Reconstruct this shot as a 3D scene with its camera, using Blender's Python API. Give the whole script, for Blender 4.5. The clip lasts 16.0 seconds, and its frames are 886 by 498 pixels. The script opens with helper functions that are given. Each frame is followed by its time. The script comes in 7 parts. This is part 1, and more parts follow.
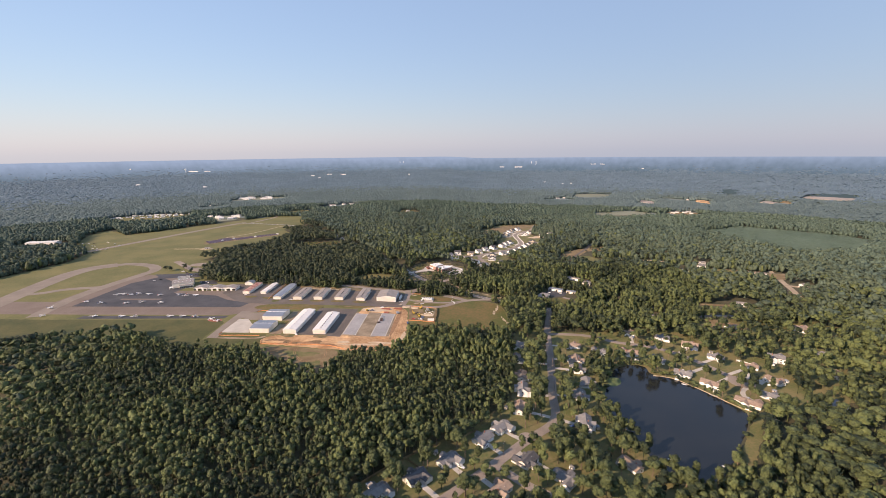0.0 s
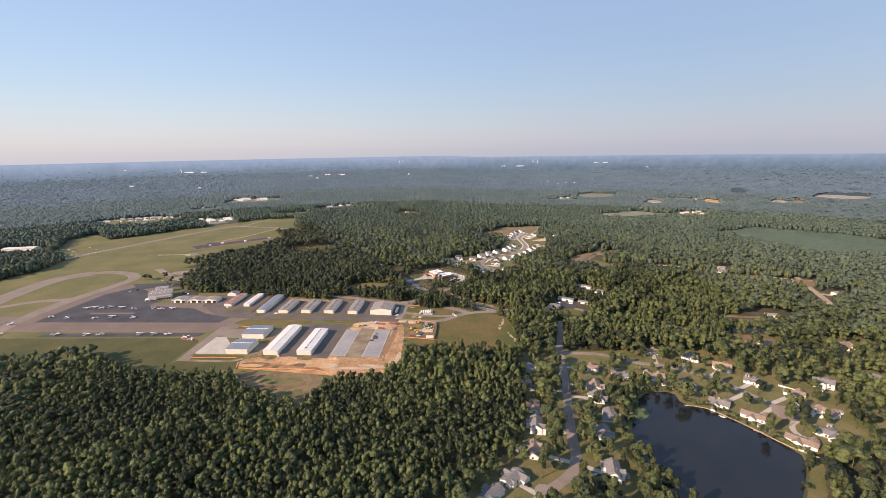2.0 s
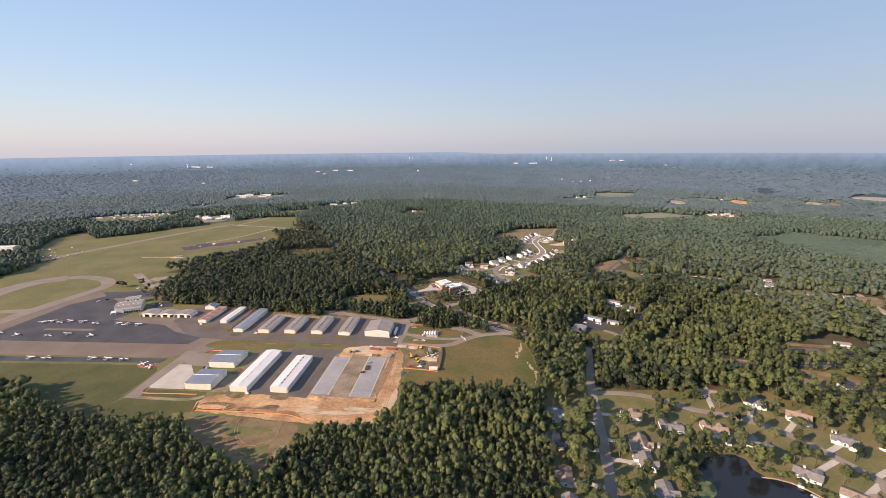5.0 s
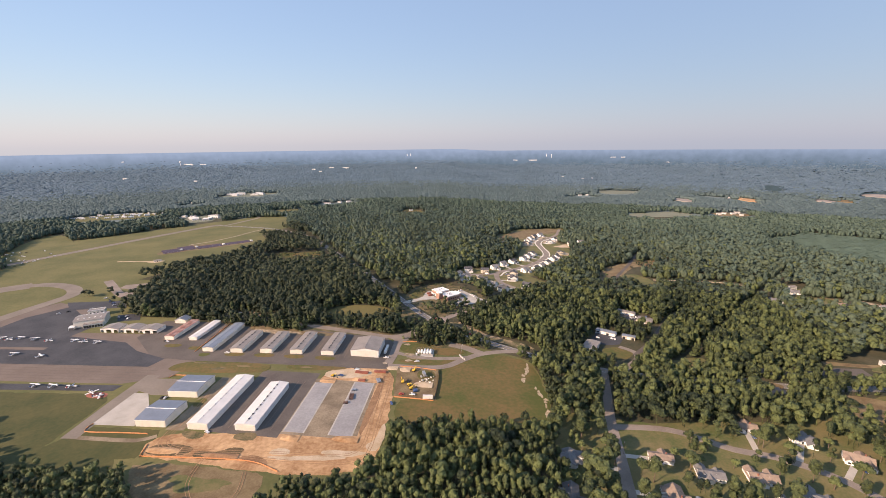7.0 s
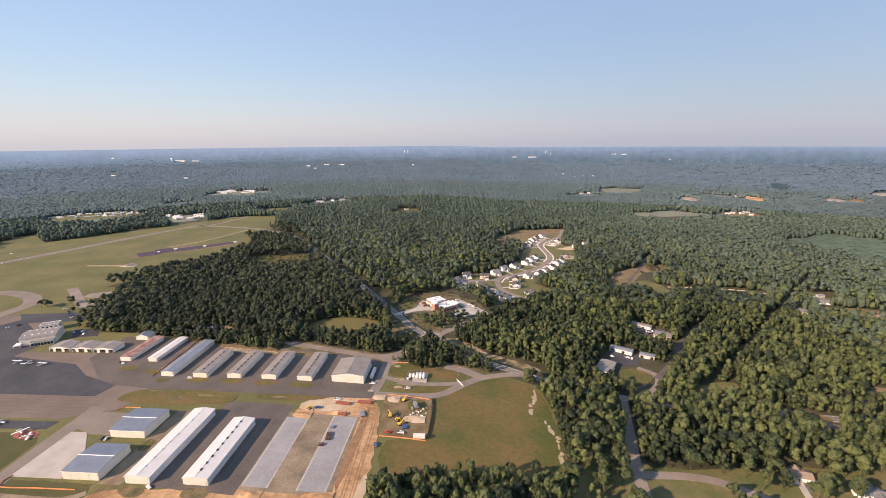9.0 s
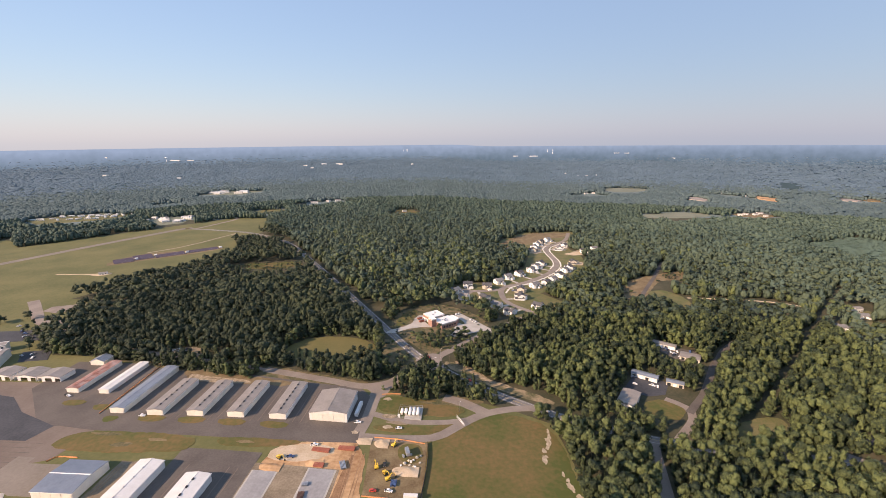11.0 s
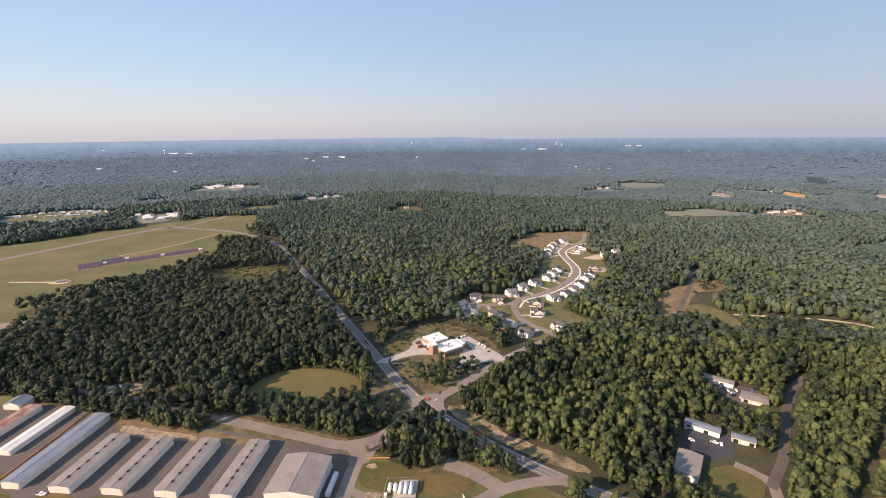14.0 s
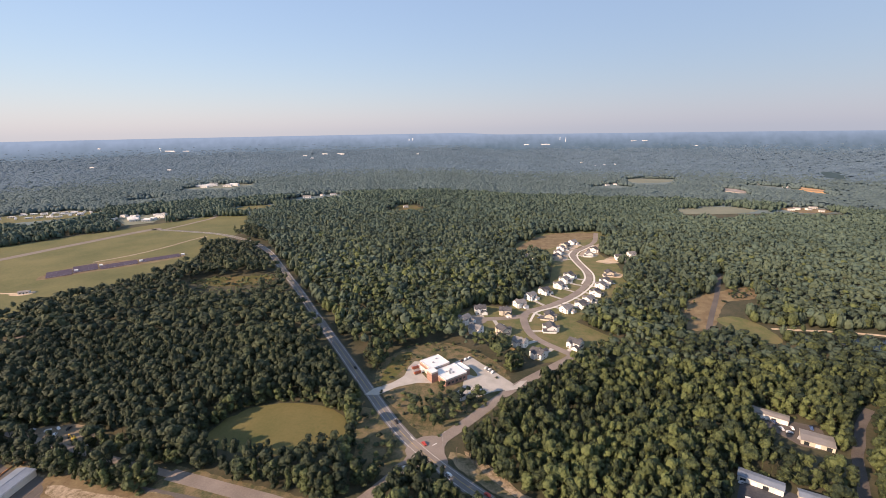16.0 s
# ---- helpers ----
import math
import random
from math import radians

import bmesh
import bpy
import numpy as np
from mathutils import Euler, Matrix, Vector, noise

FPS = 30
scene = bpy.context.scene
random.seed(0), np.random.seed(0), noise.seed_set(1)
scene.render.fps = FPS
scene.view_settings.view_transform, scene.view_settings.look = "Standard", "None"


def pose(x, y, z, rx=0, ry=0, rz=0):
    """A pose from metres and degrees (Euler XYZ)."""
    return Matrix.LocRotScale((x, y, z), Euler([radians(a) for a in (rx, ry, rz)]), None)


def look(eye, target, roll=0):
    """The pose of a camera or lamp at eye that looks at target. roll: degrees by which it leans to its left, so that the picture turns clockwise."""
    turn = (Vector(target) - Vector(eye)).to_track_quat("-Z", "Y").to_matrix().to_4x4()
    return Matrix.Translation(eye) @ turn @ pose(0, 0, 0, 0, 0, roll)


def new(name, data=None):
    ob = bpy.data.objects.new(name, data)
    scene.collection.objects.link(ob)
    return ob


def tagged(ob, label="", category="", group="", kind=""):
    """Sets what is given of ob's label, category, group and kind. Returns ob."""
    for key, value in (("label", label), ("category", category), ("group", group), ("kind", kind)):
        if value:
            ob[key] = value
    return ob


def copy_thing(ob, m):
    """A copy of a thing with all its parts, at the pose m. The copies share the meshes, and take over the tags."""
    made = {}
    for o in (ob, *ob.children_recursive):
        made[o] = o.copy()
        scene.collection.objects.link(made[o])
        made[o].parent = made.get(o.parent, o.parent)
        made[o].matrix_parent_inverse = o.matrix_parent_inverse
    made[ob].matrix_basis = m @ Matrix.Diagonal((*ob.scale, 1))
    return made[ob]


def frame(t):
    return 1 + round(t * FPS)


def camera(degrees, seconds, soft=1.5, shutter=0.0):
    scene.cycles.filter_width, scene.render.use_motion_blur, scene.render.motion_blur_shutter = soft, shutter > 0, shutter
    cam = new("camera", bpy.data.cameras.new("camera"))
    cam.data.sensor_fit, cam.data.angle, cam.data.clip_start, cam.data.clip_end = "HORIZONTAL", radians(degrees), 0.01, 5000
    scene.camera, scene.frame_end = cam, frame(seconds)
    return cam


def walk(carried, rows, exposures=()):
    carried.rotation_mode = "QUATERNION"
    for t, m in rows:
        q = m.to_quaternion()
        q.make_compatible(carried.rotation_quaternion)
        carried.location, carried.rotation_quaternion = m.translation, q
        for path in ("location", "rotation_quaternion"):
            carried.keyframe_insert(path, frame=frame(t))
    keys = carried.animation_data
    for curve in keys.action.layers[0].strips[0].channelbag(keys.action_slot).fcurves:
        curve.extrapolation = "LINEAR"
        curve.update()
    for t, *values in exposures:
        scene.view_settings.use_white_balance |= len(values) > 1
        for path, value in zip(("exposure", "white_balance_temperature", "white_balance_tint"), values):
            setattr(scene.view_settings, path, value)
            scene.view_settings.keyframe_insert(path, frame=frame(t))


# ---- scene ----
cam = camera(88.9, 16.0, soft=0.6)
METRES, EYE, TILT, LEAN, TURN = 518.9, 220.0, 0.0, 0.0, 3.0
ROWS = [
    (0.0, 0.0, 0.0, 0.0, -0.14, -12.26, 0.63),
    (0.5, 0.0007, 0.0315, -0.0012, -0.09, -12.29, 0.7),
    (1.0, 0.0016, 0.063, -0.0021, -0.08, -12.32, 0.8),
    (1.5, 0.0022, 0.0945, -0.0031, -0.08, -12.32, 0.86),
    (2.0, 0.0029, 0.1261, -0.0039, -0.08, -12.34, 0.93),
    (2.5, 0.0036, 0.1576, -0.0047, 0.15, -12.35, 0.98),
    (3.0, 0.0043, 0.1892, -0.0057, 0.45, -12.37, 0.98),
    (3.5, 0.005, 0.2206, -0.0067, 0.82, -12.43, 0.85),
    (4.0, 0.0058, 0.252, -0.0079, 1.15, -12.53, 0.62),
    (6.5, 0.0094, 0.4077, -0.0133, 1.33, -13.02, 0.52),
    (7.0, 0.01, 0.4387, -0.0148, 1.12, -13.1, 0.59),
    (7.5, 0.0106, 0.4698, -0.0161, 0.97, -13.25, 0.59),
    (8.0, 0.0114, 0.5009, -0.0177, 0.91, -13.37, 0.52),
    (8.5, 0.0123, 0.532, -0.0192, 0.94, -13.45, 0.45),
    (9.0, 0.0129, 0.5631, -0.0207, 0.88, -13.48, 0.48),
    (11.5, 0.0157, 0.7181, -0.0274, 0.9, -13.65, 0.58),
    (12.0, 0.0159, 0.7492, -0.0288, 0.88, -13.75, 0.62),
    (12.5, 0.0165, 0.7804, -0.0304, 0.89, -13.84, 0.64),
    (13.0, 0.0165, 0.8115, -0.032, 1.07, -14.01, 0.65),
    (13.5, 0.0167, 0.8427, -0.0339, 1.36, -14.2, 0.63),
    (14.0, 0.0167, 0.8738, -0.036, 1.62, -14.41, 0.58),
    (14.5, 0.0166, 0.905, -0.0375, 1.75, -14.62, 0.55),
    (15.0, 0.0166, 0.9363, -0.0394, 1.72, -14.8, 0.6),
    (15.5, 0.0167, 0.9675, -0.0417, 1.67, -14.84, 0.78),
    (16.0, 0.0168, 0.9988, -0.0438, 1.82, -14.85, 0.93),
]
walk(cam, [(t, pose(0, 0, EYE, TILT, LEAN, TURN) @ pose(METRES * x, METRES * y, METRES * z, 90 + pitch, roll, yaw)) for t, x, y, z, yaw, pitch, roll in ROWS],
     exposures=[(0.0, 0.6, 6650, 25), (16.0, 0.6, 6650, 25)])

from mathutils.geometry import delaunay_2d_cdt

# ---- world, sun and exposure ----
SUN_AZ = (-0.80, -0.60)          # towards the sun, on the plan
SUN_EL = radians(27.0)
world = bpy.data.worlds.new("world")
scene.world = world
world.use_nodes = True
wn, wl = world.node_tree.nodes, world.node_tree.links
sky = wn.new("ShaderNodeTexSky")
sky.sky_type, sky.sun_disc = "NISHITA", False
sky.sun_elevation = SUN_EL
sky.sun_rotation = -math.atan2(SUN_AZ[0], SUN_AZ[1])
sky.air_density, sky.dust_density, sky.ozone_density, sky.altitude = 1.7, 0.3, 4.6, 100
wl.new(sky.outputs[0], wn["Background"].inputs[0])
wn["Background"].inputs[1].default_value = 0.037
haze = wn.new("ShaderNodeBackground")          # the even pale veil of a hazy morning
haze.inputs[0].default_value, haze.inputs[1].default_value = (0.46, 0.70, 1.0, 1), 0.315
both = wn.new("ShaderNodeAddShader")
wl.new(wn["Background"].outputs[0], both.inputs[0])
wl.new(haze.outputs[0], both.inputs[1])
wl.new(both.outputs[0], wn["World Output"].inputs[0])

sun = new("sun", bpy.data.lights.new("sun", "SUN"))
sun.data.energy, sun.data.angle, sun.data.color = 5.0, radians(0.6), (1.0, 0.79, 0.545)
sun.matrix_world = look((0, 0, 600), (-600 * SUN_AZ[0], -600 * SUN_AZ[1], 600 - 600 * math.tan(SUN_EL)))


# ---- materials ----
def material(name, colour_a, colour_b, scale=1.0, rough=0.85, bump=0.0, fine=8.0, metal=0.0, random_value=0.0, tint=False, detail=5.0, contrast=(0.35, 0.65)):
    """Two colours mixed by noise at two sizes (metres), with fine relief; tint reads a value kept on the mesh."""
    m = bpy.data.materials.new(name)
    m.use_nodes = True
    n, l = m.node_tree.nodes, m.node_tree.links
    bsdf = n["Principled BSDF"]
    bsdf.inputs["Roughness"].default_value, bsdf.inputs["Metallic"].default_value = rough, metal
    geo = n.new("ShaderNodeNewGeometry")
    big = n.new("ShaderNodeTexNoise")
    big.inputs["Scale"].default_value, big.inputs["Detail"].default_value = 1.0 / scale, detail
    l.new(geo.outputs["Position"], big.inputs["Vector"])
    small = n.new("ShaderNodeTexNoise")
    small.inputs["Scale"].default_value, small.inputs["Detail"].default_value = fine / scale, 3.0
    l.new(geo.outputs["Position"], small.inputs["Vector"])
    add = n.new("ShaderNodeMath")
    add.operation = "MULTIPLY_ADD"
    add.inputs[1].default_value = 0.35
    l.new(small.outputs[0], add.inputs[0])
    half = n.new("ShaderNodeMath")
    half.operation = "MULTIPLY"
    half.inputs[1].default_value = 0.65
    l.new(big.outputs[0], half.inputs[0])
    l.new(half.outputs[0], add.inputs[2])
    value = add.outputs[0]
    if tint:
        att = n.new("ShaderNodeAttribute")
        att.attribute_name = "tint"
        mix = n.new("ShaderNodeMath")
        mix.operation = "MULTIPLY_ADD"
        mix.inputs[1].default_value = 0.42
        l.new(att.outputs["Fac"], mix.inputs[0])
        off = n.new("ShaderNodeMath")
        off.operation = "ADD"
        off.inputs[1].default_value = -0.21
        l.new(value, off.inputs[0])
        l.new(off.outputs[0], mix.inputs[2])
        value = mix.outputs[0]
    if random_value:
        info = n.new("ShaderNodeObjectInfo")
        mix = n.new("ShaderNodeMath")
        mix.operation = "MULTIPLY_ADD"
        mix.inputs[1].default_value = random_value
        l.new(info.outputs["Random"], mix.inputs[0])
        l.new(value, mix.inputs[2])
        value = mix.outputs[0]
    ramp = n.new("ShaderNodeMapRange")
    ramp.inputs["From Min"].default_value, ramp.inputs["From Max"].default_value = contrast
    l.new(value, ramp.inputs["Value"])
    col = n.new("ShaderNodeMix")
    col.data_type = "RGBA"
    col.inputs[6].default_value, col.inputs[7].default_value = (*colour_a, 1), (*colour_b, 1)
    l.new(ramp.outputs[0], col.inputs[0])
    l.new(col.outputs[2], bsdf.inputs["Base Color"])
    if bump:
        b = n.new("ShaderNodeBump")
        b.inputs["Strength"].default_value, b.inputs["Distance"].default_value = 1.0, bump
        l.new(small.outputs[0], b.inputs["Height"])
        l.new(b.outputs[0], bsdf.inputs["Normal"])
    return m


M_FLOOR = material("woodland floor", (0.032, 0.038, 0.016), (0.092, 0.078, 0.042), 25, 0.95, 0.1, 12)
M_GRASS = material("mown airfield grass", (0.092, 0.100, 0.031), (0.168, 0.152, 0.057), 60, 0.95, 0.05, 20)
M_FIELD = material("rough field grass", (0.074, 0.088, 0.017), (0.170, 0.112, 0.040), 42, 0.95, 0.08, 12, contrast=(0.40, 0.62))
M_TANFIELD = material("dry mown tan-green grass", (0.100, 0.100, 0.026), (0.165, 0.135, 0.046), 30, 0.95, 0.06, 14)
M_LAWN = material("dry lawn", (0.084, 0.105, 0.029), (0.19, 0.152, 0.066), 18, 0.95, 0.05, 9)
M_STRAW = material("pine straw verge", (0.13, 0.085, 0.04), (0.25, 0.19, 0.10), 12, 0.95, 0.1, 9)
M_CLAY = material("orange construction clay", (0.30, 0.160, 0.070), (0.60, 0.385, 0.205), 26, 0.95, 0.2, 9, detail=8, contrast=(0.38, 0.62))
M_CLAYDARK = material("dark damp clay", (0.20, 0.105, 0.05), (0.36, 0.21, 0.11), 9, 0.95, 0.1, 8)
M_SAND = material("pale sandy soil", (0.42, 0.31, 0.19), (0.60, 0.48, 0.34), 10, 0.95, 0.1, 10)
M_GRAVEL = material("grey-brown gravel base", (0.17, 0.13, 0.085), (0.31, 0.245, 0.165), 14, 0.95, 0.08, 10, contrast=(0.38, 0.62))
M_ASPHALT = material("worn asphalt", (0.092, 0.077, 0.066), (0.143, 0.121, 0.103), 20, 0.9, 0.02, 16)
M_ROAD = material("sun-bleached residential asphalt", (0.205, 0.168, 0.138), (0.295, 0.246, 0.204), 14, 0.9, 0.02, 16)
M_TAR = material("sealed dark asphalt", (0.035, 0.037, 0.043), (0.075, 0.076, 0.082), 26, 0.85, 0.01, 16)
M_RAMP = material("brown-grey concrete ramp", (0.145, 0.111, 0.087), (0.196, 0.155, 0.126), 30, 0.9, 0.01, 14)
M_TAXI = material("pale brown taxiway concrete", (0.185, 0.155, 0.122), (0.250, 0.212, 0.172), 24, 0.9, 0.01, 14)
M_CONC = material("pale concrete", (0.38, 0.35, 0.30), (0.50, 0.465, 0.41), 9, 0.9, 0.01, 12)
M_SLAB = material("fresh grey slab concrete", (0.26, 0.25, 0.245), (0.36, 0.35, 0.34), 16, 0.85, 0.01, 8)
M_WATER = material("dark pond water", (0.011, 0.014, 0.017), (0.019, 0.021, 0.022), 40, 0.12, 0.004, 60)
M_WATER.node_tree.nodes["Principled BSDF"].inputs["Specular IOR Level"].default_value = 0.38
M_PINE = material("pine and oak foliage", (0.011, 0.023, 0.008), (0.118, 0.146, 0.046), 2.2, 0.75, 1.0, 2.6, tint=True, contrast=(0.33, 0.70))
# MID, MILE, FAR and HAZED: morning haze put into the foliage colour by distance
M_MID = material("mid-distance foliage with faint haze tint", (0.024, 0.043, 0.029), (0.086, 0.117, 0.068), 2.6, 0.78, 0.5, 3.0, tint=True, contrast=(0.25, 0.75))
M_MILE = material("foliage a mile off with haze tint", (0.033, 0.060, 0.046), (0.082, 0.122, 0.087), 2.6, 0.8, 0.3, 3.0, tint=True, contrast=(0.2, 0.8))
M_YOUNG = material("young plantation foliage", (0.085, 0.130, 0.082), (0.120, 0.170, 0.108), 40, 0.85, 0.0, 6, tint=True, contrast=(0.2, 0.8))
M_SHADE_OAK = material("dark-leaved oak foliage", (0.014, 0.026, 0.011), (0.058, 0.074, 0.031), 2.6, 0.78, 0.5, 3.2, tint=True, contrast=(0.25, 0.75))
M_FAR_HAZE = material("far woodland foliage", (0.054, 0.085, 0.084), (0.091, 0.132, 0.130), 160, 0.85, 0.0, 8, tint=True, contrast=(0.2, 0.8))
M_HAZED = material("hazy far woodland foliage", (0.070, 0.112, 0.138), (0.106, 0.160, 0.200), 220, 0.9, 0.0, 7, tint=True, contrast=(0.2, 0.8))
# woodland floor far off, haze mixed into its base colour
M_HAZE_FLOOR = material("far ground with haze tint", (0.115, 0.160, 0.155), (0.155, 0.195, 0.185), 60, 0.95, 0.0, 8)
M_ROUGH = material("straw and rough grass", (0.062, 0.070, 0.026), (0.205, 0.150, 0.078), 7, 0.95, 0.15, 5, contrast=(0.38, 0.62))
M_CUT = material("eroded pale gravel", (0.16, 0.12, 0.06), (0.46, 0.36, 0.25), 3, 0.95, 0.15, 4, contrast=(0.36, 0.62))
M_SCAR = material("pale eroded sand", (0.30, 0.235, 0.155), (0.52, 0.43, 0.31), 3, 0.95, 0.15, 4)
M_RUT = material("clay pressed by wheels", (0.255, 0.140, 0.068), (0.42, 0.262, 0.145), 6, 0.95, 0.1, 6)
M_OXIDE = material("dark brown oxide steel", (0.085, 0.045, 0.032), (0.15, 0.085, 0.06), 2, 0.7)
# sand of the far clearings, greyed by haze put into the colour
M_HAZE_SAND = material("pinkish far sand paled by painted haze", (0.26, 0.225, 0.198), (0.345, 0.300, 0.262), 30, 0.95, 0.0, 8)
M_DARKGRASS = material("dark mown grass", (0.046, 0.058, 0.015), (0.096, 0.088, 0.028), 30, 0.95, 0.06, 12)
M_VERGE = material("straw and eroded sand verge", (0.085, 0.085, 0.034), (0.34, 0.255, 0.155), 8, 0.95, 0.15, 5, contrast=(0.38, 0.62))
M_DIRTROAD = material("tan dirt road", (0.27, 0.21, 0.145), (0.40, 0.325, 0.235), 9, 0.95, 0.05, 7)
# open ground far off, made paler and bluer in colour for haze
M_HAZE_GROUND = material("pale far open ground with haze tint", (0.150, 0.165, 0.115), (0.215, 0.220, 0.155), 70, 0.95, 0.0, 9)
M_LILY = material("floating lily leaves", (0.05, 0.085, 0.03), (0.13, 0.16, 0.06), 3, 0.7, 0.05, 5)
M_BARK = material("grey-brown pine bark", (0.10, 0.07, 0.05), (0.20, 0.15, 0.11), 0.8, 0.95, 0.03, 6)
M_METAL_WHITE = material("white painted sheet metal", (0.62, 0.60, 0.56), (0.72, 0.70, 0.665), 6, 0.5, 0.0, 6)
M_METAL_CREAM = material("cream sheet-metal wall", (0.62, 0.58, 0.50), (0.72, 0.68, 0.60), 6, 0.55, 0.0, 6)
M_ROOF_GREY = material("weathered grey metal roof", (0.225, 0.198, 0.172), (0.31, 0.275, 0.24), 8, 0.5, 0.0, 5)
M_ROOF_BLUE = material("slate-blue metal roof", (0.150, 0.178, 0.222), (0.200, 0.232, 0.280), 8, 0.45, 0.0, 5)
M_ROOF_STEEL = material("dull blue-grey metal roof", (0.17, 0.20, 0.24), (0.24, 0.27, 0.31), 7, 0.5, 0.0, 5)
M_ROOF_RUST = material("rusted red metal roof", (0.24, 0.075, 0.045), (0.42, 0.30, 0.26), 7, 0.7, 0.0, 3)
M_DARK = material("dark opening", (0.012, 0.012, 0.013), (0.03, 0.03, 0.03), 3, 0.6)
M_GLASS = material("dark window glass", (0.02, 0.025, 0.03), (0.04, 0.045, 0.05), 4, 0.12)
M_WHITE = material("white paint", (0.74, 0.73, 0.70), (0.82, 0.81, 0.78), 3, 0.5)
M_BEIGE = material("beige siding", (0.52, 0.46, 0.37), (0.62, 0.56, 0.46), 3, 0.7)
M_BRICK = material("red-brown brick", (0.22, 0.09, 0.06), (0.34, 0.16, 0.11), 1.5, 0.9, 0.0, 6)
M_SH_GREY = material("grey shingle roof", (0.125, 0.122, 0.120), (0.205, 0.200, 0.196), 2.5, 0.9, 0.02, 6, random_value=0.12)
M_SH_DARK = material("charcoal shingle roof", (0.045, 0.045, 0.05), (0.10, 0.10, 0.105), 2.5, 0.9, 0.02, 6, random_value=0.1)
M_SH_BROWN = material("brown shingle roof", (0.19, 0.140, 0.105), (0.31, 0.235, 0.18), 2.5, 0.9, 0.02, 6, random_value=0.1)
M_STATION = material("red-brown brick", (0.27, 0.155, 0.118), (0.37, 0.225, 0.175), 1.5, 0.9, 0.0, 6)
M_HIGHWAY = material("worn grey highway asphalt", (0.148, 0.138, 0.128), (0.210, 0.195, 0.180), 18, 0.9, 0.02, 16)
M_ORANGE = material("orange silt fence", (0.55, 0.22, 0.08), (0.68, 0.32, 0.14), 3, 0.8)
M_YELLOW = material("yellow machine paint", (0.60, 0.38, 0.03), (0.72, 0.50, 0.06), 2, 0.5)
M_RED = material("red paint", (0.42, 0.04, 0.03), (0.55, 0.08, 0.05), 2, 0.4)
M_RUSTRED = material("red-oxide steel", (0.26, 0.08, 0.05), (0.36, 0.13, 0.08), 2, 0.7)
M_BLUE = material("blue car paint", (0.05, 0.09, 0.2), (0.08, 0.13, 0.26), 2, 0.3)
M_SILVER = material("silver paint", (0.45, 0.46, 0.47), (0.55, 0.56, 0.57), 2, 0.35, metal=0.3)
M_BLACK = material("black rubber and paint", (0.012, 0.012, 0.012), (0.03, 0.03, 0.03), 2, 0.6)
M_STEEL = material("galvanised steel", (0.35, 0.36, 0.37), (0.5, 0.51, 0.52), 2, 0.45, metal=0.6)
M_PANEL = material("dark solar panel glass", (0.085, 0.062, 0.075), (0.12, 0.09, 0.105), 8, 0.2)

# ---- terrain ----
KNOTS = np.arange(-250, 201, 25.0)
_s = (KNOTS + 250) / 450
KNOT_Z = -4 - 20 * _s * _s * (3 - 2 * _s)


def ter(x):
    """Height of the near ground: level west and east, sinking eastwards between."""
    return np.interp(x, KNOTS, KNOT_Z)


def rise(x, y):
    """How far the country rises towards the horizon."""
    r = np.hypot(np.asarray(x, float), np.asarray(y, float) - 250)
    return 150 * np.clip((r - 2600) / 2120, 0, None) ** 1.6


def height(x, y):
    return ter(x) + rise(x, y)


# ---- mesh helpers ----
def mesh_of(name, verts, faces, mat, smooth=False):
    me = bpy.data.meshes.new(name)
    me.from_pydata([tuple(v) for v in verts], [], faces)
    me.materials.append(mat)
    if smooth:
        me.polygons.foreach_set("use_smooth", np.ones(len(me.polygons), bool))
    me.update()
    return me


def part(name, bm, mat, parent=None, label="", smooth=False):
    """Links a bmesh as one mesh object, under a thing or a part."""
    me = bpy.data.meshes.new(name)
    bmesh.ops.recalc_face_normals(bm, faces=bm.faces)
    bm.to_mesh(me)
    bm.free()
    me.materials.append(mat)
    if smooth:
        me.polygons.foreach_set("use_smooth", np.ones(len(me.polygons), bool))
    ob = new(name, me)
    if parent:
        ob.parent = parent
    if label:
        tagged(ob, label)
    return ob


def thing(name, m, label, category, group="", kind=""):
    ob = new(name)
    ob.matrix_basis = m
    return tagged(ob, label, category, group, kind)


def at(x, y, yaw=0, dz=0.0):
    return pose(x, y, float(height(x, y)) + dz, 0, 0, yaw)


def box(x0, x1, y0, y1, z0, z1, bm=None, bevel=0.0):
    bm = bm or bmesh.new()
    made = bmesh.ops.create_cube(bm, size=1)["verts"]
    for v in made:
        v.co = Vector((x0 + (v.co.x + .5) * (x1 - x0), y0 + (v.co.y + .5) * (y1 - y0), z0 + (v.co.z + .5) * (z1 - z0)))
    if bevel:
        edges = list({e for v in made for e in v.link_edges})
        bmesh.ops.bevel(bm, geom=edges, offset=bevel, segments=1, affect="EDGES")
    return bm


def prism(profile, y0, y1, bm=None, axis="y"):
    """Extrudes an outline of (x, z) along y, or of (y, z) along x."""
    bm = bm or bmesh.new()
    def co(p, d):
        return (p[0], d, p[1]) if axis == "y" else (d, p[0], p[1])
    a = [bm.verts.new(co(p, y0)) for p in profile]
    b = [bm.verts.new(co(p, y1)) for p in profile]
    k = len(profile)
    bm.faces.new(a)
    bm.faces.new(b[::-1])
    for i in range(k):
        bm.faces.new((a[i], b[i], b[(i + 1) % k], a[(i + 1) % k]))
    return bm


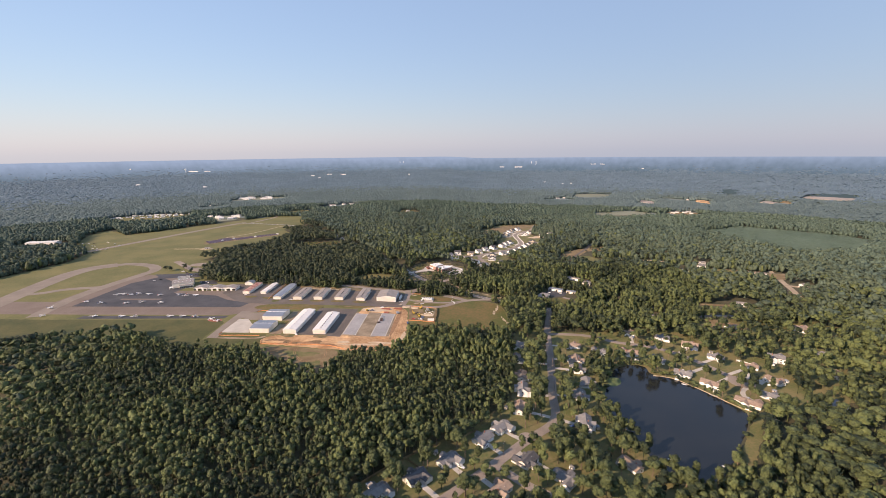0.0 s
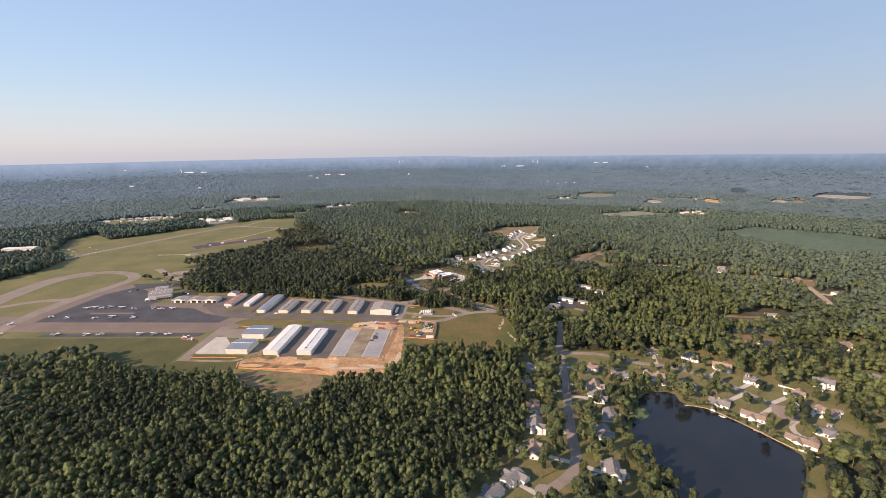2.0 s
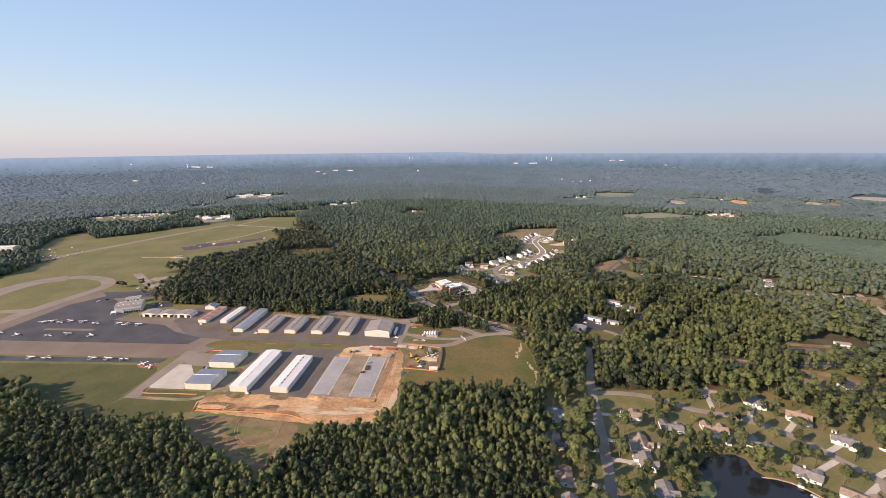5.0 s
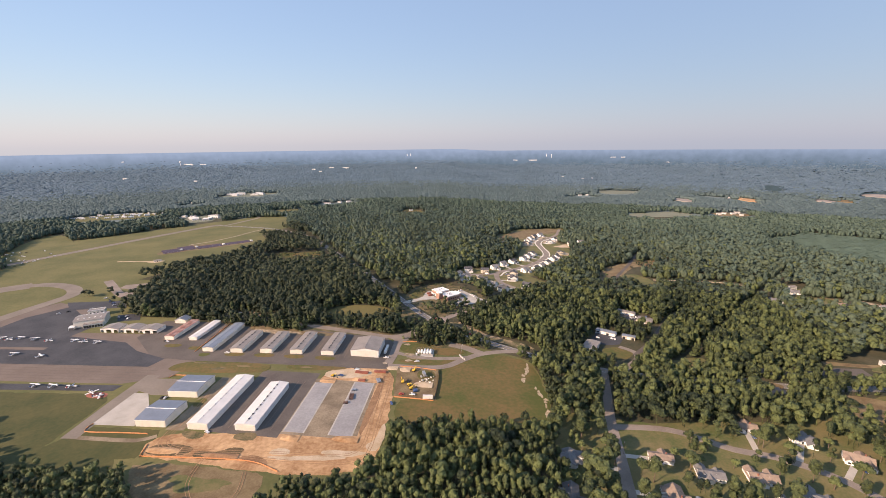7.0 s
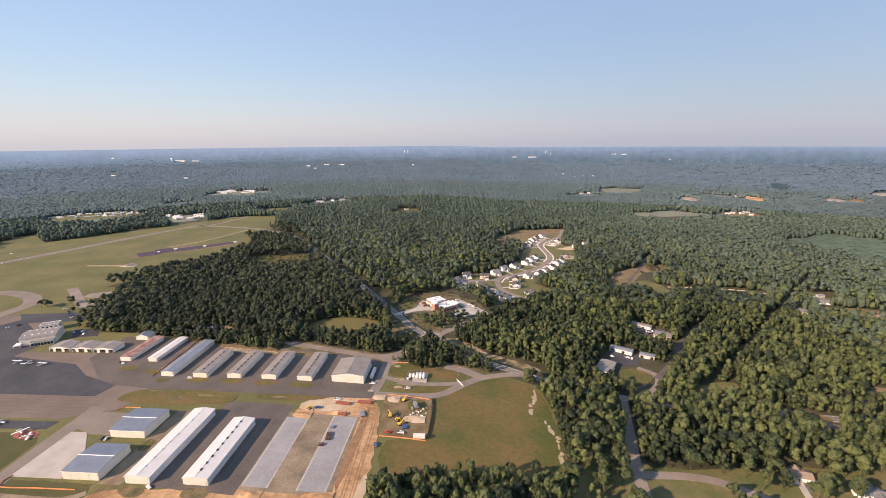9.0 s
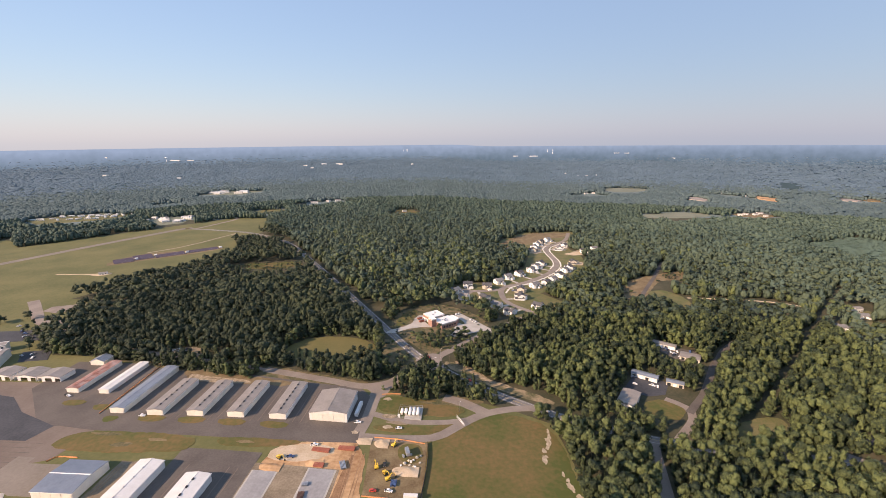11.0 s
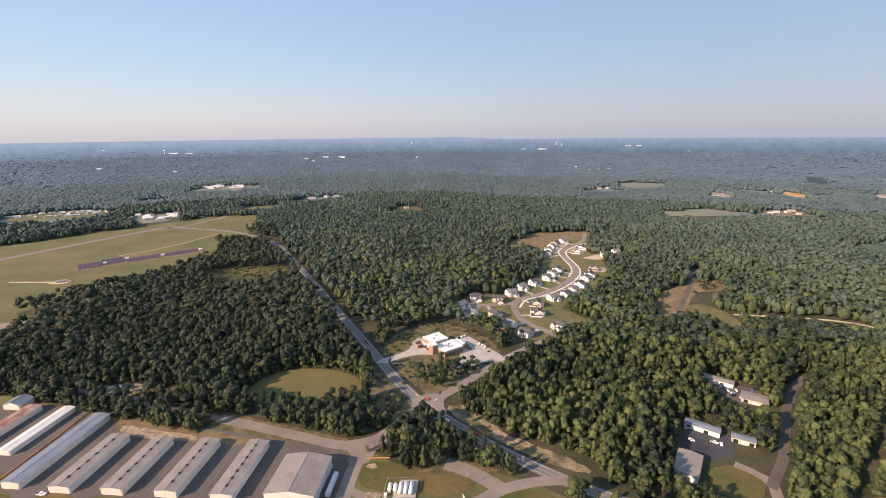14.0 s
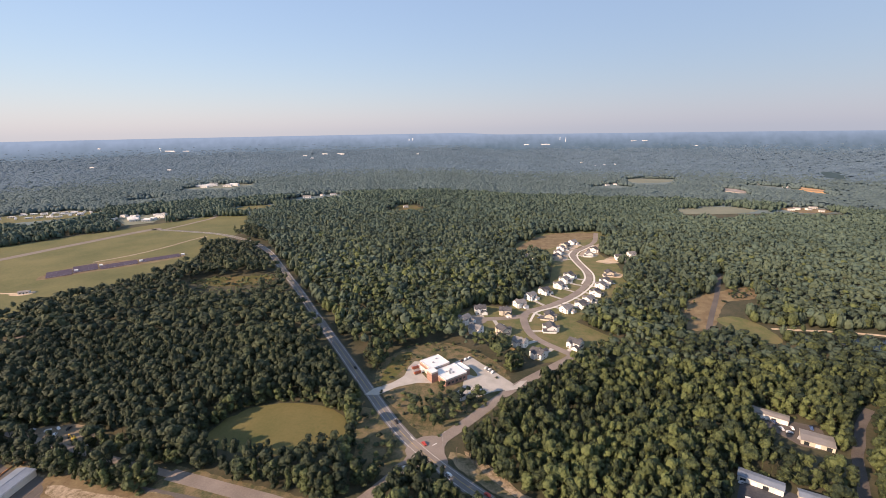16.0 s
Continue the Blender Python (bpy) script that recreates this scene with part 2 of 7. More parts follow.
def tube(points, radii, sides=8, bm=None, caps=True):
    """A lofted tube through points with the given radii (or pairs of them: width, height)."""
    bm = bm or bmesh.new()
    rings = []
    pts = [Vector(p) for p in points]
    for i, p in enumerate(pts):
        d = (pts[min(i + 1, len(pts) - 1)] - pts[max(i - 1, 0)]).normalized()
        up = Vector((0, 0, 1)) if abs(d.z) < 0.9 else Vector((1, 0, 0))
        s = d.cross(up).normalized()
        u = s.cross(d)
        r = radii[i]
        rw, rh = r if isinstance(r, tuple) else (r, r)
        rings.append([bm.verts.new(p + s * (rw * math.cos(2 * math.pi * k / sides)) + u * (rh * math.sin(2 * math.pi * k / sides))) for k in range(sides)])
    for a, b in zip(rings, rings[1:]):
        for k in range(sides):
            bm.faces.new((a[k], a[(k + 1) % sides], b[(k + 1) % sides], b[k]))
    if caps:
        bm.faces.new(rings[0][::-1])
        bm.faces.new(rings[-1])
    return bm


def curve_through(pts, step=8.0):
    """Points every few metres on a smooth line through the given plan points."""
    p = np.array(pts, float)
    p = np.vstack([2 * p[0] - p[1], p, 2 * p[-1] - p[-2]])
    out = []
    for i in range(1, len(p) - 2):
        k = max(2, int(np.hypot(*(p[i + 1] - p[i])) / step))
        t = np.linspace(0, 1, k, endpoint=False)[:, None]
        a, b, c, d = p[i - 1], p[i], p[i + 1], p[i + 2]
        out.append(0.5 * (2 * b + (c - a) * t + (2 * a - 5 * b + 4 * c - d) * t ** 2 + (3 * b - a - 3 * c + d) * t ** 3))
    out.append(p[-2][None])
    return np.vstack(out)


def ribbon(name, pts, width, dz, mat, label, category="road", step=8.0, depth=0.25, kind="structure"):
    """A road of real thickness along a smooth line."""
    c = curve_through(pts, step)
    d = np.gradient(c, axis=0)
    d /= np.hypot(d[:, 0], d[:, 1])[:, None]
    nrm = np.stack([-d[:, 1], d[:, 0]], 1)
    verts, faces = [], []
    for i in range(len(c)):
        for s in (-.5, .5):
            q = c[i] + nrm[i] * width * s
            z = float(height(q[0], q[1]))
            verts += [(q[0], q[1], z + dz), (q[0], q[1], z + dz - depth)]
    for i in range(len(c) - 1):
        a, b = 4 * i, 4 * i + 4
        faces += [(a + 2, a, b, b + 2), (a, a + 1, b + 1, b), (a + 3, a + 2, b + 2, b + 3)]
    ob = new(name, mesh_of(name, verts, faces, mat))
    return tagged(ob, label, category, kind=kind)


def rounded(poly, times=2):
    """Cuts the corners of an outline, so that it runs in curves."""
    p = np.array(poly, float)
    for _ in range(times):
        q = np.roll(p, -1, axis=0)
        p = np.stack([0.75 * p + 0.25 * q, 0.25 * p + 0.75 * q], 1).reshape(-1, 2)
    return p


def uneven(poly):
    """An outline of natural ground, wandering a little about the given one."""
    p = np.array(poly, float)
    q = np.roll(p, -1, axis=0)
    size = float(min(np.ptp(p[:, 0]), np.ptp(p[:, 1])))
    step = max(2.2, np.hypot(*(q - p).T).sum() / 220)
    swing = min(1.7, 0.07 * size)
    out = []
    for a, b in zip(p, q):
        for k in range(max(1, int(np.hypot(*(b - a)) / step))):
            c = a + (b - a) * k / max(1, int(np.hypot(*(b - a)) / step))
            d = np.array([noise.noise((c[0] / 8, c[1] / 8, 4.0)) + .5 * noise.noise((c[0] / 3, c[1] / 3, 6.0)), noise.noise((c[0] / 8, c[1] / 8, 7.0)) + .5 * noise.noise((c[0] / 3, c[1] / 3, 2.0))])
            out.append(c + d * swing)
    return out


def patch(name, poly, dz, mat, label, category="ground", depth=0.3, kind="structure", parent=None):
    """A sheet with an edge of its own that follows the terrain."""
    if name.split("_")[0] in ("grass", "soil", "verge", "far"):
        poly = uneven(poly)
    bm = bmesh.new()
    co, _, tris, _, _, _ = delaunay_2d_cdt([Vector((float(p[0]), float(p[1]))) for p in poly], [], [list(range(len(poly)))], 1, 1e-4)
    vs = [bm.verts.new((c.x, c.y, 0)) for c in co]
    for tri in tris:
        bm.faces.new([vs[i] for i in tri])
    lo, hi = min(p[0] for p in poly), max(p[0] for p in poly)
    for x in KNOTS:
        if lo < x < hi:
            bmesh.ops.bisect_plane(bm, geom=bm.verts[:] + bm.edges[:] + bm.faces[:], plane_co=(x, 0, 0), plane_no=(1, 0, 0))
    for v in bm.verts:
        v.co.z = float(height(v.co.x, v.co.y)) + dz
    bmesh.ops.recalc_face_normals(bm, faces=bm.faces)
    if bm.faces[:] and bm.faces[:][0].normal.z < 0:
        bmesh.ops.reverse_faces(bm, faces=bm.faces)
    if depth:
        rim = [e for e in bm.edges if e.is_boundary]
        made = bmesh.ops.extrude_edge_only(bm, edges=rim)["geom"]
        for v in made:
            if isinstance(v, bmesh.types.BMVert):
                v.co.z -= depth
    me = bpy.data.meshes.new(name)
    bm.to_mesh(me)
    bm.free()
    me.materials.append(mat)
    ob = new(name, me)
    if parent:
        ob.parent = parent
        return ob
    return tagged(ob, label, category, kind=kind)


def inside(x, y, poly):
    """Which of the points lie in the outline."""
    p = np.array(poly, float)
    q = np.roll(p, -1, axis=0)
    hit = np.zeros(len(x), bool)
    for (ax, ay), (bx, by) in zip(p, q):
        if ay != by:
            hit ^= ((ay > y) != (by > y)) & (x < (bx - ax) * (y - ay) / (by - ay) + ax)
    return hit


def distance(x, y, line):
    """Distance of the points from a line on the plan."""
    best = np.full(len(x), 1e9)
    p = np.array(line, float)
    for a, b in zip(p, p[1:]):
        d = b - a
        t = np.clip(((x - a[0]) * d[0] + (y - a[1]) * d[1]) / max(d @ d, 1e-9), 0, 1)
        best = np.minimum(best, np.hypot(x - a[0] - t * d[0], y - a[1] - t * d[1]))
    return best


# ---- plan: open ground, roads and woods ----
AIRFIELD = [(-900, 470), (-880, 740), (-850, 900), (-960, 1220), (-888, 1312), (-798, 1440), (-691, 1583), (-580, 1584), (-515, 1409),
            (-522, 1347), (-549, 1281), (-531, 1113), (-540, 999), (-572, 909), (-530, 880), (-505, 818), (-470, 775), (-440, 752), (-400, 752),
            (-299, 732), (-240, 721), (-190, 715), (-150, 716), (-110, 718), (-85, 712), (-60, 700), (-5, 708), (24, 700), (53, 685), (62, 640), (62, 570), (49, 553), (-70, 541),
            (-70, 508), (-80, 490), (-126, 470), (-136, 453), (-148, 414), (-182, 428), (-219, 449), (-240, 471), (-327, 467), (-378, 488),
            (-425, 519), (-471, 499), (-560, 470)]
FIELD = [(-64, 660), (-30, 672), (-8, 690), (24, 694), (53, 680), (60, 640), (62, 598), (58, 560), (-70, 548), (-77, 575), (-72, 590), (-42, 592), (-44, 648)]
ROUND_FIELD = [(-209, 763), (-205, 788), (-194, 805), (-172, 814), (-145, 816), (-120, 806), (-107, 784), (-116, 767), (-143, 758), (-178, 757)]
FIRE_STATION = [(-100, 836), (-114, 868), (-100, 911), (-60, 940), (-14, 920), (9, 884), (5, 860), (-37, 800), (-54, 783), (-73, 805)]
SUBDIVISION = [(-47, 1004), (-20, 1044), (15, 1042), (45, 1105), (80, 1150), (98, 1240), (88, 1300), (9, 1299), (112, 1484), (236, 1506), (240, 1420),
               (205, 1380), (192, 1330), (196, 1296), (262, 1316), (256, 1284), (206, 1262), (196, 1152), (132, 1056), (91, 1013), (125, 974), (85, 930), (40, 910), (9, 932), (-30, 960)]
CLAY = [(-253, 512), (-236, 521), (-200, 523), (-160, 524), (-158, 628), (-118, 643), (-89, 641), (-80, 588), (-79, 530), (-76, 508), (-85, 497), (-113, 486), (-157, 484),
        (-200, 490), (-247, 492)]
DIRT_FIELD = [(-245, 488), (-159, 485), (-146, 480), (-150, 425), (-182, 430), (-217, 450), (-240, 472)]
POND = [(179, 490), (205, 491), (203, 468), (222, 463), (242, 438), (261, 404), (264, 392), (246, 366), (222, 338), (202, 312), (184, 300), (161, 304), (150, 321),
        (144, 357), (135, 391), (137, 416), (150, 445), (160, 470)]
LINE_CUT = [(214, 700), (287, 771), (414, 911), (560, 1070)]
LINE_FIELD = [(186, 672), (200, 694), (220, 708), (250, 714), (246, 696), (226, 676)]
BUSINESS = [(112, 716), (146, 784), (192, 766), (186, 750), (178, 742), (184, 724), (172, 700), (150, 684), (124, 700)]
WORKSHOPS = [(190, 836), (198, 858), (236, 838), (230, 802), (206, 810)]
DIRT_CLEARING = [(206, 1003), (222, 1050), (241, 1089), (276, 1116), (300, 1126), (330, 1146), (363, 1150), (340, 1101), (304, 1098), (286, 1080), (256, 1030), (236, 1000)]
NORTH_POND = [(306, 1006), (345, 1003), (378, 1000), (420, 990), (440, 974), (420, 955), (381, 959), (360, 975), (330, 981), (308, 990)]
POND_LAWN = [(252, 1032), (272, 1046), (290, 1042), (302, 1010), (298, 972), (276, 974), (262, 1004)]
YOUNG_FIELD = [(690, 1360), (860, 1450), (1010, 1330), (1080, 1220), (900, 1060), (760, 1060), (720, 1180)]
FAR_FIELD = [(490, 1774), (652, 1840), (734, 1763), (607, 1707), (480, 1715)]
FAR_CLEARING = [(600, 2565), (800, 2530), (730, 2400), (573, 2404)]
WEST_CLEARING = [(-983, 1059), (-1082, 1225), (-1073, 1306), (-900, 1160), (-850, 1040), (-850, 957)]
MID_OPEN = [(-430, 1085), (-404, 1108), (-324, 1121), (-304, 1100), (-358, 1064)]
TRAILER_PARK = [(-1290, 1540), (-1160, 1660), (-1030, 1640), (-1060, 1540), (-1181, 1470)]
DEPOT = [(-942, 1564), (-826, 1630), (-790, 1500), (-830, 1465)]
YARDS = [(-1148, 2132), (-1100, 2270), (-930, 2292), (-960, 2150)]
SOUTH_BANK = [(201, 304), (262, 386), (272, 389), (272, 380), (209, 299)]
SUNNY = [(108, 581), (150, 576), (215, 560), (262, 536), (300, 516), (330, 500), (345, 450), (318, 405), (280, 390), (262, 404), (238, 440), (206, 492), (178, 494), (160, 500), (112, 520)]
TANK_COPSE = [(-57, 705), (-54, 718), (-40, 731), (-24, 726), (4, 718), (-1, 704), (-30, 696)]
WOOD_TRAIL = [(-191, 393), (-190, 385), (-187, 351), (-186, 320), (-184, 305)]
FIRE_COPSE = [(-72, 812), (-66, 835), (-44, 846), (-12, 846), (0, 858), (-10, 848), (-34, 815), (-52, 794)]
HOMES = [(-100, 235), (-86, 260), (-54, 302), (-16, 335), (13, 359), (45, 405), (54, 470), (59, 580), (100, 600), (122, 580), (215, 592), (270, 590), (350, 636), (479, 655),
         (543, 574), (420, 432), (296, 390), (262, 400), (200, 300), (120, 225)]

HIGHWAY = [(430, 655), (330, 652), (240, 660), (193, 665), (136, 673), (74, 692), (28, 713), (-16, 740), (-57, 773), (-80, 798), (-105, 833), (-146, 893), (-204, 978), (-256, 1057),
           (-322, 1154), (-395, 1258), (-470, 1330), (-554, 1381), (-644, 1407), (-735, 1425)]
FIRE_ROAD = [(-57, 773), (-27, 812), (7, 859), (38, 893), (66, 922), (72, 932)]
ACCESS = [(-57, 773), (-78, 740), (-92, 722), (-112, 717), (-139, 722), (-167, 727), (-208, 735), (-285, 751), (-334, 761), (-400, 776)]
ACCESS_SOUTH = [(-94, 722), (-95, 693), (-95, 668), (-98, 647)]
LOOP = [(-98, 648), (-70, 649), (-41, 654), (-27, 666), (-15, 679), (1, 692), (24, 702), (44, 706)]
LOOP_NORTH = [(-93, 678), (-66, 671), (-31, 675), (-12, 682)]
LOOP_SPUR = [(1, 692), (-18, 704), (-36, 710)]
TAXILANE = [(-335, 648), (-288, 643), (-209, 642), (-142, 643), (-96, 647)]
MAIN_STREET = [(132, 674), (127, 664), (118, 620), (110, 580), (103, 525), (95, 469), (87, 419), (80, 372), (52, 341), (20, 305), (-14, 268), (-50, 232)]
POND_STREET = [(110, 574), (140, 576), (164, 572), (196, 553), (224, 545), (250, 528), (264, 511), (276, 490), (288, 466)]
SOUTH_STREET = [(23, 307), (38, 292), (60, 278), (100, 262)]
SUB_STREET = [(72, 930), (40, 961), (31, 995), (36, 1030), (73, 1064), (110, 1110), (137, 1160), (147, 1205), (142, 1280), (150, 1330), (201, 1404), (226, 1490)]
SUB_COURT = [(36, 1022), (7, 1008), (-20, 1000)]
SHOP_LANE = [(163, 735), (176, 723), (174, 705), (150, 676)]
RUNWAY = [(-960, 800), (-897, 990), (-850, 1125), (-806, 1250), (-745, 1405), (-722, 1436)]
POLE_GAP = [(60, 722), (-8, 748), (-40, 774)]
OPEN = [AIRFIELD, ROUND_FIELD, FIRE_STATION, SUBDIVISION, POND, LINE_FIELD, BUSINESS, WORKSHOPS, DIRT_CLEARING, NORTH_POND, YOUNG_FIELD, FAR_FIELD, FAR_CLEARING, WEST_CLEARING,
        MID_OPEN, TRAILER_PARK, DEPOT, YARDS, SOUTH_BANK, POND_LAWN]
ROADS = [(HIGHWAY, 7), (HIGHWAY[5:13], 13), (POLE_GAP, 6), ([(-110, 838), (-146, 893), (-204, 978), (-256, 1057), (-322, 1154), (-395, 1258), (-470, 1330)], 12), (FIRE_ROAD, 16), (ACCESS[:7], 7), (ACCESS[6:], 3.5), (MAIN_STREET, 5.6), (POND_STREET, 7), (SOUTH_STREET, 7), (SUB_STREET, 9), (SHOP_LANE, 7), (LINE_CUT, 5), (LOOP, 8), (LOOP_SPUR, 6), (WOOD_TRAIL, 2.0)]

# ground: one sheet to the horizon
gx = np.concatenate([np.arange(-4500, -251, 170), KNOTS, np.arange(370, 4600, 170)])
gy = np.arange(-4400, 4800, 170.0)
GX, GY = np.meshgrid(gx, gy, indexing="ij")
GZ = height(GX, GY)
idx = np.arange(GX.size).reshape(GX.shape)
quads = np.stack([idx[:-1, :-1], idx[1:, :-1], idx[1:, 1:], idx[:-1, 1:]], -1).reshape(-1, 4)
mid_r = np.hypot(GX, GY - 250)[:-1, :-1].reshape(-1)
quads = quads[mid_r < 4300]
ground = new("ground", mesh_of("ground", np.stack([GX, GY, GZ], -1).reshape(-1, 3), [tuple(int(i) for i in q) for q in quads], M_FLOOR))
# cells beyond 1500 m take the floor colour that has haze painted in
ground.data.materials.append(M_HAZE_FLOOR)
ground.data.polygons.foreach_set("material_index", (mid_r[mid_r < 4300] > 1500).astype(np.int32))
tagged(ground, "dry green-brown woodland floor reaching to the horizon", "ground", kind="structure")


def backdrop_material():
    """Distant woodland that glows, morning haze painted in: paler and bluer towards the horizon."""
    m = bpy.data.materials.new("glowing distant woodland with painted haze")
    m.use_nodes = True
    n, l = m.node_tree.nodes, m.node_tree.links
    n.remove(n["Principled BSDF"])
    geo = n.new("ShaderNodeNewGeometry")
    sep = n.new("ShaderNodeSeparateXYZ")
    l.new(geo.outputs["Position"], sep.inputs[0])
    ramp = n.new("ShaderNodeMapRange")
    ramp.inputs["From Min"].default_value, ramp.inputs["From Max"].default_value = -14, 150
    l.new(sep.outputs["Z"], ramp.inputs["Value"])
    # the pattern of woods and gaps runs round the place at an even apparent size
    off = n.new("ShaderNodeVectorMath")
    off.operation = "SUBTRACT"
    off.inputs[1].default_value = (0, 250, 220)
    l.new(geo.outputs["Position"], off.inputs[0])
    unit = n.new("ShaderNodeVectorMath")
    unit.operation = "NORMALIZE"
    l.new(off.outputs[0], unit.inputs[0])
    flat = n.new("ShaderNodeVectorMath")
    flat.operation = "MULTIPLY"
    flat.inputs[1].default_value = (1, 1, 3.2)
    l.new(unit.outputs[0], flat.inputs[0])
    total = ramp.outputs[0]
    for size_, detail_, weight in ((16, 4, 0.30), (95, 6, 0.34)):
        noise_ = n.new("ShaderNodeTexNoise")
        noise_.inputs["Scale"].default_value, noise_.inputs["Detail"].default_value = size_, detail_
        l.new(flat.outputs[0] if size_ < 50 else unit.outputs[0], noise_.inputs["Vector"])
        add = n.new("ShaderNodeMath")
        add.operation = "MULTIPLY_ADD"
        add.inputs[1].default_value = weight
        l.new(noise_.outputs[0], add.inputs[0])
        l.new(total, add.inputs[2])
        total = add.outputs[0]
    sub = n.new("ShaderNodeMath")
    sub.operation = "SUBTRACT"
    sub.inputs[1].default_value = 0.32
    l.new(total, sub.inputs[0])
    # haze colours by height, given off as emission
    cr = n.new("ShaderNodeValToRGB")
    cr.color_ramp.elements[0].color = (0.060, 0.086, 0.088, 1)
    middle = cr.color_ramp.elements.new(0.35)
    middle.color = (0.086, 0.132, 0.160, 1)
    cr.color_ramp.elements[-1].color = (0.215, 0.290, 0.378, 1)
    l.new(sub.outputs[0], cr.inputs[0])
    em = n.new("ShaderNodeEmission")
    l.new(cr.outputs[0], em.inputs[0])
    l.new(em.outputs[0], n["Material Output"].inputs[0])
    return m


ang = np.linspace(0, 2 * math.pi, 241)[:-1]
rad = np.linspace(2500, 4720, 40)
A, R_ = np.meshgrid(ang, rad, indexing="ij")
BX, BY = R_ * np.sin(A), 250 + R_ * np.cos(A)
fade = np.clip((R_ - 2500) / 250, 0, 1)
wave = np.array([[noise.noise((x * 0.0016, y * 0.0016, 3.0)) for x, y in zip(rx_, ry_)] for rx_, ry_ in zip(BX, BY)])
BZ = height(BX, BY) + 6 * fade + 8 * np.clip((R_ - 3500) / 300, 0, 1) - 6 * (1 - fade) + 5 * wave * fade * np.clip((4500 - R_) / 1500, 0, 1)
bi = np.arange(BX.size).reshape(BX.shape)
bq = np.stack([bi, np.roll(bi, -1, 0)], -1)
faces = [(int(bq[i, j, 0]), int(bq[i, j, 1]), int(bq[i, j + 1, 1]), int(bq[i, j + 1, 0])) for i in range(240) for j in range(39)]
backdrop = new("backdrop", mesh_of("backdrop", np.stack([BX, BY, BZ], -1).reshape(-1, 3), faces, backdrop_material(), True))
tagged(backdrop, "hazy blue wooded hills along the far horizon", "backdrop", kind="structure")

# open ground, laid sheet upon sheet
patch("grass_airfield", AIRFIELD, 0.10, M_GRASS, "broad mown green-tan grass of the airfield", "grass")
patch("grass_field", rounded(FIELD, 1), 0.16, M_FIELD, "rough olive grass field with brown patches", "field")
patch("grass_round_field", rounded(ROUND_FIELD), 0.16, M_TANFIELD, "oval tan-green grass clearing ringed by pines", "field")
patch("grass_fire_station", rounded(FIRE_STATION), 0.10, M_ROUGH, "dry lawn and straw round the fire station", "grass")
patch("grass_subdivision", SUBDIVISION, 0.10, M_LAWN, "new dry lawns of the housing estate", "grass")
patch("grass_line_field", rounded(LINE_FIELD), 0.10, M_LAWN, "sunlit grass opening at the cutting's end", "grass")
patch("grass_homes", rounded(HOMES, 1), 0.06, M_LAWN, "patchy lawns and pine straw between the houses", "grass")
patch("soil_clearing", rounded(DIRT_CLEARING), 0.10, M_STRAW, "cleared straw-brown earth lot among trees", "ground")
patch("grass_pond_lawn", rounded(POND_LAWN), 0.12, M_LAWN, "green lawn beside the narrow pond", "grass")
patch("young_plantation", rounded(YOUNG_FIELD), 0.10, material("young plantation green", (0.085, 0.125, 0.075), (0.115, 0.155, 0.095), 30, 0.9), "smooth green young pine plantation", "field")
patch("grass_far_field", rounded(FAR_FIELD), 0.3, M_HAZE_GROUND, "pale green far meadow", "field")
patch("grass_far_clearing", rounded(FAR_CLEARING), 0.3, M_HAZE_GROUND, "pale far clearing", "field")
patch("grass_west_clearing", rounded(WEST_CLEARING), 0.14, M_GRASS, "grassy slope beyond the runway", "grass")
patch("soil_mid_open", rounded(MID_OPEN), 0.2, M_FIELD, "dry green-brown scrub opening in the woods", "ground")
patch("soil_trailer_park", TRAILER_PARK, 0.2, M_LAWN, "dry grass ground of the trailer park", "ground")
patch("soil_depot", DEPOT, 0.2, M_HAZE_GROUND, "gravel ground of the depot", "ground")
patch("soil_yards", YARDS, 0.2, M_HAZE_GROUND, "gravel ground of the storage yards", "ground")
patch("grass_south_bank", rounded(SOUTH_BANK), 0.1, M_LAWN, "grassy dam at the pond's end", "grass")
patch("soil_dirt_field", rounded(DIRT_FIELD, 1), 0.16, M_STRAW, "brown straw-covered slope below the building site", "ground")
patch("soil_clay", rounded(CLAY, 1), 0.22, M_CLAY, "bare orange clay of the building site", "ground")
patch("water", rounded(POND, 1), 0.12, M_WATER, "still dark blue pond", "pond", depth=0.4)
patch("water_north", rounded(NORTH_POND), 0.12, M_WATER, "narrow dark pond in the woods", "pond")

# pavements
patch("ramp_concrete", [(-700, 585), (-338, 589), (-300, 604), (-292, 634), (-318, 652), (-334, 660), (-340, 700), (-480, 700), (-492, 760), (-600, 800), (-640, 720), (-640, 640), (-720, 640)], 0.20,
      M_RAMP, "brown-grey concrete aircraft ramp", "ramp")
patch("ramp_asphalt", [(-596, 620), (-336, 622), (-331, 640), (-374, 656), (-402, 676), (-482, 689), (-478, 720), (-569, 785), (-594, 742)], 0.26, M_TAR, "dark sealed asphalt aircraft apron", "ramp")
patch("ramp_strip", [(-545, 570), (-543, 581), (-334, 586), (-336, 576)], 0.26, M_TAR, "dark asphalt parking strip", "ramp")
ribbon("taxiway", [(-318, 606), (-318, 560), (-316, 509)], 13, 0.24, M_TAXI, "worn grey asphalt taxiway", "taxiway")
ribbon("taxiway_west", [(-690, 480), (-716, 590), (-735, 668), (-750, 732), (-760, 800), (-752, 846), (-722, 874)], 36, 0.24, M_TAXI, "broad pale brown concrete taxiway", "taxiway")
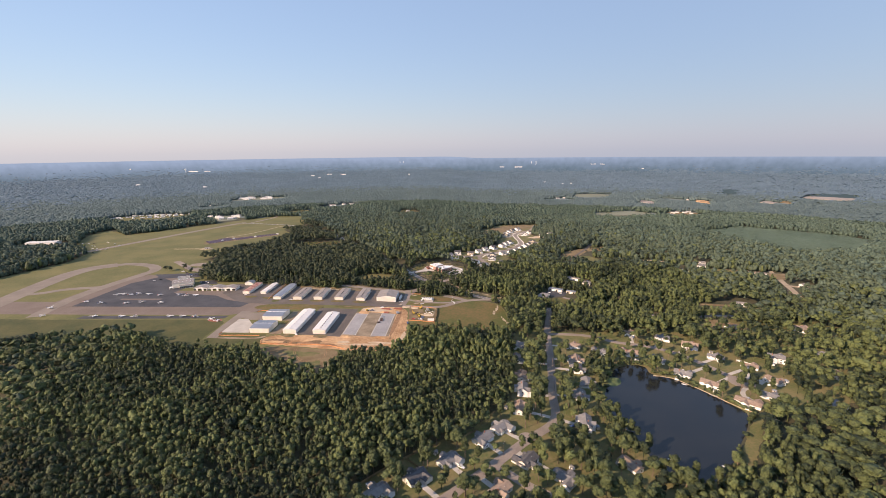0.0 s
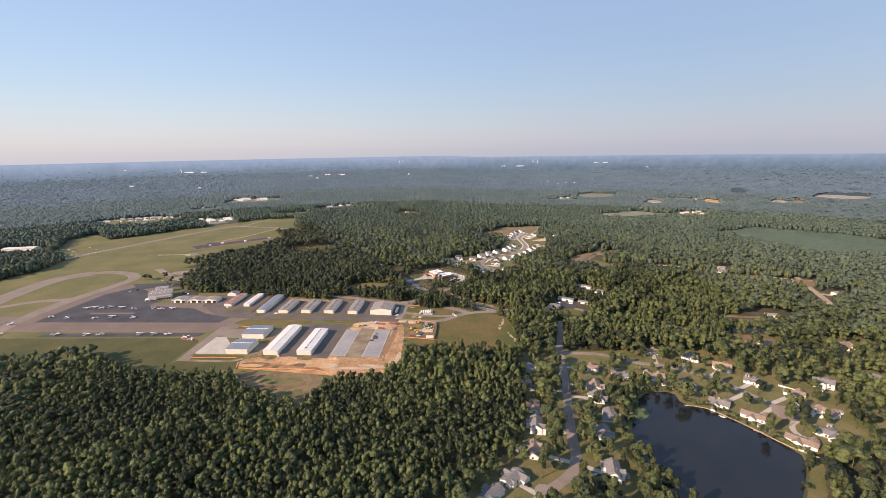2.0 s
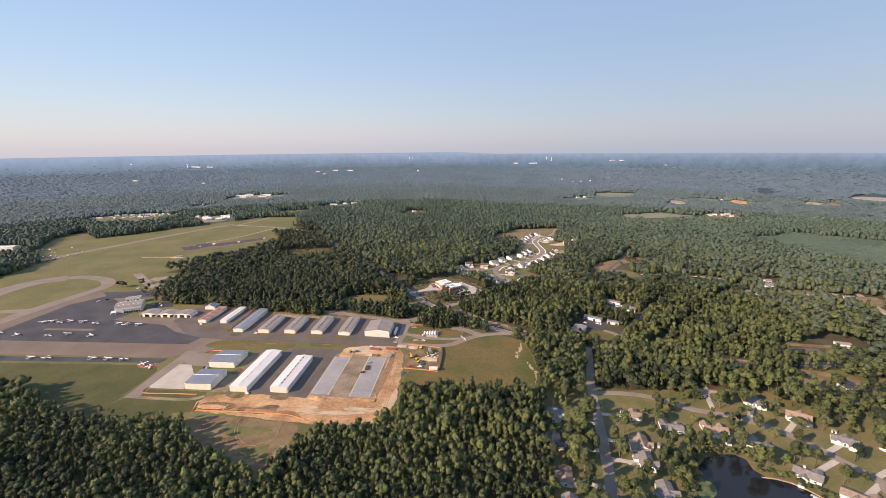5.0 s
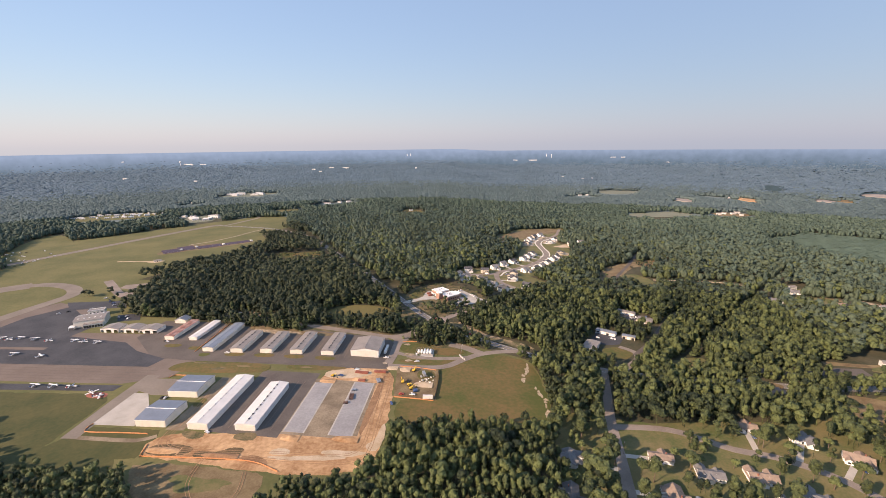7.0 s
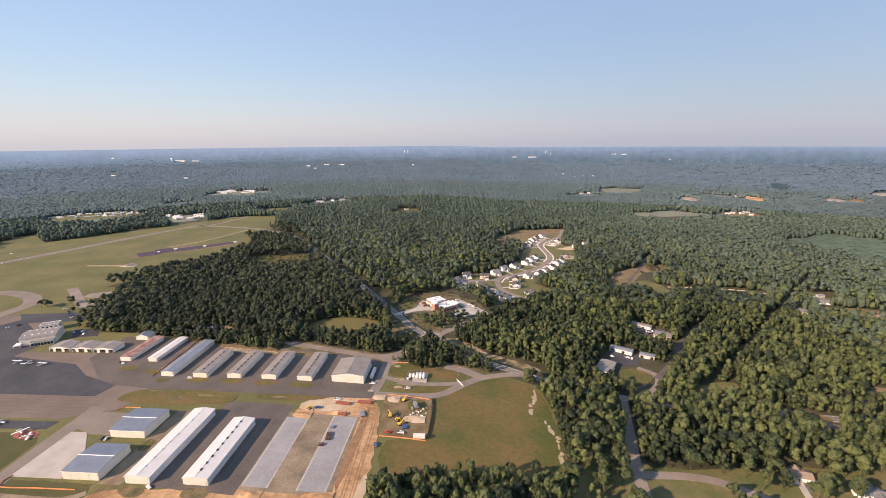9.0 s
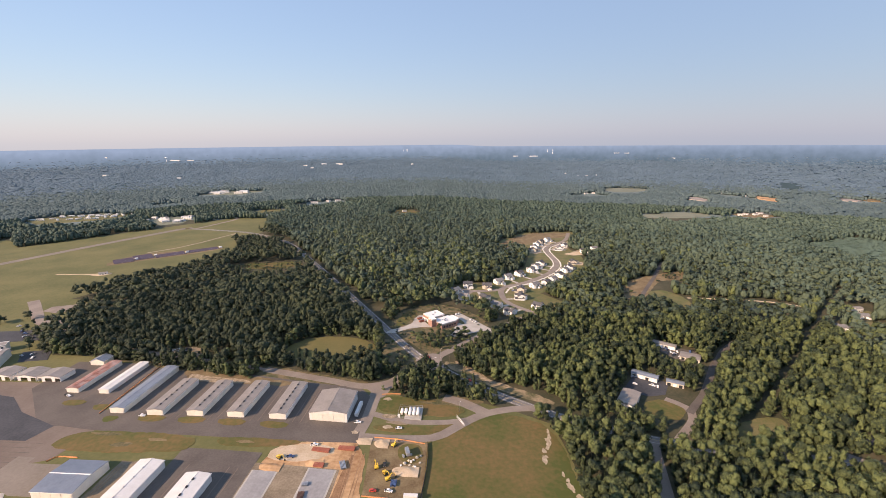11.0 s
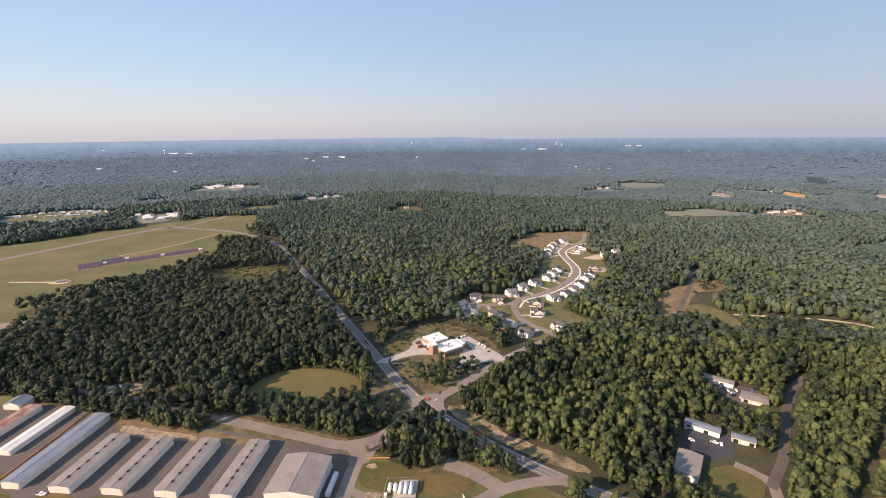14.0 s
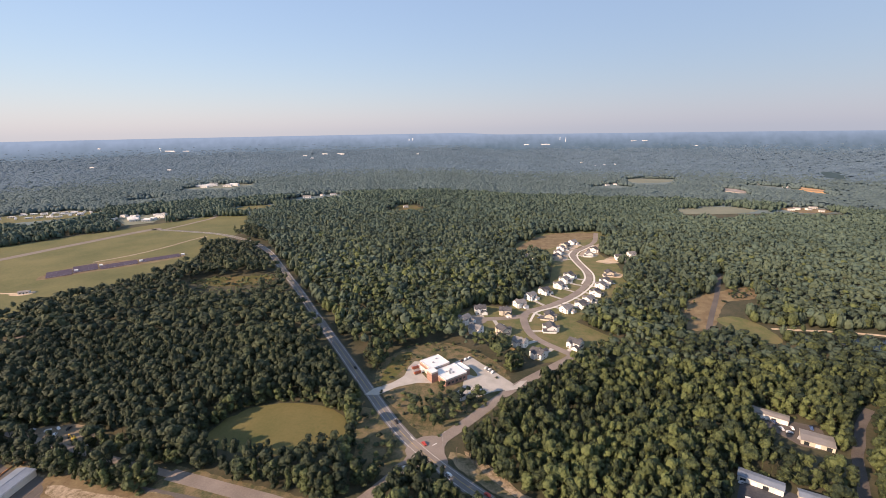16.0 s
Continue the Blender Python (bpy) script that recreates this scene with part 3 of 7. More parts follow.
ribbon("taxiway_loop", [(-746, 858), (-705, 880), (-662, 874), (-630, 856), (-613, 830), (-615, 800), (-621, 762), (-627, 708), (-627, 658), (-619, 603), (-612, 575)], 20, 0.275, M_TAXI, "pale brown concrete taxiway loop", "taxiway")
ribbon("taxiway_cross", [(-738, 674), (-706, 682), (-681, 704), (-630, 718)], 14, 0.31, M_TAXI, "pale concrete crossing between taxiways", "taxiway")
ribbon("runway", RUNWAY, 19, 0.2, M_TAXI, "long pale grey-brown runway", "runway")
patch("hangar_apron", [(-313, 574), (-300, 574), (-278, 546), (-277, 527), (-313, 527)], 0.30, M_CONC, "pale new concrete hangar apron", "apron")
patch("hangar_apron_north", [(-312, 600), (-280, 600), (-280, 572), (-296, 572), (-312, 578)], 0.30, M_TAXI, "tan concrete hangar apron", "apron")
patch("hangar_pavement", [(-345, 740), (-150, 716), (-110, 714), (-98, 700), (-98, 644), (-345, 640), (-400, 690), (-400, 740)], 0.22, M_ASPHALT, "grey asphalt between the hangar rows", "pavement")
patch("hangar_lane", [(-215, 524), (-158, 522), (-158, 622), (-215, 622)], 0.24, M_ASPHALT, "grey asphalt lanes between the long hangars", "pavement")
patch("slab_gravel", [(-158, 527), (-98, 527), (-100, 612), (-158, 612)], 0.28, M_GRAVEL, "graded brown gravel between the new slabs", "ground")
for x0, x1, y0, y1 in ((-156, -141, 530, 605), (-120, -103, 530, 611)):
    patch("building_slab", [(x0, y0), (x1, y0), (x1, y1), (x0, y1)], 0.45, M_SLAB, "fresh grey concrete building slab", "slab", depth=0.5)
    for a, b in ((x0 - 1.2, x0), (x1, x1 + 1.2)):
        patch("slab_edge", [(a, y0), (b, y0), (b, y1), (a, y1)], 0.38, M_CONC, "pale concrete footing beside a slab", "footing", depth=0.4)
ribbon("road_highway", HIGHWAY, 10.4, 0.20, M_HIGHWAY, "grey two-lane highway with pale shoulders")
ribbon("road_fire_station", FIRE_ROAD, 8.5, 0.23, M_ROAD, "grey-brown side road to the estate")
ribbon("road_access", ACCESS[:7], 9, 0.23, M_ROAD, "worn asphalt airport access road")
ribbon("road_access_woods", ACCESS[6:], 5, 0.21, M_ROAD, "narrow worn lane under the trees")
ribbon("road_access_south", ACCESS_SOUTH, 9, 0.27, M_ROAD, "worn asphalt lane beside the large hangar")
ribbon("road_loop", LOOP, 8, 0.26, M_ROAD, "worn asphalt loop round the fuel tanks")
ribbon("road_loop_north", LOOP_NORTH, 6, 0.29, M_ROAD, "worn asphalt lane below the fuel tanks")
ribbon("road_loop_spur", LOOP_SPUR, 11, 0.23, M_ROAD, "worn asphalt turning spur")
ribbon("taxilane", TAXILANE, 13, 0.28, M_ASPHALT, "grey asphalt taxilane before the hangars", "taxiway")
ribbon("road_main_street", MAIN_STREET, 8.5, 0.22, M_ROAD, "sun-bleached residential street")
ribbon("road_pond_street", POND_STREET, 7.5, 0.25, M_ROAD, "sun-bleached residential street above the pond")
ribbon("road_south_street", SOUTH_STREET, 8, 0.25, M_ROAD, "short residential side street")
ribbon("road_subdivision", SUB_STREET, 9, 0.22, M_ROAD, "curving street of the new estate")
ribbon("road_court", SUB_COURT, 9, 0.25, M_ROAD, "short court of the new estate")
ribbon("road_shop_lane", SHOP_LANE, 7, 0.22, M_ROAD, "lane to the shops in the woods")
for x, y, r_ in ((293, 455, 13), (-24, 998, 12), (52, 344, 7)):
    patch("turning_circle", [(x + r_ * math.cos(a), y + r_ * math.sin(a)) for a in np.linspace(0, 6.283, 19)[:-1]], 0.28, M_ROAD, "round asphalt turning place", "road")


# ---- woods ----
def ico(level=0):
    bm = bmesh.new()
    bmesh.ops.create_icosphere(bm, subdivisions=level + 1, radius=1)
    v = np.array([p.co[:] for p in bm.verts])
    f = np.array([[p.index for p in q.verts] for q in bm.faces])
    bm.free()
    return v, f


def shards(rng, centre, radii, count, size):
    """Leaf sprays lying on the outside of one lobe of a crown: small tilted triangles."""
    a = rng.uniform(0, 6.283, count)
    e = rng.uniform(-0.35, 1.0, count)
    out = np.stack([np.cos(a) * np.sqrt(1 - e * e), np.sin(a) * np.sqrt(1 - e * e), e], 1)
    n = out + rng.normal(0, 0.24, (count, 3))
    n /= np.linalg.norm(n, axis=1)[:, None]
    u = np.cross(n, rng.normal(0, 1, (count, 3)))
    u /= np.linalg.norm(u, axis=1)[:, None]
    w = np.cross(n, u)
    g = size * rng.uniform(0.7, 1.35, (count, 1))
    c = out * rng.uniform(0.93, 1.14, (count, 1))
    v = np.stack([c + u * g, c + (-0.5 * u + 0.87 * w) * g, c + (-0.5 * u - 0.87 * w) * g], 1).reshape(-1, 3)
    return v * radii + centre, np.arange(count * 3).reshape(-1, 3)


def join(pieces):
    vs, fs, k = [], [], 0
    for v, f in pieces:
        vs.append(v)
        fs.append(f + k)
        k += len(v)
    return np.vstack(vs), np.vstack(fs)


def crown_shape(rng, lumps, spray, pine):
    """A crown of uneven lobes, each a small core under loose leaf sprays, in units of the tree's height (z) and crown radius."""
    v0, f0 = ico(0)
    kept = f0[v0[f0].mean(1)[:, 2] > -0.55]
    out = []
    for k in range(lumps):
        a = 2.4 * k + rng.uniform(-.7, .7)
        if lumps == 1:
            lift, off, size, tall = 0.70, 0.0, rng.uniform(0.86, 1.02), rng.uniform(0.21, 0.27)
        elif pine:
            lift = 0.84 - 0.34 * k / (lumps - 1) + rng.uniform(-.04, .04)
            off = rng.uniform(0.18, 0.42) if k else 0.06
            size, tall = rng.uniform(0.52, 0.74), rng.uniform(0.13, 0.18)
        else:
            lift = rng.uniform(0.56, 0.76) if k else 0.80
            off = rng.uniform(0.40, 0.66) if k else 0.10
            size, tall = rng.uniform(0.50, 0.76), rng.uniform(0.13, 0.20)
        centre = np.array([off * math.cos(a), off * math.sin(a), lift])
        radii = np.array([size, size, tall])
        v = v0 * rng.uniform(0.72, 1.20, v0.shape) * radii * (0.96 if spray else 1.0)
        out.append((v + centre, kept))
        if spray:
            out.append(shards(rng, centre, radii, spray // lumps, 0.36 if spray > 20 else 0.50))
    return join(out)


TRUNK = (np.array([[.05 * math.cos(a), .05 * math.sin(a), z] for z in (0, .6) for a in (0, 2.1, 4.2)]), np.array([[0, 1, 4], [0, 4, 3], [1, 2, 5], [1, 5, 4], [2, 0, 3], [2, 3, 5]]))


def woods(name, x, y, shapes, low, high, radius, mat, label, seed, smooth=True, dip=0.0, vary=0.24):
    """Many trees as one mesh: x, y on the plan, heights between low and high, crown radii about radius."""
    rng = np.random.default_rng(seed)
    kind = rng.integers(0, len(shapes), len(x))
    drift = np.array([noise.noise((a / 90, b / 90, 5.0)) + 0.6 * noise.noise((a / 28, b / 28, 9.0)) + 0.5 * noise.noise((a / 300, b / 300, 2.0)) for a, b in zip(x, y)]) * 0.5
    vs, fs, tint, k = [], [], [], 0
    for i, (sv, sf) in enumerate(shapes):
        pick = kind == i
        n = int(pick.sum())
        if not n:
            continue
        h = rng.uniform(low, high, n) * (1 + 0.3 * drift[pick]) * np.where(rng.random(n) < 0.12, 1.2, 1.0)
        r = radius * rng.uniform(0.52, 1.52, n) * (0.7 + 0.3 * (h - low) / max(high - low, 1e-6) + 0.15)
        a = rng.uniform(0, 6.283, n)
        c, s = np.cos(a), np.sin(a)
        vx = (sv[None, :, 0] * c[:, None] - sv[None, :, 1] * s[:, None]) * r[:, None] + x[pick][:, None]
        vy = (sv[None, :, 0] * s[:, None] + sv[None, :, 1] * c[:, None]) * r[:, None] + y[pick][:, None]
        vz = sv[None, :, 2] * h[:, None] + (height(x[pick], y[pick]) - dip)[:, None]
        vs.append(np.stack([vx, vy, vz], -1).reshape(-1, 3))
        fs.append((sf[None] + (np.arange(n) * len(sv))[:, None, None] + k).reshape(-1, 3))
        tint.append(np.repeat(np.clip(rng.normal(0.45, vary, n) + 0.9 * drift[pick] + 0.22 * np.clip((x[pick] - 330) / 160, 0, 1), 0, 1), len(sv)))
        k += n * len(sv)
    v, f, tv = np.vstack(vs), np.vstack(fs), np.concatenate(tint)
    me = bpy.data.meshes.new(name)
    me.vertices.add(len(v))
    me.vertices.foreach_set("co", v.astype(np.float32).ravel())
    me.loops.add(f.size)
    me.loops.foreach_set("vertex_index", f.astype(np.int32).ravel())
    me.polygons.add(len(f))
    me.polygons.foreach_set("loop_start", np.arange(0, f.size, 3, dtype=np.int32))
    me.polygons.foreach_set("loop_total", np.full(len(f), 3, np.int32))
    if smooth:
        me.polygons.foreach_set("use_smooth", np.ones(len(f), bool))
    me.update(calc_edges=True)
    me.attributes.new("tint", "FLOAT", "POINT").data.foreach_set("value", tv.astype(np.float32))
    me.materials.append(mat)
    return tagged(new(name, me), label, "woods", kind="stuff")


def scatter(x0, x1, y0, y1, step, seed):
    """Jittered places on a grid that lie in the country seen from the flight."""
    rng = np.random.default_rng(seed)
    X, Y = np.meshgrid(np.arange(x0, x1, step), np.arange(y0, y1, step), indexing="ij")
    x = X.ravel() + rng.uniform(-.46, .46, X.size) * step
    y = Y.ravel() + rng.uniform(-.46, .46, X.size) * step
    keep = np.abs(x + 0.05 * y) < 1.08 * y + 40
    return x[keep], y[keep], rng


def is_open(x, y, margin=0.0):
    bad = np.zeros(len(x), bool)
    for poly in OPEN:
        bad |= inside(x, y, poly)
    for line, clear in ROADS:
        bad |= distance(x, y, line) < clear + margin
    return bad


def near_zone(x, y):
    return (x > -350 - 0.12 * y) & (x < np.where(y < 620, 500, 310 + 0.12 * y)) & (y < 900)


HOUSES = []      # plan places of the houses, filled below before the woods are planted


# ---- houses ----
M_CREAM_WALL = material("cream siding", (0.62, 0.58, 0.50), (0.72, 0.68, 0.60), 3, 0.7)


def gable(parent, x0, x1, y0, y1, h, pitch, wall, roof, along="x", base=0.0, over=0.5):
    """Walls with two gables and a roof of two thick slopes."""
    if along == "x":
        m, half, a, b = (y0 + y1) / 2, (y1 - y0) / 2, x0, x1
    else:
        m, half, a, b = (x0 + x1) / 2, (x1 - x0) / 2, y0, y1
    top = h + half * pitch
    bm = prism([(m - half, base), (m + half, base), (m + half, h), (m, top), (m - half, h)], a, b, axis="x" if along == "x" else "y")
    part("wall", bm, wall, parent)
    o, t = half + over, 0.22
    e = h - over * pitch
    bm = prism([(m - o, e), (m, top + .02), (m + o, e), (m + o, e + t), (m, top + t + .05), (m - o, e + t)], a - over, b + over, axis="x" if along == "x" else "y")
    part("roof", bm, roof, parent)
    return top


def window(parent, x, y, z, w, h, facing="y"):
    """A frame standing proud of the wall with a dark pane in it."""
    if facing == "y":
        f = part("window", box(x - w / 2 - .1, x + w / 2 + .1, y - .07, y + .07, z - .1, z + h + .1), M_WHITE, parent)
        part("pane", box(x - w / 2, x + w / 2, y - .1, y + .1, z, z + h), M_GLASS, f)
    else:
        f = part("window", box(x - .07, x + .07, y - w / 2 - .1, y + w / 2 + .1, z - .1, z + h + .1), M_WHITE, parent)
        part("pane", box(x - .1, x + .1, y - w / 2, y + w / 2, z, z + h), M_GLASS, f)


def house(m, kind, length, depth, wall, roof, label, storeys=1, wing=0, garage=0, chimney=False, group=""):
    """A detached house, front towards -y: main block, front gable wing, garage block, openings."""
    t = thing("house", m, label, "house", group)
    h = 2.9 * storeys + 0.3
    L, D = length / 2, depth / 2
    top = gable(t, -L, L, -D, D, h, 0.55 if kind != "low" else 0.38, wall, roof, "x", -1.2)
    gable(t, -L * .12, L * .52, 0, D + 3.2, h - .2, 0.58, wall, roof, "y", -1.2, 0.4)
    if not wing:
        gable(t, -L * .78, -L * .30, -D - 1.3, 0, h - .25, 0.75, wall, roof, "y", -1.2, 0.3)
    if wing:
        gable(t, -L + .8, -L + .8 + wing, -D - 3.2, 0, h - .15, 0.62, wall, roof, "y", -1.2, 0.4)
        window(t, -L + .8 + wing / 2, -D - 3.2, 0.9, 1.8, 1.4)
    if garage:
        gable(t, L - garage, L + .6, -D - 4.6, D - 1.5, 2.8, 0.6, wall, roof, "y", -1.2, 0.4)
        part("garage_door", box(L - garage + 1.0, L - .4, -D - 4.72, -D - 4.55, 0, 2.2), M_WHITE, t)
    part("door", box(-.5, .5, -D - .09, -D + .05, 0.2, 2.3), M_RUSTRED if kind == "brick" else M_DARK, t)
    part("porch", box(-1.6, 1.6, -D - 1.6, -D, -1.0, 0.2), M_CONC, t)
    for s in range(storeys):
        for x in (-L * .55, L * .35):
            window(t, x, D, 0.9 + 2.9 * s, 1.5, 1.3)
            if s or not (wing or garage):
                window(t, x, -D, 0.9 + 2.9 * s, 1.5, 1.3)
        window(t, -L, 0, 0.9 + 2.9 * s, 1.4, 1.3, "x")
        window(t, L, D * .4, 0.9 + 2.9 * s, 1.2, 1.3, "x")
    if chimney:
        part("chimney", box(L * .4, L * .4 + .9, D * .25, D * .25 + .8, h, top + .9), M_BRICK, t)
    part("vent_pipe", tube([(-L * .3, D * .4, h), (-L * .3, D * .4, top)], [.08, .08], 6), M_WHITE, t)
    return t


KINDS = {}


def put_house(x, y, yaw, style, group):
    if style not in KINDS:
        spec = {
            "grey": ("low", 17, 9.5, M_WHITE, M_SH_GREY, "white single-storey house with grey shingle roof and garage wing", 1, 0, 6.5, False),
            "greywing": ("mid", 17, 10, M_WHITE, M_SH_GREY, "white house with grey shingle roof and front gable", 1, 6, 0, True),
            "dark": ("mid", 16, 10, M_CREAM_WALL, M_SH_DARK, "cream house with charcoal shingle roof and garage wing", 1, 0, 6.5, False),
            "brown": ("low", 17, 9, M_WHITE, M_SH_BROWN, "white ranch house with brown shingle roof", 1, 6, 0, True),
            "brick": ("brick", 18, 10, M_WHITE, M_SH_BROWN, "white ranch house with red-brown shingle roof and brick chimney", 1, 5, 6.5, True),
            "tan": ("low", 22, 10, M_WHITE, M_SH_BROWN, "long white lakeside house with tan shingle roof", 1, 7, 0, False),
            "big": ("mid", 17, 10, M_WHITE, M_SH_GREY, "large white two-storey house with steep grey gables", 2, 7, 0, True),
            "new": ("mid", 13.5, 10.5, M_WHITE, M_SH_GREY, "new white two-storey house with grey shingle roof", 2, 0, 6, False),
            "newdark": ("mid", 13.5, 10.5, M_WHITE, M_SH_DARK, "new white two-storey house with charcoal roof", 2, 5, 6, False),
            "newbeige": ("mid", 14, 10.5, M_BEIGE, M_SH_DARK, "new pale beige two-storey house with dark roof", 2, 0, 6.5, False),
        }[style]
        KINDS[style] = house(at(x, y, yaw), *spec, group=group)
        ob = KINDS[style]
    else:
        ob = copy_thing(KINDS[style], at(x, y, yaw))
        ob["group"] = group
    HOUSES.append((x, y, 12 if style in ("tan", "big", "grey", "brick") else 10))
    if y < 660:
        HOUSES.append((x * 0.985, y - 11, 8.5))
    elif y < 1060:
        HOUSES.append((x * 0.97, y - 18, 12))
    return ob


POND_HOMES = [(-62, 266, 48, "grey"), (-37, 284, 48, "dark"), (-14, 305, 50, "grey"), (14, 335, 48, "greywing"), (30, 353, 48, "grey"), (48, 312, -130, "dark"), (73, 296, -40, "grey"),
              (24, 278, -135, "brown"), (57, 418, 82, "big"), (60, 450, 82, "brown"), (50, 386, 80, "brick"), (58, 490, 82, "greywing"), (64, 527, 82, "grey"), (134, 536, -10, "brown"),
              (129, 496, -95, "brick"), (163, 520, 172, "grey"), (125, 473, -95, "greywing"), (114, 415, -98, "greywing"), (106, 365, -100, "big"), (128, 315, -60, "brown"),
              (198, 519, 172, "brick"), (223, 500, 150, "grey")]
LAKE_HOMES = [(238, 468, 140, "greywing"), (258, 446, 138, "tan"), (274, 411, 135, "tan"), (303, 423, -45, "grey"), (327, 455, -70, "brown"), (320, 488, 150, "brown"), (360, 505, 150, "big"),
              (295, 511, -30, "grey"), (220, 581, -12, "brown"), (256, 567, -22, "grey"), (365, 604, 20, "brown"), (351, 408, 40, "grey"), (281, 544, -30, "brick"), (128, 443, -95, "grey"),
              (495, 945, 10, "grey"), (522, 885, 30, "brown"), (568, 880, 10, "brick"), (276, 640, 15, "brown"), (440, 905, 10, "grey"), (400, 470, 50, "brown"), (420, 520, 10, "grey"),
              (455, 600, 30, "brick")]
for x, y, yaw, style in POND_HOMES + LAKE_HOMES:
    put_house(x, y, yaw, style, "houses round the pond")
ESTATE = [(-37, 988, 60, "new"), (-20, 1022, 10, "newdark"), (-24, 966, 150, "new"), (10, 1022, -5, "newbeige"), (5, 968, -60, "newbeige"), (21, 943, 145, "new"), (37, 922, 140, "newdark"),
          (78, 950, -40, "newdark"), (58, 984, -85, "newdark"), (61, 1017, -100, "newbeige"), (29, 1050, 30, "new"), (45, 1079, 45, "new"), (66, 1103, 45, "newdark"), (85, 1043, 40, "new"),
          (106, 1060, 50, "newdark"), (120, 1080, 52, "new"), (135, 1107, 60, "newdark"), (150, 1139, 62, "new"), (161, 1158, 65, "newdark"), (102, 1155, 60, "new"), (113, 1178, 65, "newdark"),
          (90, 1130, 60, "new"), (112, 1282, 90, "newbeige"), (118, 1310, 80, "new"), (128, 1341, 60, "new"), (140, 1365, 50, "newbeige"), (158, 1390, 45, "new"), (170, 1304, -90, "new")]
ESTATE_NORTH = [(186, 1335, -120, "newdark"), (227, 1390, -130, "new"), (176, 1195, -90, "newbeige"), (243, 1307, 20, "new"), (217, 1288, 0, "newdark"), (63, 1272, 30, "new")]
for x, y, yaw, style in ESTATE + ESTATE_NORTH:
    put_house(x, y, yaw, style, "houses of the new estate")


# ---- driveways and pavements of the estate ----
def drive(x, y, tx, ty, width=4.5):
    d = Vector((tx - x, ty - y, 0)).normalized()
    s = Vector((-d.y, d.x, 0)) * width / 2
    patch("driveway", [(x + s.x, y + s.y), (x - s.x, y - s.y), (tx - s.x, ty - s.y), (tx + s.x, ty + s.y)], 0.19, M_CONC, "pale concrete driveway", "driveway")


def nearest(line, x, y):
    c = curve_through(line, 4)
    return c[np.argmin(np.hypot(c[:, 0] - x, c[:, 1] - y))]


for homes, line in ((ESTATE, np.vstack([SUB_STREET])), (POND_HOMES, np.vstack([MAIN_STREET])), (LAKE_HOMES[:13], np.vstack([POND_STREET]))):
    for x, y, yaw, style in homes:
        q = nearest(SUB_COURT if line[0][0] == 72 and x < 12 and y < 1040 else line, x, y)
        d = np.array([q[0] - x, q[1] - y])
        r_ = np.hypot(*d)
        if 9 < r_ < 48:
            drive(x + d[0] / r_ * 5, y + d[1] / r_ * 5, q[0] - d[0] / r_ * 4.2, q[1] - d[1] / r_ * 4.2)
M_KERB = material("new pale concrete path", (0.60, 0.56, 0.48), (0.72, 0.68, 0.60), 6, 0.9, 0.01, 8)
walk_line = curve_through(SUB_STREET, 10)
ribbon("pavement_estate", [(p[0] + 6.8, p[1] - 2.5) for p in walk_line[8:-10:3]], 2.8, 0.24, M_KERB, "pale concrete footpath along the estate street", "pavement")
ribbon("pavement_west", [(p[0] - 6.2, p[1] + 2.0) for p in walk_line[24:-14:3]], 2.6, 0.24, M_KERB, "pale concrete kerb path along the estate street", "pavement")


# ---- hangars ----
def hangar(m, width, length, eave, roof, wall, label, vents=0, doors=0, pitch=0.12, category="hangar", front=True, cap=None, vent=1.0):
    """A long sheet-metal hangar with its near gable at y 0."""
    t = thing("hangar", m, label, category, "airport hangars")
    w = width / 2
    top = eave + w * pitch
    part("wall", prism([(-w, -1.0), (w, -1.0), (w, eave), (0, top), (-w, eave)], 0, length), wall, t)
    for s in (-1, 1):
        pr = [(0, top + .05), (s * (w + .35), eave - .35 * pitch + .05), (s * (w + .35), eave - .35 * pitch + .25), (0, top + .25)]
        part("roof", prism(pr, -.35, length + .35), roof, t)
    part("ridge_cap", prism([(-.4, top + .22), (.4, top + .22), (.25, top + .38), (-.25, top + .38)], -.4, length + .4), cap or roof, t)
    part("eave_trim", box(-w - .4, -w - .32, -.4, length + .4, eave - .3, eave + .1), M_WHITE, t)
    part("eave_trim", box(w + .32, w + .4, -.4, length + .4, eave - .3, eave + .1), M_WHITE, t)
    for k in range(vents):
        y = length * (k + 1) / (vents + 1)
        part("ridge_vent", prism([(.05, top + .2), (1.15 * vent, top + .05), (1.15 * vent, top + .5), (.05, top + .7)], y - .9 * vent, y + .9 * vent), M_DARK if vent == 1 else M_STEEL, t)
    if doors:
        step = length / doors
        for side in (-1, 1):
            for k in range(doors):
                x = side * w
                part("door", box(min(x, x + side * .12), max(x, x + side * .12), k * step + .5, (k + 1) * step - .5, 0, eave - .5), wall, t)
    if front:
        n = max(2, int(width / 5))
        for k in range(n):
            x0 = -w * .88 + 2 * w * .88 * k / n
            part("front_panel", box(x0 + .06, x0 + 2 * w * .88 / n - .06, -.16, 0, 0, eave - .5), M_METAL_CREAM, t)
    n = int(length / 6)
    for s in (-1, 1):
        for k in range(1, n):
            y = length * k / n
            part("standing_seam", prism([(0, top + .25), (s * (w + .3), eave + .2), (s * (w + .3), eave + .245), (0, top + .295)], y - .03, y + .03), roof, t)
    return t


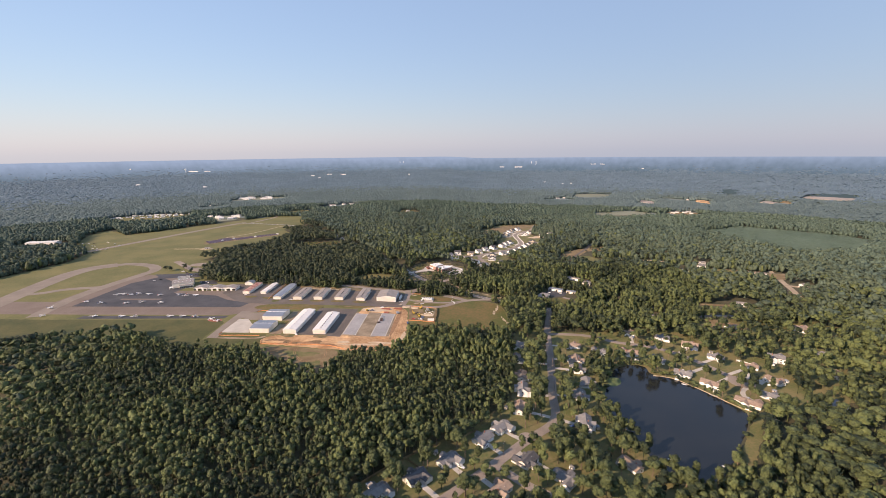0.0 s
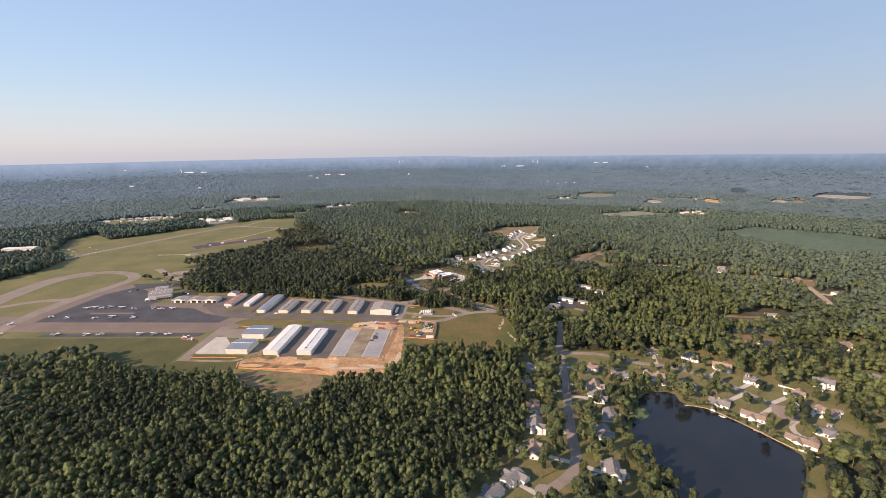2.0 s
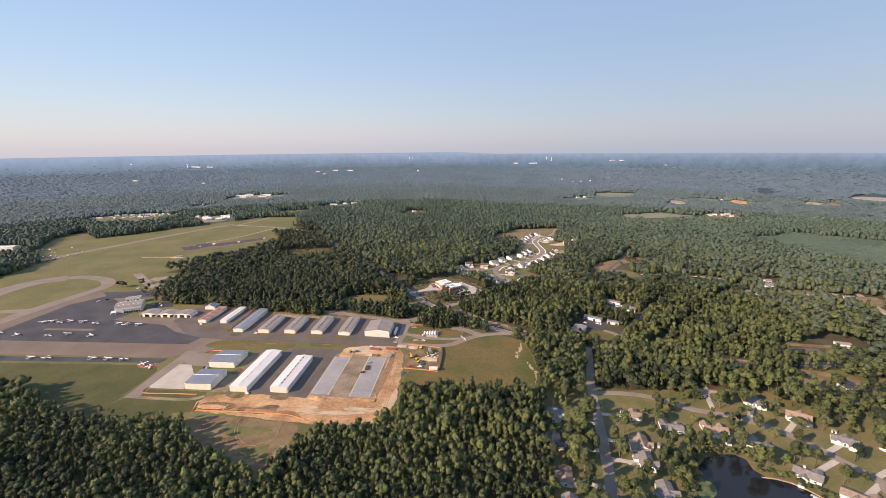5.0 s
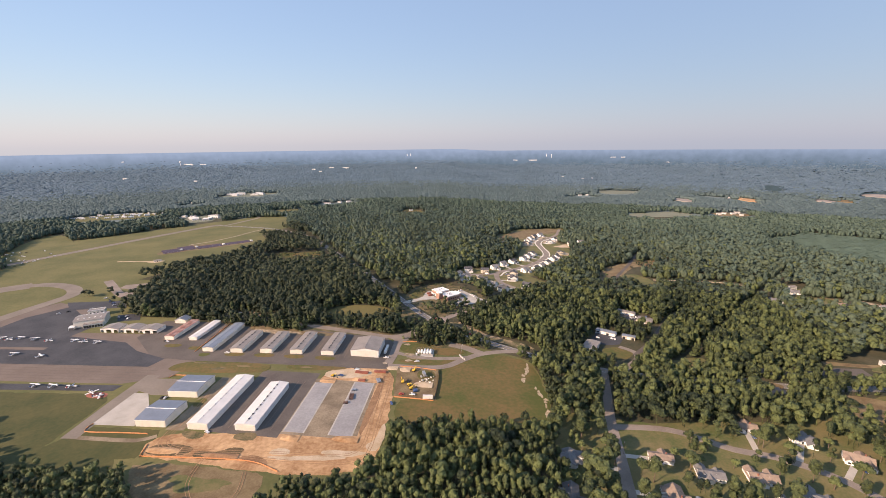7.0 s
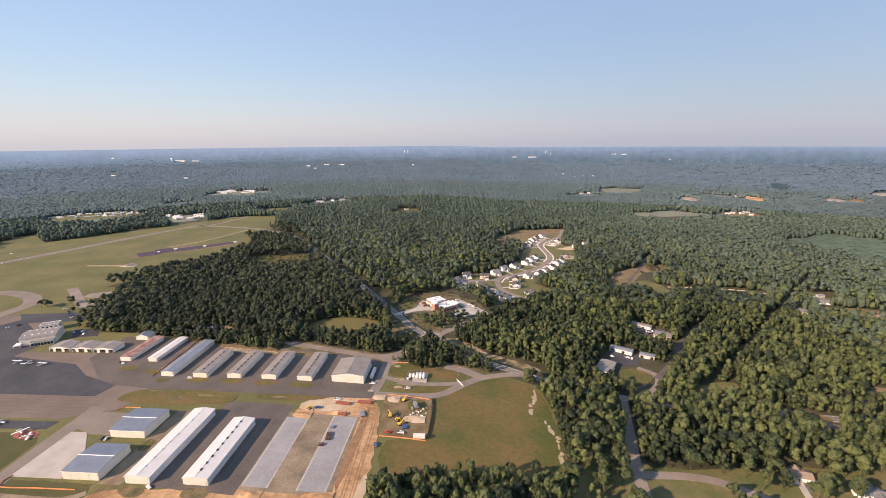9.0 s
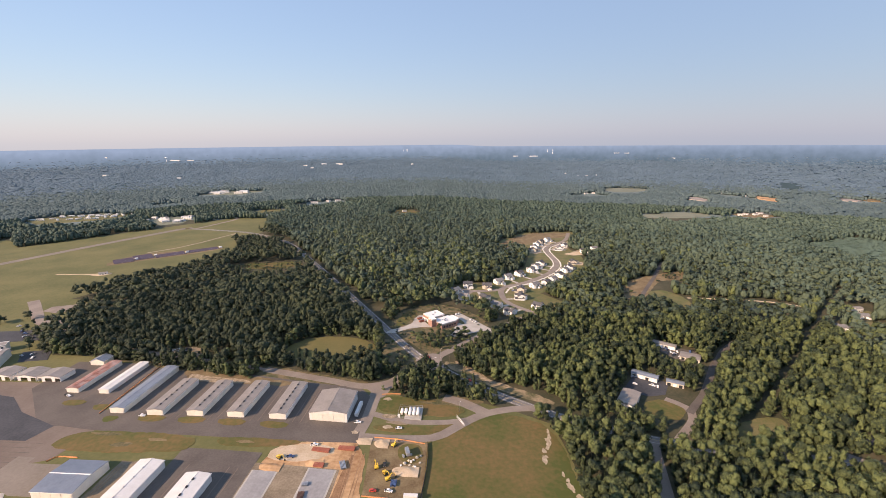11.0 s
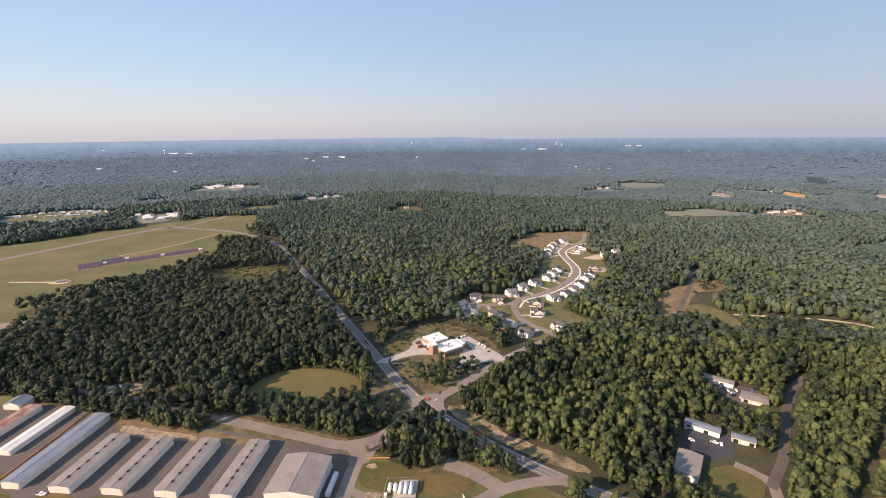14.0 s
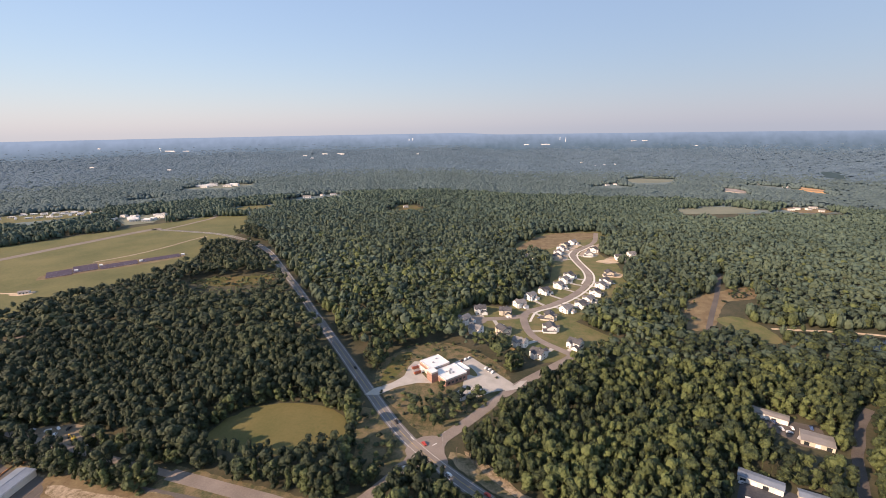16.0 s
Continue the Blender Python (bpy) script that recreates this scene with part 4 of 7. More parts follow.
HANGARS = [(-223.5, 526, 16.5, 76, 5.2, M_METAL_WHITE, M_METAL_WHITE, "long white sheet-metal hangar with small roof vents", 8, 12), (-186, 528, 16.5, 65, 5.2, M_METAL_WHITE, M_METAL_WHITE, "long white sheet-metal hangar with dark ridge vents", 9, 10),
           (-357.5, 686, 11, 50, 4.2, M_ROOF_RUST, M_METAL_CREAM, "old hangar with rust-stained red roof", 0, 8), (-329, 686, 9, 50, 3.8, M_METAL_WHITE, M_METAL_WHITE, "narrow hangar with clean white roof", 0, 8),
           (-295, 659, 12, 69, 4.6, M_ROOF_STEEL, M_METAL_CREAM, "long hangar with blue-grey metal roof", 0, 10), (-262.5, 658, 13.5, 48, 4.6, M_ROOF_GREY, M_METAL_CREAM, "cream hangar with grey roof and dark ridge vents", 6, 8),
           (-230, 659, 13.5, 46, 4.6, M_ROOF_GREY, M_METAL_CREAM, "cream hangar with grey roof and dark ridge vents", 6, 8), (-197.5, 660, 13.5, 47, 4.6, M_ROOF_GREY, M_METAL_CREAM, "cream hangar with grey roof and dark ridge vents", 6, 8),
           (-164, 661, 13.5, 48, 4.6, M_ROOF_GREY, M_METAL_WHITE, "white hangar with pale roof and dark ridge vents", 7, 8)]
for x, y, w, ln, e, roof, wall, label, vents, doors in HANGARS:
    hangar(at(x, y), w, ln, e, roof, wall, label, vents, doors, vent=0.6 if x == -223.5 else 1.0)
hangar(at(-124, 663), 30, 33, 7.2, M_ROOF_GREY, M_METAL_WHITE, "large white hangar with low grey roof and sliding doors", 0, 0, 0.16)
hangar(at(-250.5, 541, 90), 28, 25, 6.0, M_ROOF_BLUE, M_METAL_CREAM, "square cream hangar with slate-blue metal roof", 0, 4, 0.11, front=False, cap=M_WHITE)
hangar(at(-251, 584, 90), 28, 27, 6.0, M_ROOF_BLUE, M_METAL_CREAM, "square cream hangar with slate-blue metal roof", 0, 4, 0.11, front=False, cap=M_WHITE)
hangar(at(-376, 734), 14, 12, 4.2, M_ROOF_STEEL, M_METAL_CREAM, "small garage with blue-grey roof beside the trees", 0, 0, 0.35, "garage")


# ---- terminal and open-fronted shelters ----
def slab_roof(parent, x0, x1, y0, y1, z, mat, name="roof", curb=0.5):
    """A flat roof with a raised rim."""
    part(name, box(x0, x1, y0, y1, z, z + .3), mat, parent)
    for a in ((x0, x1, y0, y0 + .35), (x0, x1, y1 - .35, y1), (x0, x0 + .35, y0 + .35, y1 - .35), (x1 - .35, x1, y0 + .35, y1 - .35)):
        part("parapet", box(*a, z + .3, z + .3 + curb), M_WHITE, parent)


t = thing("terminal", at(-487, 727, 28), "grey metal airport terminal with glazed lounge and white skylights", "terminal")
gable(t, -17, 15, -9, 17, 8.5, 0.13, M_METAL_CREAM, M_ROOF_GREY, "x", -1)
part("lounge", box(-6, 14, -15, -9, -1, 5.2), M_METAL_WHITE, t, "white lounge block facing the apron")
part("lounge_roof", box(-6.4, 14.4, -15.4, -8.8, 5.2, 5.5), M_ROOF_GREY, t)
part("canopy", box(-21, -15, -15, -6, 3.2, 3.6), M_WHITE, t)
for x, y in ((-20.6, -14.6), (-15.4, -14.6), (-20.6, -6.4), (-15.4, -6.4)):
    part("canopy_post", tube([(x, y, -1), (x, y, 3.2)], [.15, .15], 6), M_WHITE, t)
for k in range(5):
    x = -13 + 5.8 * k
    part("skylight", box(x - .8, x + .8, -3.6, -2.2, 9.4, 10.1), M_WHITE, t)
    part("skylight", box(x - .8, x + .8, 10.2, 11.6, 9.6, 10.3), M_WHITE, t)
for k in range(7):
    x = -4.4 + 2.8 * k
    f = part("window", box(x - 1.3, x + 1.3, -15.12, -14.95, 0.5, 3.8), M_STEEL, t)
    part("pane", box(x - 1.15, x + 1.15, -15.16, -14.9, 0.65, 3.65), M_GLASS, f)
t = thing("control_office", at(-506, 757, 28), "small two-storey airport office with pale walls", "office")
part("wall", box(-9, 9, -5, 5, -1, 7.5), M_METAL_CREAM, t)
slab_roof(t, -9.2, 9.2, -5.2, 5.2, 7.5, M_ROOF_GREY)
for k in range(4):
    window(t, -6 + 4 * k, -5, 4.4, 2, 1.6)
    window(t, -6 + 4 * k, -5, 1.0, 2, 1.6)


def shelter(m):
    """An open-fronted aircraft shelter with a shallow gable."""
    t = thing("aircraft_shelter", m, "white open-fronted aircraft shelter with shallow gable roof", "shelter", "aircraft shelters")
    w, ln, e = 11.0, 16, 4.6
    top = e + w * .16
    for x in (-w, w - .3):
        part("side_wall", box(x, x + .3, 0, ln, -.8, e), M_METAL_WHITE, t)
    part("back_wall", box(-w + .3, w - .3, ln - .3, ln, -.8, e), M_METAL_WHITE, t)
    part("front_beam", prism([(-w + .3, e - 1.0), (w - .3, e - 1.0), (w - .3, e), (0, top), (-w + .3, e)], 0, .3), M_METAL_WHITE, t)
    for x in (-w * .5, w * .38):
        part("front_panel", box(x - 1.6, x + 1.6, -.02, .2, -.8, e - 1), M_METAL_WHITE, t)
    for s in (-1, 1):
        part("roof", prism([(0, top), (s * (w + .4), e - .06), (s * (w + .4), e + .16), (0, top + .22)], -.5, ln + .4), M_ROOF_GREY, t)
    return t


sh = shelter(at(-444, 702))
for x in (-418.5, -395):
    copy_thing(sh, at(x, 702))


# ---- aircraft ----
def aircraft(m, low, livery, label):
    """A parked light aeroplane, nose towards -y, standing on three wheels."""
    t = thing("light_aircraft", m, label, "aircraft", "parked light aircraft")
    part("fuselage", tube([(0, -3.4, 1.35), (0, -3.0, 1.4), (0, -2.0, 1.45), (0, -.6, 1.6), (0, .8, 1.6), (0, 2.4, 1.45), (0, 4.6, 1.5)],
                          [(.2, .2), (.45, .42), (.58, .55), (.66, .78), (.6, .7), (.36, .4), (.12, .16)], 10), M_WHITE, t, smooth=True)
    part("windscreen", tube([(0, -1.0, 1.85), (0, -.3, 2.1), (0, .7, 2.12), (0, 1.4, 1.85)], [(.5, .1), (.58, .26), (.56, .24), (.4, .1)], 8), M_GLASS, t, smooth=True)
    z = 1.05 if low else 2.32
    for s in (-1, 1):
        bm = bmesh.new()
        prof = [(-.95, 0), (-.5, .16), (.3, .1), (.75, 0), (.3, -.04), (-.5, -.06)]
        prism([(y - .2, z + h) for y, h in prof], s * .3 if low else 0, s * 5.4, bm, "x")
        part("wing", bm, M_WHITE, t)
        prism_bm = prism([(y * .55 + 4.1, 1.6 + h * .6) for y, h in prof], 0, s * 1.7, axis="x")
        part("tailplane", prism_bm, M_WHITE, t)
        part("stripe", box(s * .6, s * .68, -2.4, 1.2, 1.45, 1.62), livery, t)
        if not low:
            part("strut", tube([(s * .5, -.2, 1.0), (s * 2.6, -.3, 2.3)], [.06, .06], 5), M_WHITE, t)
    part("fin", prism([(3.3, 1.6), (4.9, 1.6), (5.1, 3.0), (4.4, 3.0)], -.06, .06, axis="x"), livery, t)
    part("propeller", box(-.95, .95, -3.5, -3.44, 1.27, 1.43), M_BLACK, t)
    part("spinner", tube([(0, -3.75, 1.35), (0, -3.4, 1.35)], [.03, .2], 8), M_STEEL, t)
    for x, y in ((0, -2.4), (-1.15, .3), (1.15, .3)):
        g = part("wheel_leg", tube([(x * .5, y, 1.1), (x, y, .2)], [.06, .05], 5), M_STEEL, t)
        part("tyre", tube([(x - .09, y, .2), (x + .09, y, .2)], [.2, .2], 10), M_BLACK, g)
    return t


def bumped(x, y, yaw, dz=0.27):
    return pose(x, y, float(height(x, y)) + dz, 0, 0, yaw)


PLANES = [(-561, 634, 150, 0), (-521, 635, 170, 1), (-467, 637, 150, 2), (-566, 674, 20, 0), (-557, 678, 200, 2), (-545, 676, 160, 1), (-534, 680, 170, 0), (-515, 678, 190, 2), (-495, 675, 170, 1),
          (-464, 676, 175, 0), (-452, 674, 10, 1), (-434, 673, 175, 2), (-524, 576, 10, 2), (-484, 578, 175, 0), (-467, 579, 5, 1), (-415, 580, 175, 0), (-397, 580, 170, 2), (-380, 581, 175, 1),
          (-340, 566, 120, 3), (-350, 570, 60, 2), (-620, 610, 100, 0), (-590, 640, 170, 1), (-500, 640, 180, 0), (-600, 577, 175, 2)]
MODELS = {}
for x, y, yaw, k in PLANES:
    if k not in MODELS:
        low, paint, lab = [(False, M_BLUE, "white high-wing light aircraft with blue stripe"), (True, M_RED, "white low-wing light aircraft with red tail"),
                           (False, M_SILVER, "white high-wing light aircraft with grey tail"), (True, M_BLUE, "white low-wing aircraft standing on red earth")][k]
        MODELS[k] = aircraft(bumped(x, y, yaw), low, paint, lab)
    else:
        copy_thing(MODELS[k], bumped(x, y, yaw))
patch("soil_red_patch", rounded([(-356, 573), (-336, 574), (-333, 564), (-352, 564)]), 0.2, M_RUSTRED, "patch of bare red earth beside the strip", "ground")


# ---- vehicles ----
def car(m, kind, paint, label, group):
    """A car, nose towards -y: shaped body, cabin, glass, lamps and four wheels."""
    t = thing("truck" if kind == "truck" else "car", m, label, "vehicle", group)
    L, W_ = (2.7, .98) if kind == "truck" else (2.25, .9)
    part("body", prism([(-L, .35), (-L, .85), (-L * .5, 1.0), (L * .55, 1.0), (L, .9), (L, .35)], -W_, W_, axis="x"), paint, t)
    if kind == "truck":
        part("cabin", prism([(-1.1, 1.0), (-.5, 1.75), (.9, 1.75), (1.1, 1.0)], -W_ + .1, W_ - .1, axis="x"), paint, t)
        part("glass", prism([(-1.0, 1.12), (-.5, 1.66), (.84, 1.66), (1.0, 1.12)], -W_ + .07, W_ - .07, axis="x"), M_GLASS, t)
        part("load_bed", box(-W_ + .15, W_ - .15, 1.25, L - .15, .98, 1.05), M_BLACK, t)
    else:
        part("cabin", prism([(-1.2, .98), (-.4, 1.5), (1.1, 1.5), (1.9, .98)], -W_ + .1, W_ - .1, axis="x"), paint, t)
        part("glass", prism([(-1.05, 1.03), (-.4, 1.44), (1.05, 1.44), (1.7, 1.03)], -W_ + .06, W_ - .06, axis="x"), M_GLASS, t)
    for s in (-1, 1):
        part("headlight", box(s * W_ * .7 - .15, s * W_ * .7 + .15, -L - .03, -L + .05, .62, .8), M_WHITE, t)
        part("tail_light", box(s * W_ * .8 - .1, s * W_ * .8 + .1, L - .05, L + .03, .65, .85), M_RED, t)
        for y in (-L * .62, L * .62):
            w = part("wheel", tube([(s * W_ - .1, y, .34), (s * W_ + .06, y, .34)], [.34, .34], 10), M_BLACK, t)
            part("rim", tube([(s * W_ + .04, y, .34), (s * W_ + .08, y, .34)], [.2, .2], 8), M_STEEL, w)
    return t


CARS = {}


def put_car(x, y, yaw, k, group="parked cars", dz=0.26):
    specs = [("car", M_WHITE, "white saloon car parked on asphalt"), ("car", M_SILVER, "silver hatchback parked on asphalt"), ("car", M_BLACK, "black saloon car on the asphalt"), ("truck", M_WHITE, "white pickup truck parked outdoors"),
             ("car", M_RED, "bright red car on asphalt"), ("truck", M_BLUE, "dark blue pickup truck parked outdoors")]
    m = bumped(x, y, yaw, dz)
    if k not in CARS:
        CARS[k] = car(m, *specs[k], group)
    else:
        c = copy_thing(CARS[k], m)
        c["group"] = group


for x, y, yaw, k in ((-359, 681, 60, 2), (-356, 680, 70, 0), (-272, 656, 90, 3), (-101, 664, 90, 3), (-80, 802, 35, 2), (-57, 781, 40, 4), (-38, 755, 52, 0), (-14, 742, 55, 4), (52, 702, 62, 1), (-130, 872, 34, 2),
                     (-205, 983, 33, 1), (-282, 567, 0, 2), (-279, 567, 0, 1), (-214, 523, 60, 0), (4, 722, -125, 2)):
    put_car(x, y, yaw, k, "cars on the roads and lanes")
lot_rng = random.Random(5)
for x, y in ((-36, 900), (-33, 903), (-30, 906), (-14, 890), (-11, 887), (-8, 884), (-22, 850), (-28, 846), (-33, 843), (-18, 853)):
    put_car(x, y, -32 + lot_rng.choice((0, 180)), lot_rng.choice((0, 1, 2, 3)), "cars at the fire station", 0.34)
for x, y in ((144, 758), (160, 757), (164, 755), (206, 830), (209, 826), (214, 831), (212, 820), (218, 823), (205, 838), (200, 842), (228, 832), (232, 834), (147, 772)):
    put_car(x, y, lot_rng.uniform(0, 360), lot_rng.choice((0, 0, 1, 2, 3, 5)), "cars at the shops", 0.32)
for x, y in ((-512, 792), (-508, 797), (-520, 800), (-530, 806), (-536, 812), (-500, 790), (-548, 820), (-470, 748), (-462, 752), (-455, 745), (-556, 765), (-562, 757)):
    put_car(x, y, lot_rng.uniform(0, 360), lot_rng.choice((0, 1, 2, 3, 5)), "cars at the terminal", 0.34)
for x, y, yaw, style in POND_HOMES[::2] + LAKE_HOMES[:13:2] + ESTATE[::3]:
    a = radians(yaw)
    put_car(x + 11 * math.sin(a) + 3 * math.cos(a), y - 11 * math.cos(a) + 3 * math.sin(a), yaw + 8, lot_rng.choice((0, 1, 2, 3, 5)), "cars on driveways", 0.26)


# ---- fire station ----
t = thing("fire_station", at(-52, 873, 0), "red-brown brick fire station with flat white roofs and tower", "fire station")
ca, sa = math.cos(radians(40)), math.sin(radians(40))


def turned(bm, deg=40):
    bmesh.ops.rotate(bm, verts=bm.verts, cent=(0, 0, 0), matrix=Matrix.Rotation(radians(deg), 3, "Z"))
    return bm


def station_block(x0, x1, y0, y1, h):
    part("wall", turned(box(x0, x1, y0, y1, -1.5, h)), M_STATION, t, "red-brown brick walls")
    part("band", turned(box(x0 - .06, x1 + .06, y0 - .06, y1 + .06, h - 1.1, h - .3)), M_BEIGE, t)
    part("roof", turned(box(x0 + .35, x1 - .35, y0 + .35, y1 - .35, h - .1, h + .12)), M_WHITE, t)
    for a in ((x0, x1, y0, y0 + .35), (x0, x1, y1 - .35, y1), (x0, x0 + .35, y0 + .35, y1 - .35), (x1 - .35, x1, y0 + .35, y1 - .35)):
        part("parapet", turned(box(*a, h, h + .55)), M_WHITE, t)


station_block(-11, 9, 2, 20, 8.5)
station_block(-9, 14, -17, 2, 5.8)
station_block(14, 21, -12, 2, 4.6)
station_block(-15.5, -9, -6, 2, 9.6)
for k in range(4):
    part("bay_door", turned(box(-11.15, -10.9, 3.0 + 4.3 * k, 6.6 + 4.3 * k, 0, 4.6)), M_WHITE, t)
for k in range(5):
    part("window", turned(box(-6.5 + 4 * k, -4.1 + 4 * k, -17.12, -16.9, 1.0, 3.0)), M_GLASS, t)
for x, y in ((0, -6), (2.5, -7), (5, -5), (1, -10), (4, -10.5), (-3, 10), (3, 14)):
    part("roof_unit", turned(box(x - .8, x + .8, y - .6, y + .6, 5.9 if y < 0 else 8.6, 6.9 if y < 0 else 9.5)), M_STEEL, t)
patch("station_apron", [(-112, 833), (-106, 843), (-93, 854), (-85, 866), (-84, 880), (-80, 892), (-74, 893), (-67, 885), (-70, 872), (-60, 858), (-72, 857), (-88, 848), (-101, 834)], 0.24, M_CONC, "pale concrete apron of the fire station", "apron")
patch("station_lot", [(-45, 895), (-29, 911), (2, 877), (10, 868), (2, 858), (-9, 853), (-26, 840), (-40, 834), (-44, 841), (-34, 855), (-33, 870)], 0.26, M_CONC, "pale concrete car park of the fire station", "car park")
patch("station_island", rounded([(-36, 886), (-29, 893), (-20, 877), (-25, 874)]), 0.30, M_LAWN, "grass island in the car park", "grass")
patch("station_drive", [(-2, 866), (10, 866), (16, 874), (22, 876), (14, 862), (2, 856)], 0.28, M_CONC, "pale concrete exit of the car park", "driveway")


def fire_engine(m):
    t = thing("fire_engine", m, "dark red and white fire engine before its bay", "fire engine")
    part("body", box(-1.25, 1.25, -1.5, 4.5, .6, 3.0), M_RUSTRED, t)
    part("cab", prism([(-4.2, .6), (-4.2, 2.0), (-3.8, 3.0), (-1.6, 3.0), (-1.6, .6)], -1.25, 1.25, axis="x"), M_WHITE, t)
    part("windscreen", box(-1.1, 1.1, -4.2, -3.9, 1.9, 2.7), M_GLASS, t)
    part("ladder", box(-.5, .5, -1.4, 4.4, 3.05, 3.25), M_STEEL, t)
    for x in (-1.1, 1.1):
        for y in (-3.0, 2.4):
            part("wheel", tube([(x - .2, y, .5), (x + .2, y, .5)], [.5, .5], 10), M_BLACK, t)
    return t


fe = fire_engine(bumped(-73, 872, 125, 0.26))
copy_thing(fe, bumped(-76, 880, 120, 0.26))


# ---- shops and workshops in the woods ----
def shop(x, y, yaw, w, d, h, roof, wall, label):
    t = thing("workshop", at(x, y, yaw), label, "building", "workshops in the woods")
    part("wall", box(-w / 2, w / 2, -d / 2, d / 2, -1.5, h), wall, t)
    part("roof", prism([(-d / 2 - .4, h), (0, h + .7), (d / 2 + .4, h), (d / 2 + .4, h + .22), (0, h + .95), (-d / 2 - .4, h + .22)], -w / 2 - .4, w / 2 + .4, axis="x"), roof, t)
    n = max(2, int(w / 5))
    for k in range(n):
        xx = -w / 2 + w * (k + .5) / n
        part("roller_door", box(xx - 1.5, xx + 1.5, -d / 2 - .1, -d / 2 + .1, 0, 3), M_WHITE if k % 2 else M_GLASS, t)
    HOUSES.append((x, y, max(w, d) / 2 + 1))
    return t


shop(128, 727, 60, 26, 15, 5.0, M_ROOF_GREY, M_METAL_WHITE, "low workshop with broad grey metal roof")
shop(158, 772, -32, 24, 8, 4.2, M_ROOF_STEEL, M_METAL_WHITE, "white roadside shop with grey roof")
shop(182, 760, -25, 15, 7, 3.8, M_ROOF_STEEL, M_BEIGE, "small beige shop with grey roof")
shop(205, 844, -33, 24, 8, 4.2, M_ROOF_GREY, M_METAL_WHITE, "open-fronted workshop with grey roof")
shop(221, 816, -28, 19, 14, 3.6, M_ROOF_GREY, M_BEIGE, "square shed with pale flat roof")
patch("shop_lot", [(128, 745), (150, 778), (178, 764), (166, 742), (150, 738)], 0.22, M_TAR, "dark asphalt yard before the shop", "car park")
patch("shop_lot_north", [(194, 838), (200, 848), (236, 834), (226, 806), (208, 812)], 0.22, M_ASPHALT, "grey asphalt workshop yard", "car park")
patch("grass_shop", rounded([(137, 727), (166, 736), (179, 723), (161, 700), (139, 704)]), 0.18, M_FIELD, "sunlit grass beside the shop lane", "grass")


# ---- fuel tanks, building site and yard ----
def tank_farm():
    t = thing("fuel_farm", at(-62, 682), "row of white horizontal fuel tanks in a fenced pen", "fuel tanks")
    part("pad", box(-10, 10, -8, 9, -.8, .35), M_CONC, t)
    for k in range(5):
        x = -6.5 + 3.3 * k
        ln = 5.0 if k > 1 else 3.2
        tk = part("tank", tube([(x, -ln + 1, 2.4), (x, -ln + 1.4, 2.4), (x, ln - .4, 2.4), (x, ln, 2.4)], [.6, 1.3, 1.3, .6], 14), M_WHITE, t, smooth=True)
        for y in (-2, 2):
            part("saddle", box(x - 1.0, x + 1.0, y - .25, y + .25, .3, 1.5), M_CONC, tk)
    for x in (-9.5, 9.5):
        for y in (-7.5, 8.5):
            part("fence_post", tube([(x, y, 0), (x, y, 2.6)], [.08, .08], 6), M_STEEL, t)
    for z in (1.2, 2.5):
        for a in ((-9.5, 9.5, -7.55, -7.45), (-9.5, 9.5, 8.45, 8.55), (-9.55, -9.45, -7.5, 8.5), (9.45, 9.55, -7.5, 8.5)):
            part("fence_rail", box(*a, z - .06, z + .06), M_STEEL, t)
    part("pump_house", box(-9, -7.4, -6.5, -4.4, .3, 2.6), M_WHITE, t)
    return t


tank_farm()


def box_trailer(x, y, yaw, ln, paint, label):
    t = thing("box_trailer", bumped(x, y, yaw), label, "trailer")
    part("body", box(-1.3, 1.3, -ln / 2, ln / 2, 1.1, 3.9, bevel=.06), paint, t)
    part("doors", box(-1.2, 1.2, ln / 2, ln / 2 + .06, 1.2, 3.8), M_STEEL, t)
    for s in (-1, 1):
        for y_ in (ln / 2 - 2.4, ln / 2 - 1.2):
            part("wheel", tube([(s * 1.1 - .15, y_, .5), (s * 1.1 + .15, y_, .5)], [.5, .5], 10), M_BLACK, t)
        part("landing_leg", box(s * .8 - .08, s * .8 + .08, -ln / 2 + 2, -ln / 2 + 2.2, 0, 1.1), M_STEEL, t)


box_trailer(-103.6, 679, 0, 18, M_METAL_WHITE, "long white box trailer beside the large hangar")
box_trailer(-49, 592, 90, 9, M_METAL_WHITE, "white storage trailer at the yard's edge")
box_trailer(-57, 633, 20, 7, M_STEEL, "grey storage trailer in the yard")


def beam_stack(x, y, yaw, ln, paint, label):
    t = thing("beam_stack", bumped(x, y, yaw, 0.24), label, "steel beams", "stacks of steel")
    for k in range(5):
        for lev in range(2):
            xx = -1.6 + .8 * k
            bm = box(xx - .3, xx + .3, -ln / 2, ln / 2, .1 + lev * .6, .18 + lev * .6)
            box(xx - .05, xx + .05, -ln / 2, ln / 2, .18 + lev * .6, .55 + lev * .6, bm)
            box(xx - .3, xx + .3, -ln / 2, ln / 2, .55 + lev * .6, .62 + lev * .6, bm)
            part("beam", bm, paint, t)


